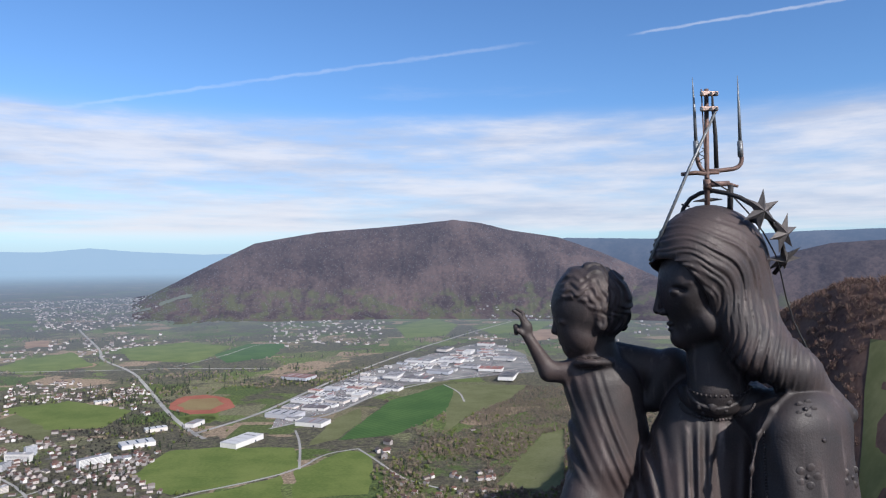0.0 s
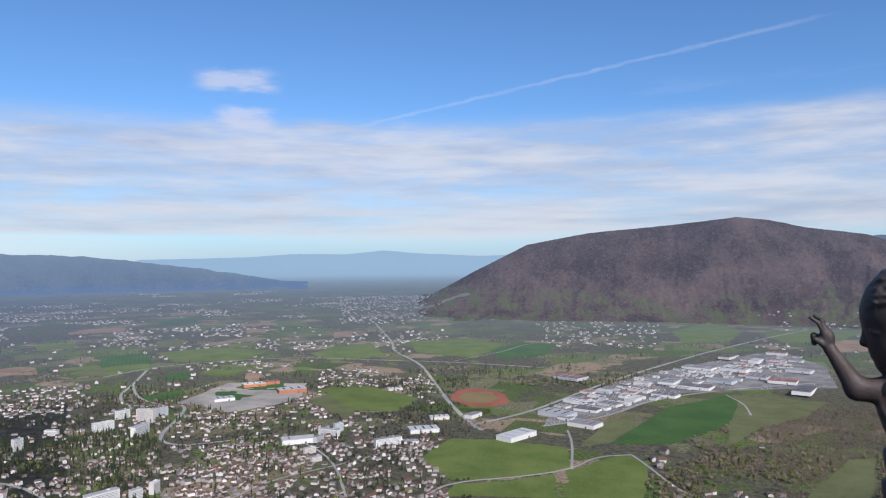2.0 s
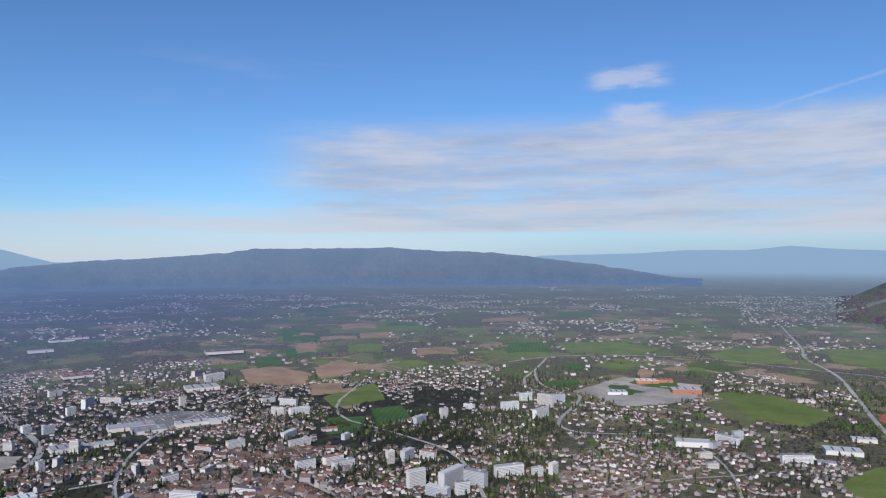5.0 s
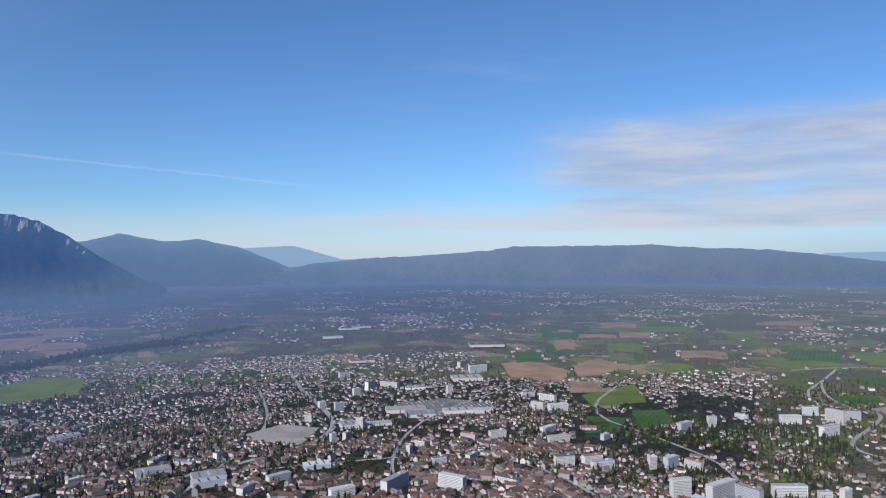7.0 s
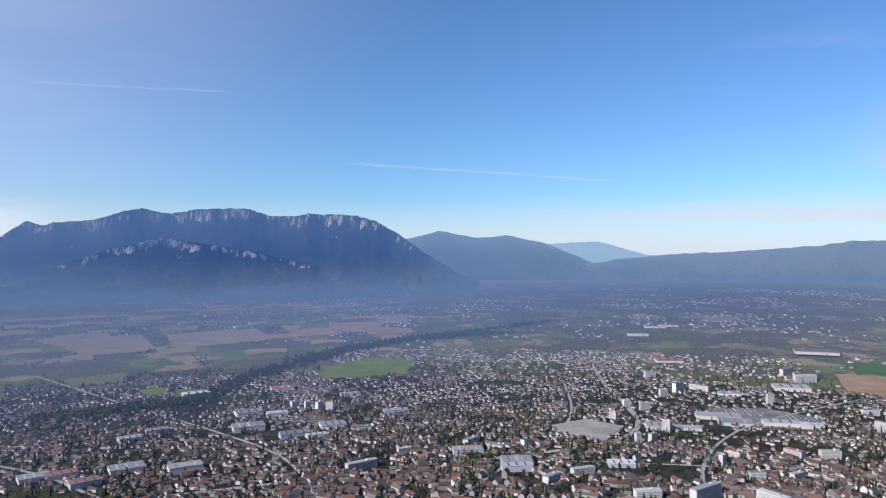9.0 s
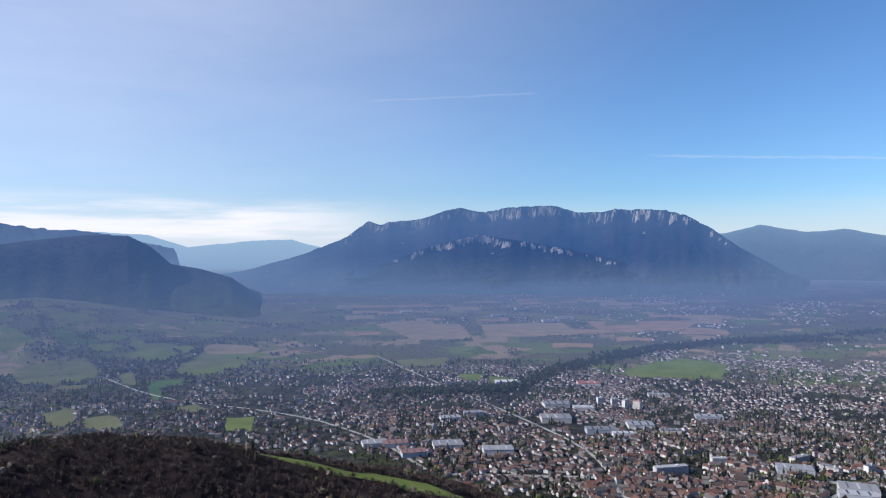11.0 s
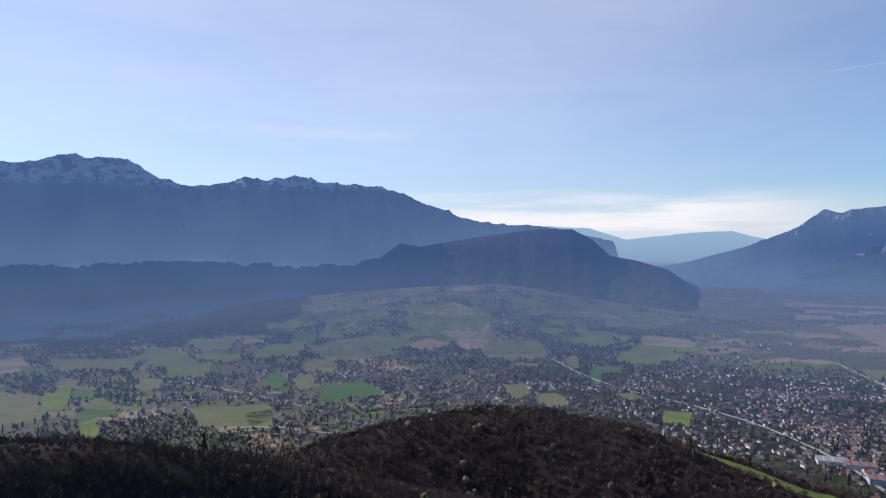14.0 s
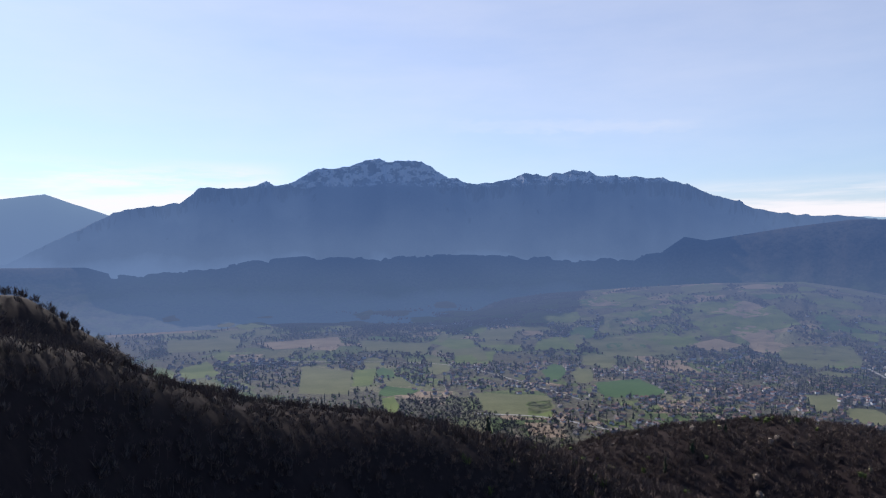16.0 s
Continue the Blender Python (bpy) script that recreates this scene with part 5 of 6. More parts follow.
for kind_of, knots in FIELDS:
    outline = plan([k[0] for k in knots], [k[1] for k in knots])
    POLYS.append(outline)
    drape("field" if kind_of not in ("paved", "lot", "clay") else {"paved": "building_yard", "lot": "car_park", "clay": "running_track"}[kind_of], outline, FIELD[kind_of], 0.5, LABEL[kind_of], "field")
park = plan([14, 11.2, 8.4, 6.4, 4.0, 1.2, -2.6, -7.3, -6.6, -3.4, 1.6, 6.0, 10.0, 13.4], [1936, 2052, 2127, 2277, 2490, 2567, 2675, 2815, 3306, 3805, 3275, 2880, 2514, 2202])
drape("business_park_floor", park, FIELD["lot"], 0.3, "grey asphalt yards of the business park", "car park")
inner = plan([21.0, 19.8, 18.2, 17.5, 18.6, 20.4], [2350, 2430, 2415, 2320, 2235, 2267])
drape("sports_turf", inner, FIELD["pitch"], 0.9, LABEL["pitch"], "field")

M_ROAD = field_material("pale_asphalt", (0.22, 0.215, 0.21), (0.31, 0.305, 0.295))
ROADS = [
    (13, [(27.7, 5055), (27.2, 4598), (26.2, 3859), (26.3, 3542), (24.1, 3119), (23.2, 2750), (21.6, 2222), (19.8, 1945), (19, 1884)]),
    (14, [(19.8, 1945), (15.1, 2117), (11.9, 2374), (8.6, 2702), (3.1, 3373), (-2, 4227), (-5.5, 4964)]),
    (12, [(48.1, 3088), (44.7, 3291), (41.1, 3351), (36.1, 3384), (32.6, 3367), (27.3, 3217), (21.6, 3130), (14, 2975)]),
    (7, [(21.1, 3165), (17.6, 3429), (15.1, 3851), (12.1, 3918)]),
    (11, [(45.1, 3223), (46.1, 2843), (47, 2664), (46.8, 2492), (45.7, 2427), (44, 2414), (42.2, 2384), (43, 2171), (44.4, 1981), (43.6, 1884), (41.1, 1861), (36.1, 1905)]),
    (10, [(46.1, 2843), (45.9, 2621), (45.1, 2492), (44, 2414)]),
    (7, [(23.6, 1365), (21.6, 1445), (15.8, 1487), (11.8, 1553), (9.9, 1663), (7.1, 1695)]),
    (6, [(11.8, 1553), (11.7, 1768), (12.1, 1905)]),
    (6, [(7.1, 1695), (5.7, 1600), (3.6, 1454), (0.6, 1391)]),
    (6, [(0.1, 2524), (-1.2, 2384), (-1.6, 2224)]),
    (12, [(14.1, 1942), (9.1, 2075), (6.1, 2331), (2.1, 2535), (-1.9, 2707), (-5.9, 2881)]),
    (16, [(86.9, 2800), (86.6, 2701), (85.7, 2363), (84.4, 2175), (83.3, 1960), (83.9, 1830), (85.7, 1730), (91.3, 1610), (101.3, 1500), (111.3, 1430), (123.3, 1420)]),
    (9, [(99.3, 1240), (94.3, 1500), (90.8, 1700), (88.3, 2000), (89.3, 2500)]),
    (9, [(77.3, 1240), (79.3, 1600), (76.3, 1980), (71.3, 2300), (67.3, 2600)]),
    (9, [(60.1, 1287), (65.3, 1500), (71.3, 1640), (79.3, 1600), (89.3, 1560)]),
    (9, [(50.1, 1329), (52.1, 1642), (57.1, 1831), (63.3, 2100), (60.1, 2621)]),
    (9, [(109.3, 1300), (111.3, 1600), (117.3, 1900), (123.3, 2300), (129.3, 3000)]),
    (9, [(125.3, 1450), (129.3, 1700), (136, 2000), (146, 2300), (150, 2800)]),
    (9, [(178.9, 1830), (172.7, 1811), (168.6, 1712), (164, 1660)]),
    (7, [(197, 2750), (187, 2640), (180.6, 2560), (176, 2300), (170, 2000)]),
    (6, [(40.1, 1381), (36.1, 1516), (30.1, 1600), (26.1, 1705)]),
    (6, [(30.1, 1370), (31.1, 1642), (34.1, 1852)]),
]
LINES = []
for width, knots in ROADS:
    line = plan([k[0] for k in knots], [k[1] for k in knots])
    # round the corners
    for _ in range(2):
        a, b = line[:-1], line[1:]
        line = np.concatenate([line[:1], np.stack([a * 0.75 + b * 0.25, a * 0.25 + b * 0.75], 1).reshape(-1, 2), line[-1:]])
    out = [line[:1]]
    for p, q in zip(line, line[1:]):
        n = max(1, int(np.hypot(*(q - p)) / 40))
        out.append(p + (q - p) * (np.arange(1, n + 1)[:, None] / n))
    line = np.concatenate(out)
    LINES.append(line)
    d = np.gradient(line, axis=0)
    side = np.stack([-d[:, 1], d[:, 0]], -1) / np.maximum(np.hypot(d[:, 0], d[:, 1])[:, None], 1e-6) * width / 2
    rows = np.stack([line + side, line - side], 1)
    r = np.hypot(rows[..., 0], rows[..., 1])
    P = np.concatenate([rows, (height_at(rows[..., 0], rows[..., 1]) + 0.9 * np.maximum(1, (r / 2200) ** 2))[..., None]], -1)
    me = sheet("road", bend(P), len(line), 2, [M_ROAD], uv=rows / 1000)
    me.flip_normals() if me.polygons[0].normal.z < 0 else None
    tagged(new("road", me), "pale grey asphalt road winding through the valley", "road", kind="structure")


def island_material(name, stops, rough=0.85, spread=0.2):
    """Colours that change from building to building or crown to crown."""
    m, k = material(name)
    g = k.n("ShaderNodeNewGeometry")
    s = k.m("FRACT", k.m("ADD", g.outputs["Random Per Island"], k.m("MULTIPLY", k.n("ShaderNodeObjectInfo").outputs["Random"], 3.7)))
    col = k.ramp(s, stops)
    f = k.noise(g.outputs["Position"], 0.6, 4, 0.6)
    col = k.mix(1.0, col, k.mix(f, (1 - spread,) * 3 + (1,), (1 + spread,) * 3 + (1,)), "MULTIPLY")
    b = finish(k, col, rough, 0, f, 0.3, 0.3, spec=0.3)
    # distant buildings and crowns glow with the same painted haze
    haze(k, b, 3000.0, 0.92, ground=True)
    return m


M_WALL = island_material("rendered_walls", [(0.0, (0.37, 0.36, 0.365)), (0.22, (0.60, 0.59, 0.60)), (0.34, (0.28, 0.25, 0.24)), (0.55, (0.25, 0.24, 0.25)), (0.75, (0.46, 0.425, 0.41)), (0.9, (0.22, 0.21, 0.215))])
M_ROOF = island_material("clay_tile_roofs", [(0.0, (0.070, 0.041, 0.036)), (0.3, (0.132, 0.066, 0.054)), (0.5, (0.048, 0.038, 0.037)), (0.7, (0.140, 0.084, 0.070)), (0.82, (0.075, 0.072, 0.076)), (0.95, (0.150, 0.128, 0.120))])
M_WHITE = island_material("white_facades", [(0.0, (0.60, 0.60, 0.60)), (0.4, (0.50, 0.49, 0.49)), (0.7, (0.52, 0.47, 0.43)), (0.92, (0.36, 0.38, 0.43))])
M_SHED = island_material("metal_shed_roofs", [(0.0, (0.44, 0.44, 0.45)), (0.2, (0.27, 0.27, 0.285)), (0.4, (0.16, 0.16, 0.172)), (0.6, (0.55, 0.55, 0.55)), (0.72, (0.22, 0.22, 0.23)), (0.86, (0.09, 0.09, 0.097)), (0.95, (0.28, 0.11, 0.085))], 0.5)
M_ORANGE = island_material("orange_cladding", [(0.0, (0.40, 0.17, 0.09)), (0.9, (0.32, 0.12, 0.07))])
M_GLASS = plain("dark_window_glass", (0.06, 0.07, 0.09), 0.25, 0.0, 2.0, 0.3)
M_STRIP = plain("shaded_loggias", (0.20, 0.21, 0.23), 0.4, 0.0, 0.8, 0.5)
M_YARD = island_material("yards_and_lanes", [(0.0, (0.060, 0.058, 0.058)), (0.3, (0.095, 0.092, 0.088)), (0.42, (0.028, 0.034, 0.018)), (0.85, (0.040, 0.046, 0.024))])


def join_tris(verts, tris, spots, turns, sizes):
    """Copies of a small mesh, as one array: spots (n,3), turns (n,), sizes (n,3)."""
    n, v = len(spots), len(verts)
    P = verts[None] * sizes[:, None, :]
    c, s = np.cos(turns)[:, None], np.sin(turns)[:, None]
    P = np.stack([P[..., 0] * c - P[..., 1] * s, P[..., 0] * s + P[..., 1] * c, P[..., 2]], -1) + spots[:, None, :]
    return P.reshape(-1, 3), (tris[None] + (np.arange(n) * v)[:, None, None]).reshape(-1, 3)


WALL_V = np.array([(sx * 0.5, sy * 0.5, z) for z in (-0.4, 1.0) for sx, sy in ((-1, -1), (1, -1), (1, 1), (-1, 1))] + [(-0.5, 0, 1.42), (0.5, 0, 1.42)])
WALL_T = np.array([(0, 1, 5), (0, 5, 4), (1, 2, 6), (1, 6, 5), (2, 3, 7), (2, 7, 6), (3, 0, 4), (3, 4, 7), (5, 6, 9), (7, 4, 8)])
ROOF_V = np.array([(-0.54, -0.57, 0.95), (0.54, -0.57, 0.95), (0.54, 0.57, 0.95), (-0.54, 0.57, 0.95), (-0.54, 0, 1.46), (0.54, 0, 1.46),
                   (-0.54, -0.57, 0.90), (0.54, -0.57, 0.90), (0.54, 0.57, 0.90), (-0.54, 0.57, 0.90)])
ROOF_T = np.array([(0, 1, 5), (0, 5, 4), (2, 3, 4), (2, 4, 5), (6, 7, 1), (6, 1, 0), (8, 9, 3), (8, 3, 2)])
FLAT_V = np.array([(sx * 0.5, sy * 0.5, z) for z in (0, 1) for sx, sy in ((-1, -1), (1, -1), (1, 1), (-1, 1))])
FLAT_T = np.array([(0, 1, 5), (0, 5, 4), (1, 2, 6), (1, 6, 5), (2, 3, 7), (2, 7, 6), (3, 0, 4), (3, 4, 7), (4, 5, 6), (4, 6, 7)])

# built-up zones: azimuth from, to, distance from, to, houses, size, clustered
ZONES = [
    (64, 112, 1120, 1480, 1700, 1.15, 0), (50, 70, 1180, 1700, 1000, 1.0, 0), (64, 104, 1480, 2000, 2300, 0.95, 0), (56, 82, 1950, 2650, 1100, 0.95, 0),
    (82, 112, 1950, 2600, 2300, 0.85, 0), (84, 108, 2500, 3300, 1300, 0.9, 0), (72, 90, 2600, 3300, 420, 1.0, 0), (22, 49, 1290, 1830, 900, 1.0, 0),
    (27.5, 32.2, 2480, 2980, 110, 1.0, 0), (30, 58, 1750, 2500, 420, 1.0, 1), (22.8, 27, 2200, 2820, 90, 1.0, 0), (49, 58, 2430, 2950, 260, 1.0, 0), (58, 70, 2500, 2900, 120, 1.0, 0),
    (100, 130, 1300, 2000, 1900, 1.0, 0), (108, 138, 1900, 2750, 2300, 0.85, 0), (128, 160, 1550, 2300, 1100, 1.0, 0), (134, 162, 2200, 3000, 620, 1.0, 0),
    (171, 186.5, 2050, 2600, 360, 1.0, 0), (160, 174, 1900, 2600, 300, 1.0, 0), (186, 201, 2250, 2800, 260, 1.0, 0), (164, 173, 1650, 2050, 90, 1.0, 0), (194, 203, 2250, 2800, 130, 1.0, 0), (156, 166, 1750, 2500, 150, 1.0, 0),
    (23.5, 30.5, 5000, 9000, 420, 1.3, 0), (5, 14.5, 3700, 5200, 170, 1.2, 0), (28, 33, 1750, 2350, 60, 1.1, 0), (24, 46, 3000, 4200, 220, 1.1, 1),
    (-4, 4.5, 1310, 1500, 46, 1.0, 0), (4.6, 8, 1600, 1740, 10, 1.5, 0), (-3.6, -1.4, 1800, 2250, 18, 1.0, 0), (-14, -2, 3600, 6000, 130, 1.2, 0), (20, 70, 3000, 9000, 1700, 1.3, 1),
    (70, 138, 3200, 9500, 2300, 1.3, 1), (140, 205, 2600, 3800, 620, 1.0, 1), (-32, -10, 4500, 8000, 80, 1.3, 1), (60, 76, 6500, 9500, 260, 1.8, 1), (34, 48, 9000, 16000, 200, 2.2, 1),
]


def blocked(x, y, margin=9):
    bad = np.zeros(len(x), bool)
    for poly in POLYS:
        bad |= in_poly(x, y, poly)
    for line in LINES:
        bad |= near_line(x, y, line[::3], margin)
    return bad


def scatter():
    rows = []
    for a0, a1, r0, r1, n, size, clustered in ZONES:
        if clustered:
            k = max(3, n // 22)
            ca, cr = rng.uniform(a0, a1, k), np.sqrt(rng.uniform(r0 ** 2, r1 ** 2, k))
            who = rng.integers(0, k, n)
            spread = rng.uniform(60, 190, k)[who]
            base = plan(ca[who], cr[who]) + rng.normal(0, 1, (n, 2)) * spread[:, None]
        else:
            m = n * 3
            az, r = rng.uniform(a0, a1, m), np.sqrt(rng.uniform(r0 ** 2, r1 ** 2, m))
            base = plan(az, r)
            keep = vnoise(base[:, 0] / 130, base[:, 1] / 130, 3) * 0.42 + rng.uniform(0, 0.58, m)
            base = base[np.argsort(-keep)[:n]]
        rows.append(np.concatenate([base, np.full((len(base), 1), size)], 1))
    P = np.concatenate(rows)
    # thin out overlaps on a 13 m lattice
    key = np.floor(P[:, :2] / (13 * P[:, 2:3])).astype(int)
    _, first = np.unique(key, axis=0, return_index=True)
    P = P[np.sort(first)]
    P = P[~blocked(P[:, 0], P[:, 1])]
    P = P[height_at(P[:, 0], P[:, 1]) < np.where(np.hypot(P[:, 0], P[:, 1]) > 3000, np.where(polar(P[:, 0], P[:, 1])[0] < 36, 70, 200), 75)]
    return P


APARTMENTS = [
    [(55.8, 1407, 45, 40), (52.9, 1399, 82, 44), (50.9, 1415, 57, 35), (52, 1360, 33, 29), (45.9, 1484, 27, 23), (44.6, 1507, 25, 27), (54, 1349, 58, 22), (48.2, 1482, 74, 27), (53.5, 2007, 28, 35), (55.5, 1941, 57, 26), (51.4, 2133, 41, 17), (48.1, 2124, 65, 28), (46.8, 2266, 47, 30), (45.6, 2034, 72, 30), (45.2, 2188, 60, 43), (44.2, 2252, 51, 32)],
    [(57.9, 1573, 21, 33), (56.5, 1602, 45, 26), (54.8, 1596, 45, 24), (64.7, 1552, 50, 28), (61.7, 1551, 60, 20), (61.5, 1796, 29, 17), (66.8, 2096, 49, 29), (65.2, 2100, 70, 26), (65.2, 1752, 68, 19), (78.5, 1379, 90, 32), (73.8, 1381, 66, 32), (82.8, 1346, 58, 23), (83.5, 1738, 17, 31), (82.4, 1753, 26, 29), (81.3, 1874, 25, 36), (83, 2118, 35, 26)],
    [(84.4, 2159, 25, 23), (80.5, 2425, 52, 36), (78.9, 2470, 82, 23), (82.6, 2688, 49, 25), (81.6, 2333, 31, 28), (77.3, 1623, 16, 27), (76.4, 1694, 34, 17), (74, 2310, 23, 41), (71.7, 2758, 91, 33), (72.9, 2897, 71, 27), (66, 2239, 67, 27), (67.6, 2303, 50, 19), (62.5, 1585, 54, 22)],
    [(66, 1839, 61, 20), (72.4, 1745, 50, 22), (70.1, 1775, 51, 22), (105.8, 1496, 84, 19), (109.2, 2081, 28, 28), (108.3, 2075, 28, 28), (110.1, 2110, 21, 23), (111.2, 2119, 21, 23), (92.4, 1668, 28, 21), (85.4, 1981, 26, 24), (99.3, 1455, 27, 15), (74.9, 1544, 39, 20), (72.2, 1578, 40, 18), (31.4, 1869, 70, 20)],
    [(26.7, 1747, 82, 22), (30.7, 1905, 30, 26), (96.8, 1690, 60, 14), (94.8, 1640, 50, 14), (102.3, 1600, 40, 16), (87.8, 1480, 60, 15), (90.3, 1420, 50, 16), (69.3, 1420, 60, 15), (32.5, 1632, 30, 14), (33, 1705, 34, 16), (32.3, 1810, 40, 18)],
]
SHEDS = [
    [(16.2, 1814, 126, 12), (12.9, 2083, 118, 12), (10.7, 1966, 95, 11), (-5.2, 2681, 149, 12), (10.5, 2162, 87, 8), (8.7, 2257, 80, 8), (6.8, 2355, 94, 8), (4.5, 2442, 97, 9), (2.2, 2636, 125, 9), (4.1, 2732, 151, 8), (0.4, 2784, 110, 10), (-0.6, 3085, 121, 11), (-2, 3356, 105, 12), (-3.4, 3633, 101, 11), (-3.8, 2853, 112, 10), (-0.1, 3461, 135, 10), (2, 3092, 145, 9), (6.4, 2507, 80, 8)],
    [(33.9, 1812, 97, 12), (23.8, 1879, 92, 10), (11.8, 2733, 130, 10), (22.5, 2022, 65, 9), (24.8, 1759, 43, 7), (39.6, 2428, 77, 9), (19.7, 2045, 66, 11), (26.1, 2485, 59, 7), (76.4, 2025, 101, 9), (73.3, 2059, 103, 10), (71.3, 2061, 69, 10), (81.9, 1908, 80, 11), (79.8, 1919, 80, 7), (62.8, 1892, 47, 7), (71, 3594, 206, 12), (93.1, 1484, 76, 12), (97.1, 1604, 81, 11), (81.2, 3082, 126, 8)],
    [(83.5, 3954, 129, 9), (81.2, 4553, 134, 10), (114.7, 1890, 95, 12), (109.4, 1765, 59, 10), (112.5, 2034, 68, 9), (108.1, 1872, 78, 9), (105.8, 1831, 61, 9), (123.3, 1878, 63, 9), (112.1, 2407, 87, 9), (82.2, 4454, 145, 10), (76.8, 2421, 80, 9), (72.6, 2604, 129, 12), (77.6, 2080, 138, 10), (84.8, 1551, 66, 9), (93.1, 1532, 78, 10), (103, 2016, 84, 9), (106.7, 2271, 75, 8), (115.1, 4476, 131, 10)],
    [(119.3, 4771, 117, 11), (126.3, 1553, 66, 11), (129.5, 1642, 69, 9), (111.1, 1786, 90, 12), (119.4, 1580, 80, 11), (114.7, 2066, 86, 10), (121.4, 1935, 65, 9), (127.8, 1636, 69, 9), (123.5, 1624, 82, 9), (118.6, 2396, 99, 9), (114, 4671, 137, 11), (117.4, 5326, 130, 10), (126.9, 5045, 99, 9), (9.4, 2192, 60, 8), (7.7, 2267, 50, 8), (5.3, 2384, 60, 8), (-4.9, 3143, 110, 10), (-2.1, 2924, 90, 9)],
]


def thing_mesh(name, verts, tris, mat):
    return mesh_of(name, verts, tris, [mat] if not isinstance(mat, list) else mat, flat=True)


def far_scale(r):
    return float(comp(r) / r)


def set_down(root, az, r, turn):
    """Stand a thing on the ground at a plan place."""
    q = plan(az, r)
    z = float(ground_height(az, r))
    root.matrix_basis = Matrix.Translation(Vector(built(az, r, z))) @ Matrix.Rotation(turn, 4, "Z") @ Matrix.Scale(far_scale(r), 4)
    return q


def child_of(root, name, mesh, m=None, label=""):
    ob = new(name, mesh)
    ob.parent = root
    if m is not None:
        ob.matrix_local = m
    if label:
        ob["label"] = label
    return ob


BOX_CACHE = {}


def unit_box(name, mat):
    key = (name, mat.name)
    if key not in BOX_CACHE:
        BOX_CACHE[key] = thing_mesh(name, FLAT_V, FLAT_T, mat)
    return BOX_CACHE[key]


def sized(x, y, z, sx, sy, sz, turn=0.0):
    return Matrix.Translation((x, y, z)) @ Matrix.Rotation(turn, 4, "Z") @ Matrix.Diagonal((sx, sy, sz, 1))


def apartment(az, r, width, height, i):
    root = new("apartment_block")
    turn = radians(az) + (0.62, 0.85, -0.45, 0.3)[i % 4] + (0.12 if i % 2 else -0.1)
    width, height = width * 0.85, height * 0.85
    set_down(root, az, r, turn)
    deep = min(15.0, max(11.0, width * 0.35))
    tone = "white" if i % 4 else "cream"
    tagged(root, f"{tone} rendered apartment block of {max(3, int(height / 2.9))} storeys with a flat roof", "apartment block", group="apartment blocks of the town")
    child_of(root, "wall", unit_box("wall", M_WHITE), sized(0, 0, -1, width, deep, height + 1))
    roof = child_of(root, "roof", unit_box("roof", M_SHED), sized(0, 0, height, width + 0.6, deep + 0.6, 0.7))
    child_of(root, "stair_house", unit_box("stair_house", M_WHITE), sized(width * 0.2, 0, height + 0.7, 4, 4, 2.2))
    for s in range(int(height / 2.9)):
        for side in (-1, 1):
            child_of(root, "window_strip", unit_box("window_strip", M_STRIP), sized(0, side * deep / 2, 0.9 + s * 2.9, width * 0.93, 0.3, 1.25))


i = 0
for group in APARTMENTS:
    for az, r, wd, ht in group:
        apartment(az, r, wd, ht, i)
        POLYS.append(plan([az - 0.5 * wd / r * 57, az + 0.5 * wd / r * 57, az + 0.5 * wd / r * 57, az - 0.5 * wd / r * 57], [r - 13, r - 13, r + 13, r + 13]))
        i += 1


def shed(az, r, width, height, i, walls=None, turn=None):
    root = new("warehouse")
    if turn is None:
        turn = (-0.31 if i % 3 else 1.26) + 0.04 * (i % 5 - 2) if az < 20 else radians(az) + (0.2 if i % 2 else 0.14)
    set_down(root, az, r, turn)
    deep = width * (0.45 + 0.12 * (i % 3))
    tone = ["white", "light grey", "grey"][i % 3]
    tagged(root, f"long {tone} metal warehouse with a low flat roof", "warehouse", group="warehouses of the business park")
    child_of(root, "wall", unit_box("wall", walls or M_WHITE), sized(0, 0, -1, width, deep, height + 1))
    child_of(root, "roof", unit_box("roof", M_SHED), sized(0, 0, height, width + 0.8, deep + 0.8, 0.8))
    for q in range(3):
        child_of(root, "skylight", unit_box("skylight", M_GLASS if i % 2 else M_SHED), sized((q - 1) * width * 0.28, 0, height + 0.8, width * 0.05, deep * 0.7, 0.5))
    child_of(root, "door", unit_box("door", M_GLASS), sized(width * 0.2, -deep / 2, 0, 5, 0.4, min(5, height * 0.6)))


i = 0
for group in SHEDS:
    for az, r, wd, ht in group:
        shed(az, r, wd * 0.85, ht, i)
        POLYS.append(plan([az - 0.55 * wd / r * 57, az + 0.55 * wd / r * 57, az + 0.55 * wd / r * 57, az - 0.55 * wd / r * 57], [r - 0.3 * wd, r - 0.3 * wd, r + 0.3 * wd, r + 0.3 * wd]))
        i += 1
for n in range(120):
    t = (n + 0.5) / 120
    mid, half = 13.0 - 17.5 * t, 1.2 + 2.4 * t * (1.1 - t) * 2
    a_, r_ = mid + float(rng.uniform(-half, half)), 2020 + 1420 * t + float(rng.uniform(-120, 160))
    p_ = plan([a_], [r_])
    if in_poly(p_[:, 0], p_[:, 1], park)[0] and not any(in_poly(p_[:, 0], p_[:, 1], q)[0] for q in POLYS[-90:]):
        shed(a_, r_, float(rng.uniform(22, 58)), float(rng.uniform(5, 8)), n)
POLYS.append(park)
for az, r, wd, ht in ((34.4, 2510, 95, 13), (37.3, 2670, 80, 10), (36.0, 2702, 60, 9)):
    shed(az, r, wd, ht, 1, M_ORANGE)

HOUSES = scatter()


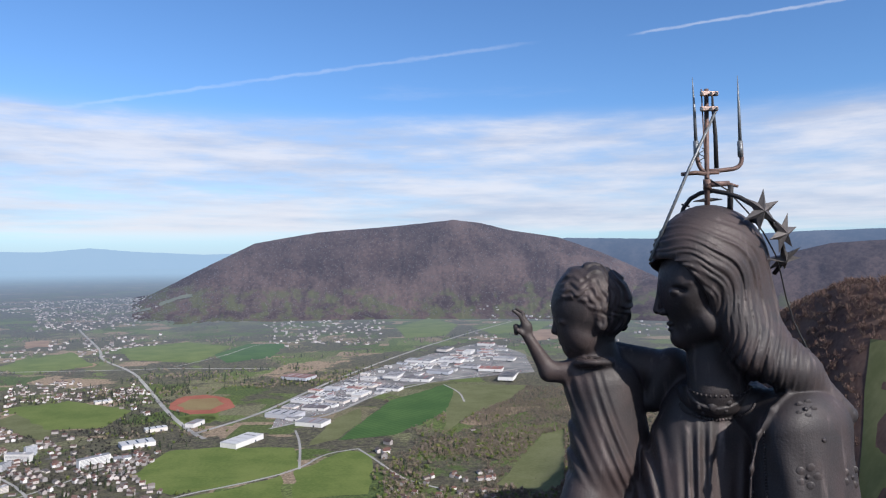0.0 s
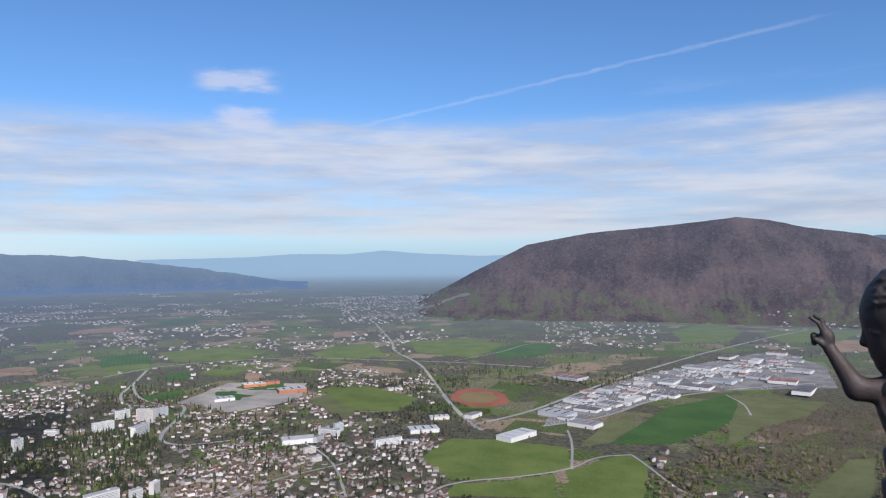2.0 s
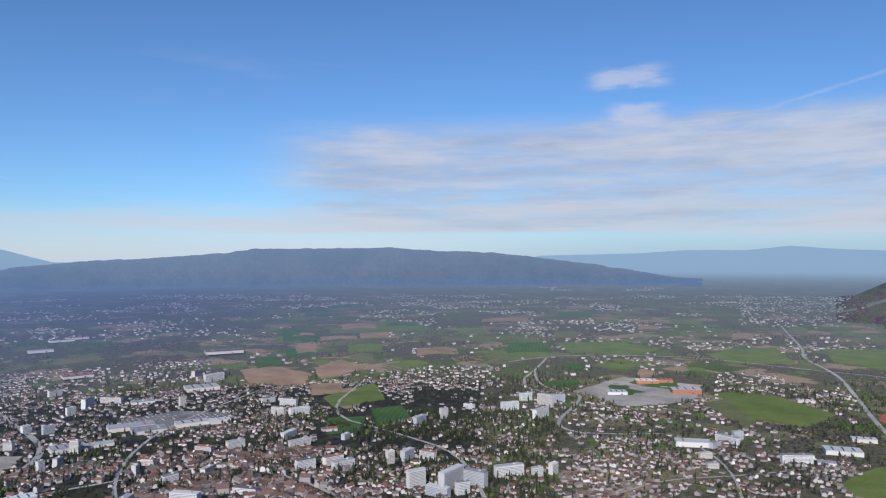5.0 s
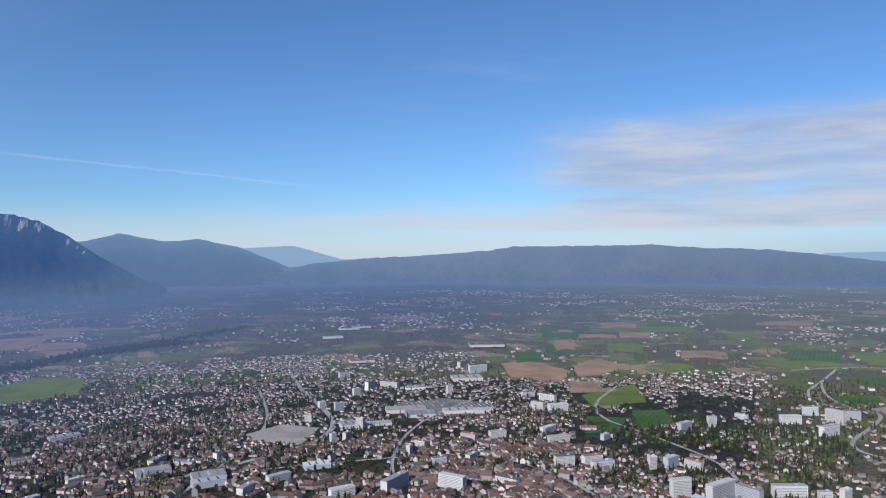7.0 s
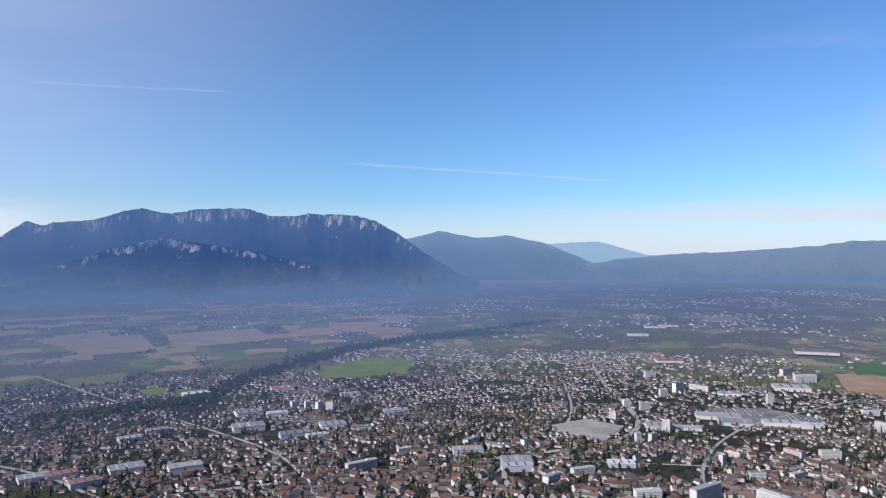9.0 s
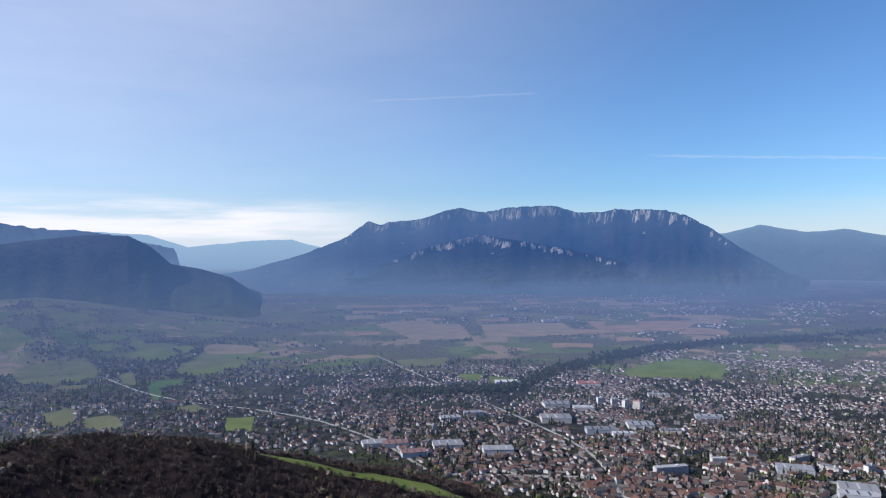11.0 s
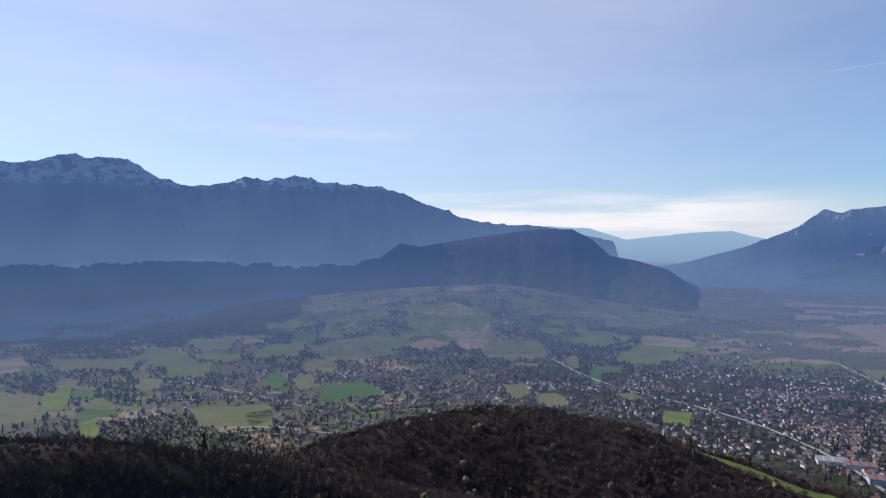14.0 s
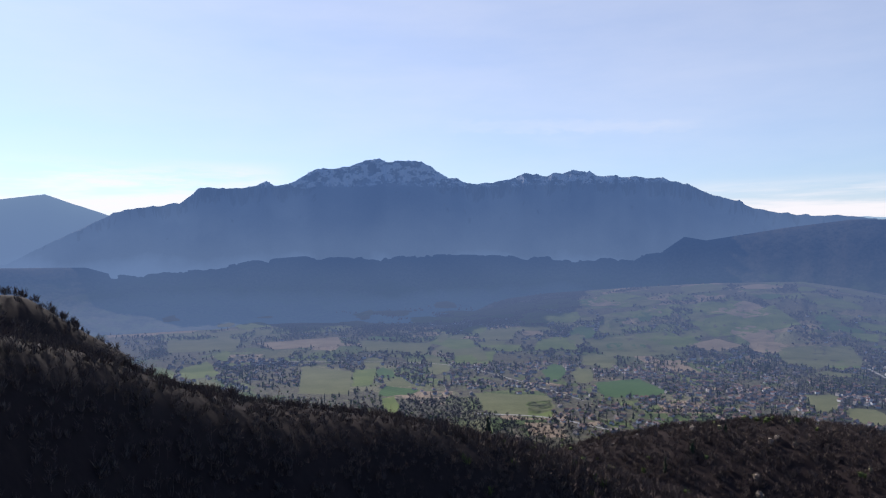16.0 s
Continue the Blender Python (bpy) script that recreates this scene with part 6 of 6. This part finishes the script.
def house_prototype(i):
    """A street house of the old town: two to four storeys under a tiled gable roof."""
    w, d, h = (12.0, 17.0, 23.0, 14.0, 28.0, 19.0, 11.0, 15.0)[i % 8], 9.5 + i % 3, (6.5, 9.0, 10.5, 7.5, 11.5, 9.5, 6.0, 12.0)[i % 8]
    root = new("house")
    tagged(root, ["cream rendered town house with a brown clay-tile roof", "white town house with a red clay-tile gable roof", "pale ochre town house with a dark tiled roof"][i % 3], "house", group="houses of the town")
    size = np.array((w, d, h))

    def flatter(v):
        # the roof rises a quarter of the wall's height
        out = v.copy()
        out[:, 2] = np.where(v[:, 2] > 1.0, 1.0 + (v[:, 2] - 1.0) * 3.4 / h * 2.0, v[:, 2])
        return out * size

    child_of(root, "wall", thing_mesh("wall", flatter(WALL_V), WALL_T, M_WALL))
    child_of(root, "roof", thing_mesh("roof", flatter(ROOF_V), ROOF_T, M_ROOF))
    for x in ((0.2,) if w < 18 else (-0.3, 0.25)):
        child_of(root, "chimney", unit_box("chimney", M_WALL), sized(w * x, d * 0.15, h, 1.0, 0.8, 3.6))
    child_of(root, "door", unit_box("door", M_GLASS), sized(0, -d / 2, 0, 1.3, 0.2, 2.3))
    for z in np.arange(1.2, h - 1.6, 2.9):
        for x in ((-0.28, 0.28) if w < 16 else (-0.33, 0.0, 0.33)):
            for side in (-1, 1):
                if z > 2 or x:
                    child_of(root, "window", unit_box("window", M_GLASS), sized(x * w, side * d / 2, z, 1.6, 0.2, 1.6))
    return root


def build_houses():
    P = HOUSES
    r = np.hypot(P[:, 0], P[:, 1])
    order = np.argsort(r)
    az, _ = polar(P[:, 0], P[:, 1])
    turn = np.round(vnoise(P[:, 0] / 160, P[:, 1] / 160, 8) * 5) / 5 * 3.1 + rng.choice([0, math.pi / 2], len(P)) + rng.normal(0, 0.12, len(P))
    near, rest = order[:280], order[280:]
    protos = [house_prototype(i) for i in range(8)]
    for n, j in enumerate(near):
        src = protos[n % 8]
        m = Matrix.Translation((P[j, 0], P[j, 1], float(height_at(P[j, 0], P[j, 1])))) @ Matrix.Rotation(turn[j], 4, "Z")
        if n < 8:
            src.matrix_basis = m
        else:
            copy_thing(src, m)
    n = len(rest)
    size = np.stack([rng.uniform(8.5, 15, n), rng.uniform(7.5, 10, n), rng.uniform(3.6, 7.0, n)], -1) * P[rest, 2:3]
    core = (r[rest] < 1750) & (az[rest] > 60) & (az[rest] < 112) & (rng.uniform(0, 1, n) < 0.6)
    size[core] *= np.stack([rng.uniform(1.1, 1.9, n), np.full(n, 1.1), rng.uniform(1.1, 1.6, n)], -1)[core]
    z = height_at(P[rest, 0], P[rest, 1])
    spots = np.stack([P[rest, 0], P[rest, 1], z], -1)
    for name, V, T, mat, label in (("house_walls", WALL_V, WALL_T, M_WALL, "white and cream walls of the many small houses"), ("house_roofs", ROOF_V, ROOF_T, M_ROOF, "brown and red tiled roofs of the many small houses")):
        W, F = join_tris(V, T, spots, turn[rest], size)
        ob = new(name, mesh_of(name, bend(W), F, [mat], flat=True))
        tagged(ob, label, "houses", kind="stuff")
    spots, turn, n = spots[::3], turn[rest][::3], len(spots[::3])
    lift = 0.35 * np.maximum(1, (np.hypot(spots[:, 0], spots[:, 1]) / 2200) ** 2)
    yard = np.stack([rng.uniform(10, 26, n), rng.uniform(9, 22, n), lift], -1)
    W, F = join_tris(FLAT_V[4:], np.array([(0, 1, 2), (0, 2, 3)]), spots + np.stack([rng.normal(0, 7, n), rng.normal(0, 7, n), np.zeros(n)], -1), turn, yard)
    tagged(new("yards", mesh_of("yards", bend(W), F, [M_YARD], flat=True)), "paved yards, lanes and small lawns between the houses", "yards", kind="stuff")


build_houses()

# ---- trees ----
M_BARE = island_material("bare_twigs", [(0.0, (0.115, 0.090, 0.076)), (0.4, (0.185, 0.145, 0.122)), (0.7, (0.145, 0.120, 0.095)), (0.93, (0.15, 0.135, 0.075))], 0.95, 0.35)
# twig colour darkened to stand in for the shade inside the crowns
M_SHADY = island_material("self_shaded_twigs", [(0.0, (0.011, 0.011, 0.012)), (0.5, (0.021, 0.019, 0.019)), (0.9, (0.034, 0.033, 0.022))], 0.95, 0.35)
M_BRUSH = island_material("dark_brush", [(0.0, (0.052, 0.037, 0.036)), (0.6, (0.090, 0.065, 0.060)), (0.93, (0.125, 0.096, 0.075))], 0.95, 0.35)
M_RED = island_material("reddish_bare_twigs", [(0.0, (0.085, 0.050, 0.043)), (0.5, (0.135, 0.082, 0.070)), (0.9, (0.12, 0.088, 0.070))], 0.95, 0.35)
M_LEAF = island_material("spring_leaves", [(0.0, (0.065, 0.095, 0.022)), (0.4, (0.095, 0.12, 0.03)), (0.7, (0.055, 0.075, 0.022)), (0.92, (0.14, 0.15, 0.04))], 0.9, 0.35)
M_DARK = island_material("dark_needles", [(0.0, (0.016, 0.026, 0.014)), (0.5, (0.026, 0.036, 0.018)), (0.9, (0.04, 0.042, 0.022))], 0.9, 0.35)


def ico():
    bm = bmesh.new()
    bmesh.ops.create_icosphere(bm, subdivisions=1, radius=1)
    bm.verts.index_update()
    out = np.array([v.co[:] for v in bm.verts]), np.array([[v.index for v in f.verts] for f in bm.faces])
    bm.free()
    return out


ICO = ico()


def crown_forms(kind_of):
    """Some uneven crowns, about 1 high and wide: dark core clumps under a coat of loose leaf tufts."""
    forms = []
    for s in range(6):
        g = np.random.default_rng(100 + s)
        V, T, n = [], [], 0
        for q in range(2):
            v = ICO[0] * (1 + g.uniform(-0.34, 0.34, (len(ICO[0]), 1)))
            if kind_of == "cone":
                top = (v[:, 2:3] + 1) / 2
                v = v * np.concatenate([np.full_like(top, 0.26), np.full_like(top, 0.26), np.full_like(top, 0.36)], 1) * np.concatenate([1.15 - 0.9 * top] * 2 + [np.ones_like(top)], 1)
                v = v + (0, 0, 0.35 + 0.38 * q)
                mid, size = np.array((0, 0, 0.35 + 0.38 * q)), np.array((0.26, 0.26, 0.36))
            else:
                mid, size = np.array((*g.uniform(-0.22, 0.22, 2), g.uniform(0.40, 0.70))), g.uniform(0.24, 0.38, 3)
                v = v * size * 0.9 + mid
            V.append(v)
            T.append(ICO[1] + n)
            n += len(v)
            k = 18
            d = g.normal(0, 1, (k, 3))
            d = d / np.linalg.norm(d, axis=1)[:, None] * size * g.uniform(0.85, 1.2, (k, 1))
            if kind_of == "cone":
                d[:, :2] *= (1.0 - 0.75 * (d[:, 2:3] / size[2] + 1) / 2)
            tuft = (mid + d)[:, None, :] + g.normal(0, 0.085, (k, 3, 3))
            V.append(tuft.reshape(-1, 3))
            T.append(np.arange(k * 3).reshape(-1, 3) + n)
            n += k * 3
        forms.append((np.concatenate(V), np.concatenate(T)))
    return forms


ROUND, CONE = crown_forms("round"), crown_forms("cone")


def fuzz_forms():
    """Leafless crowns: upright twigs spread through an uneven dome."""
    forms = []
    for s in range(6):
        g = np.random.default_rng(300 + s)
        n = 32
        a, q = g.uniform(0, 6.28, n), np.sqrt(g.uniform(0, 1, n)) * 0.42
        foot = np.stack([np.cos(a) * q * 0.6, np.sin(a) * q * 0.6, g.uniform(0.1, 0.55, n)], -1)
        tip = np.stack([np.cos(a) * q * 1.15, np.sin(a) * q * 1.15, foot[:, 2] + g.uniform(0.25, 0.5, n) * (1.1 - q)], -1)
        side = np.cross(tip - foot, g.normal(0, 1, (n, 3)))
        side = side / np.linalg.norm(side, axis=1)[:, None] * g.uniform(0.018, 0.045, (n, 1))
        V = np.stack([foot - side, foot + side, tip], 1).reshape(-1, 3)
        forms.append((V, np.arange(n * 3).reshape(-1, 3)))
    return forms


FUZZ = fuzz_forms()


def grove(name, label, x, y, mat, forms, lo, hi):
    """Many crowns as one mesh."""
    n = len(x)
    if not n:
        return
    z = height_at(x, y)
    Vs, Ts, base = [], [], 0
    who = rng.integers(0, len(forms), n)
    for q, (v, t) in enumerate(forms):
        m = who == q
        k = int(m.sum())
        h = rng.uniform(lo, hi, k)
        wide = h * rng.uniform(0.75, 1.15, k) * (0.62 if forms is CONE else 1.0)
        P, F = join_tris(v, t, np.stack([x[m], y[m], z[m] - 0.06 * h], -1), rng.uniform(0, 6.3, k), np.stack([wide, wide, h], -1))
        Vs.append(P)
        Ts.append(F + base)
        base += len(P)
    ob = new(name, mesh_of(name, bend(np.concatenate(Vs)), np.concatenate(Ts), [mat], flat=True))
    tagged(ob, label, "trees", kind="stuff")


def fill(a0, a1, r0, r1, n, patchy=0.0, scale=120.0):
    m = int(n * (2.2 if patchy else 1))
    p = plan(rng.uniform(a0, a1, m), np.sqrt(rng.uniform(r0 ** 2, r1 ** 2, m)))
    if patchy:
        keep = vnoise(p[:, 0] / scale, p[:, 1] / scale, 11) + rng.uniform(0, 1 - patchy, m)
        p = p[np.argsort(-keep)[:n]]
    return p


def along(line, n, width):
    q = rng.uniform(0, len(line) - 1.001, n)
    i = q.astype(int)
    return line[i] + (line[i + 1] - line[i]) * (q - i)[:, None] + rng.normal(0, width, (n, 2))


def free(p, margin=6):
    return p[~blocked(p[:, 0], p[:, 1], margin)]


def build_woods():
    bare, red, leaf, dark = [], [], [], []

    def share(p, b, l, d, rd=0.0):
        u = rng.uniform(0, 1, len(p))
        bare.append(p[u < b])
        leaf.append(p[(u >= b) & (u < b + l)])
        dark.append(p[(u >= b + l) & (u < b + l + d)])
        red.append(p[u >= b + l + d])

    share(free(fill(-11, 6, 960, 2050, 900, 0.5)), 0.40, 0.54, 0.06)
    for place, name, label, mat in ((fill(-38, -9, 450, 1600, 14000), "red_hill_wood", "reddish-brown bare woods on the hillside", M_RED), (fill(104, 182, 480, 1080, 15000), "hump_wood", "dark bare woods on the low hill", M_BRUSH),
                                    (fill(198, 246, 430, 820, 2200), "spur_wood", "dark bare woods on the spur", M_BRUSH), (np.concatenate([fill(-12, 5, 960, 2250, 5500, 0.4), fill(-22, -3, 900, 2500, 9000)]), "flank_wood", "bare brown woods at the hill's foot", M_BARE)):
        p = free(place)
        grove(name, label, p[:, 0], p[:, 1], mat, FUZZ, 7, 12)
    for place, name, label, mat, lo, hi in ((fill(-18, 29, 5300, 7550, 6500), "hill_wood", "bare brown woods over the broad hill", M_BRUSH, 9, 16), 
                                            (fill(18, 138, 3000, 7000, 5200, 0.7, 300.0), "plain_copses", "dark copses and hedges across the far plain", M_BRUSH, 9, 17)):
        p = free(place)
        grove(name, label, p[:, 0], p[:, 1], mat, FUZZ, lo, hi)
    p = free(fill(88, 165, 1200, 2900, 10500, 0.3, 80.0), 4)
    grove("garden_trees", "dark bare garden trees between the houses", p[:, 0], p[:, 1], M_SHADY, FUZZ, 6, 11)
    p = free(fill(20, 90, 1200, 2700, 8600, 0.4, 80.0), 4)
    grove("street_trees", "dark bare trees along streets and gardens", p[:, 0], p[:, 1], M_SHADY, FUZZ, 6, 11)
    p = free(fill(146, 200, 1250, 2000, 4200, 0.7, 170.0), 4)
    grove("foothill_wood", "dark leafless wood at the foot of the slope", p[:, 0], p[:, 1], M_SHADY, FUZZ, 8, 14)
    for k, lo, hi in ((46, 2700, 3600), (50, 3500, 4650)):
        c = plan(rng.uniform(139, 188, k), rng.uniform(lo, hi, k))
        d = rng.uniform(0, math.pi, k)
        who = rng.integers(0, k, k * 46)
        t, q = rng.normal(0, 120, len(who)), rng.normal(0, 26, len(who))
        p = free(c[who] + np.stack([np.cos(d[who]) * t - np.sin(d[who]) * q, np.sin(d[who]) * t + np.cos(d[who]) * q], -1))
        grove("meadow_hedges", "hedges and copses between the hill meadows", p[:, 0], p[:, 1], M_BRUSH, ROUND, 9, 17)
    share(free(fill(150, 200, 1500, 2700, 1500, 0.8, 110.0), 4), 0.25, 0.35, 0.40)
    share(free(fill(44, 68, 1200, 2100, 1900, 0.6, 90.0), 4), 0.08, 0.14, 0.78)
    share(free(fill(68, 130, 1200, 2300, 2200, 0.7, 70.0), 4), 0.08, 0.12, 0.80)
    share(free(fill(92, 108, 1330, 2000, 520, 0.6, 60.0), 4), 0.3, 0.1, 0.6)
    share(free(fill(104, 182, 520, 1080, 260)), 0.4, 0.5, 0.1)
    p = fill(158, 182, 360, 560, 46)
    grove("budding_trees", "yellow-green budding trees on the dark slope", p[:, 0], p[:, 1], M_LEAF, FUZZ, 6, 9)
    share(free(fill(4, 23, 2500, 2980, 620, 0.6)), 0.3, 0.4, 0.3)
    river = plan([128.1, 122.9, 117.8, 114.7, 112.1, 107.3, 103, 98.3, 93.7], [2229, 2244, 2320, 2656, 2883, 3230, 3560, 3800, 3993])
    for line, n, wide in ((river, 1700, 30), (plan([111.3, 106.9, 101.7, 95.9, 90.1], [3000, 3331, 3703, 4084, 4721]), 900, 34)):
        p = along(line, n, wide)
        grove("river_wood", "dense dark wood along the river gorge", p[:, 0], p[:, 1], M_DARK, ROUND, 10, 17)
    # gardens and parks of the town
    share(free(fill(20, 160, 1150, 2900, 5600, 0.5, 70.0), 4), 0.15, 0.25, 0.60)
    share(free(fill(85, 98, 1500, 1900, 220, 0.8, 60.0), 4), 0.2, 0.25, 0.55)
    # copses and hedges of the open land
    for a0, a1, r0, r1, k in ((18, 75, 1900, 4800, 70), (75, 140, 2600, 5200, 55), (140, 206, 1750, 3700, 230), (-12, 20, 3000, 4300, 26)):
        c = plan(rng.uniform(a0, a1, k), np.sqrt(rng.uniform(r0 ** 2, r1 ** 2, k)))
        d = rng.uniform(0, math.pi, k)
        who = rng.integers(0, k, k * 34)
        t, s = rng.normal(0, 85, len(who)), rng.normal(0, 22, len(who))
        p = c[who] + np.stack([np.cos(d[who]) * t - np.sin(d[who]) * s, np.sin(d[who]) * t + np.cos(d[who]) * s], -1)
        share(free(p), 0.62, 0.24, 0.14)
    for line in LINES[:6]:
        share(free(along(line, 60, 20), 10), 0.4, 0.4, 0.2)
    for pts, name, label, mat, forms, lo, hi in ((bare, "bare_trees", "bare brown spring trees in woods and gardens", M_BARE, ROUND, 7, 13), (red, "reddish_trees", "reddish-brown bare woods on the hillside", M_RED, ROUND, 8, 14),
                                                 (leaf, "leafy_trees", "fresh green trees and hedges of the valley", M_LEAF, ROUND, 6, 12), (dark, "conifers", "dark conifers and evergreen hedges", M_DARK, CONE, 9, 19)):
        p = np.concatenate(pts)
        grove(name, label, p[:, 0], p[:, 1], mat, forms, lo, hi)


build_woods()


def build_cars():
    """Parked cars, too small to pick apart."""
    pts = []
    for poly in (park, *[plan([k[0] for k in f[1]], [k[1] for k in f[1]]) for f in FIELDS if f[0] == "lot"]):
        lo, hi = poly.min(0), poly.max(0)
        gx, gy = np.meshgrid(np.arange(lo[0], hi[0], 5.0), np.arange(lo[1], hi[1], 14.0))
        q = np.stack([gx.ravel(), gy.ravel()], -1)
        q = q[in_poly(q[:, 0], q[:, 1], poly) & (vnoise(q[:, 0] / 60, q[:, 1] / 60, 21) > 0.55) & (rng.uniform(0, 1, len(q)) < 0.6)]
        pts.append(q)
    q = np.concatenate(pts)
    n = len(q)
    V = np.concatenate([FLAT_V * (1.8, 4.2, 0.8) + (0, 0, 0.3), FLAT_V * (1.6, 2.2, 0.6) + (0, -0.2, 1.1)])
    T = np.concatenate([FLAT_T, FLAT_T + 8])
    P, F = join_tris(V, T, np.stack([q[:, 0], q[:, 1], height_at(q[:, 0], q[:, 1]) + 0.6], -1), rng.normal(0, 0.05, n), np.ones((n, 3)))
    M_CAR = island_material("car_paint", [(0.0, (0.6, 0.6, 0.6)), (0.3, (0.12, 0.12, 0.13)), (0.5, (0.35, 0.36, 0.38)), (0.7, (0.05, 0.06, 0.12)), (0.85, (0.3, 0.04, 0.03)), (0.93, (0.7, 0.7, 0.7))], 0.35)
    tagged(new("parked_cars", mesh_of("parked_cars", bend(P), F, [M_CAR], flat=True)), "rows of small parked cars on the asphalt lots", "cars", kind="stuff")


build_cars()


def bare_tree_form(seed, limbs=7, twigs=30):
    """Trunk, limbs and twigs of a leafless tree, one high; triangles."""
    g = np.random.default_rng(seed)
    V, T = [], []

    def prism(a, b, ra, rb, sides=3):
        a, b = np.array(a, float), np.array(b, float)
        d = (b - a) / np.linalg.norm(b - a)
        s = np.cross(d, (0.3, 0.9, 0.2))
        s /= np.linalg.norm(s)
        u = np.cross(d, s)
        n = sum(len(v) for v in V)
        ang = 2 * np.pi * np.arange(sides) / sides
        ring = np.cos(ang)[:, None] * s + np.sin(ang)[:, None] * u
        V.append(np.concatenate([a + ring * ra, b + ring * rb]))
        for i in range(sides):
            j = (i + 1) % sides
            T.extend([(n + i, n + j, n + sides + j), (n + i, n + sides + j, n + sides + i)])

    def blade(a, b, w):
        a, b = np.array(a, float), np.array(b, float)
        s = np.cross(b - a, g.normal(0, 1, 3))
        s = s / np.linalg.norm(s) * w
        n = sum(len(v) for v in V)
        V.append(np.stack([a - s, a + s, b]))
        T.append((n, n + 1, n + 2))

    mid, top = (g.normal(0, 0.02), g.normal(0, 0.02), 0.45), (g.normal(0, 0.05), g.normal(0, 0.05), 0.9)
    prism((0, 0, -0.06), mid, 0.014, 0.010, 4)
    prism(mid, top, 0.010, 0.003, 3)
    tips = [(mid, top)]
    for q in range(limbs):
        z = g.uniform(0.25, 0.8)
        t = (z - 0.45) / 0.45
        a = np.array(mid) * (1 - t) + np.array(top) * t if t > 0 else np.array(mid) * (z / 0.45)
        turn, out = g.uniform(0, 6.28), g.uniform(0.14, 0.34) * (1.15 - 0.6 * z)
        b = a + (math.cos(turn) * out, math.sin(turn) * out, g.uniform(0.12, 0.28))
        prism(a, b, 0.009, 0.003, 3)
        tips.append((a, b))
    for q in range(twigs):
        a, b = tips[g.integers(0, len(tips))]
        p = np.array(a) + (np.array(b) - np.array(a)) * g.uniform(0.3, 1.0)
        blade(p, p + g.normal(0, 1, 3) * (0.09, 0.09, 0.05) + (0, 0, 0.11), 0.009)
    return np.concatenate(V), np.array(T)


def build_near_wood():
    forms = [bare_tree_form(s) for s in range(5)]
    p = np.concatenate([fill(139, 240, 60, 640, 2000), fill(185, 235, 60, 420, 700)])
    p = p[height_at(p[:, 0], p[:, 1]) + 16 < EYE - 6]
    r = np.hypot(p[:, 0], p[:, 1])
    p = p[np.argsort(r)]
    z = height_at(p[:, 0], p[:, 1])
    # trees that stand apart along the slope
    meshes = []
    for v, t in forms:
        meshes.append((mesh_of("trunk", v, t, [M_BARE], flat=True)))
    for j in range(60):
        ob = new("bare_tree", meshes[j % 5])
        h = float(rng.uniform(7, 11))
        ob.matrix_basis = Matrix.Translation((*p[j * 4], z[j * 4] - 0.2)) @ Matrix.Rotation(j * 2.1, 4, "Z") @ Matrix.Scale(h, 4)
        tagged(ob, "leafless dark tree on the wooded slope", "tree", group="bare trees on the slope")
    Vs, Ts, base = [], [], 0
    for q, (v, t) in enumerate(forms):
        m = np.arange(len(p)) % 5 == q
        k = int(m.sum())
        h = rng.uniform(6, 10.5, k)
        P, F = join_tris(v, t, np.stack([p[m][:, 0], p[m][:, 1], z[m] - 0.2], -1), rng.uniform(0, 6.3, k), np.stack([h, h, h], -1))
        Vs.append(P)
        Ts.append(F + base)
        base += len(P)
    p2 = fill(139, 250, 45, 640, 15000)
    p2 = p2[height_at(p2[:, 0], p2[:, 1]) + 12 < EYE - 6]
    grove("slope_brush", "dense dark twigs of the leafless wood", p2[:, 0], p2[:, 1], M_BRUSH, FUZZ, 4, 7.5)
    ob = new("bare_wood", mesh_of("bare_wood", np.concatenate(Vs), np.concatenate(Ts), [M_BRUSH], flat=True))
    tagged(ob, "dense leafless wood on the dark slope", "trees", kind="stuff")


build_near_wood()
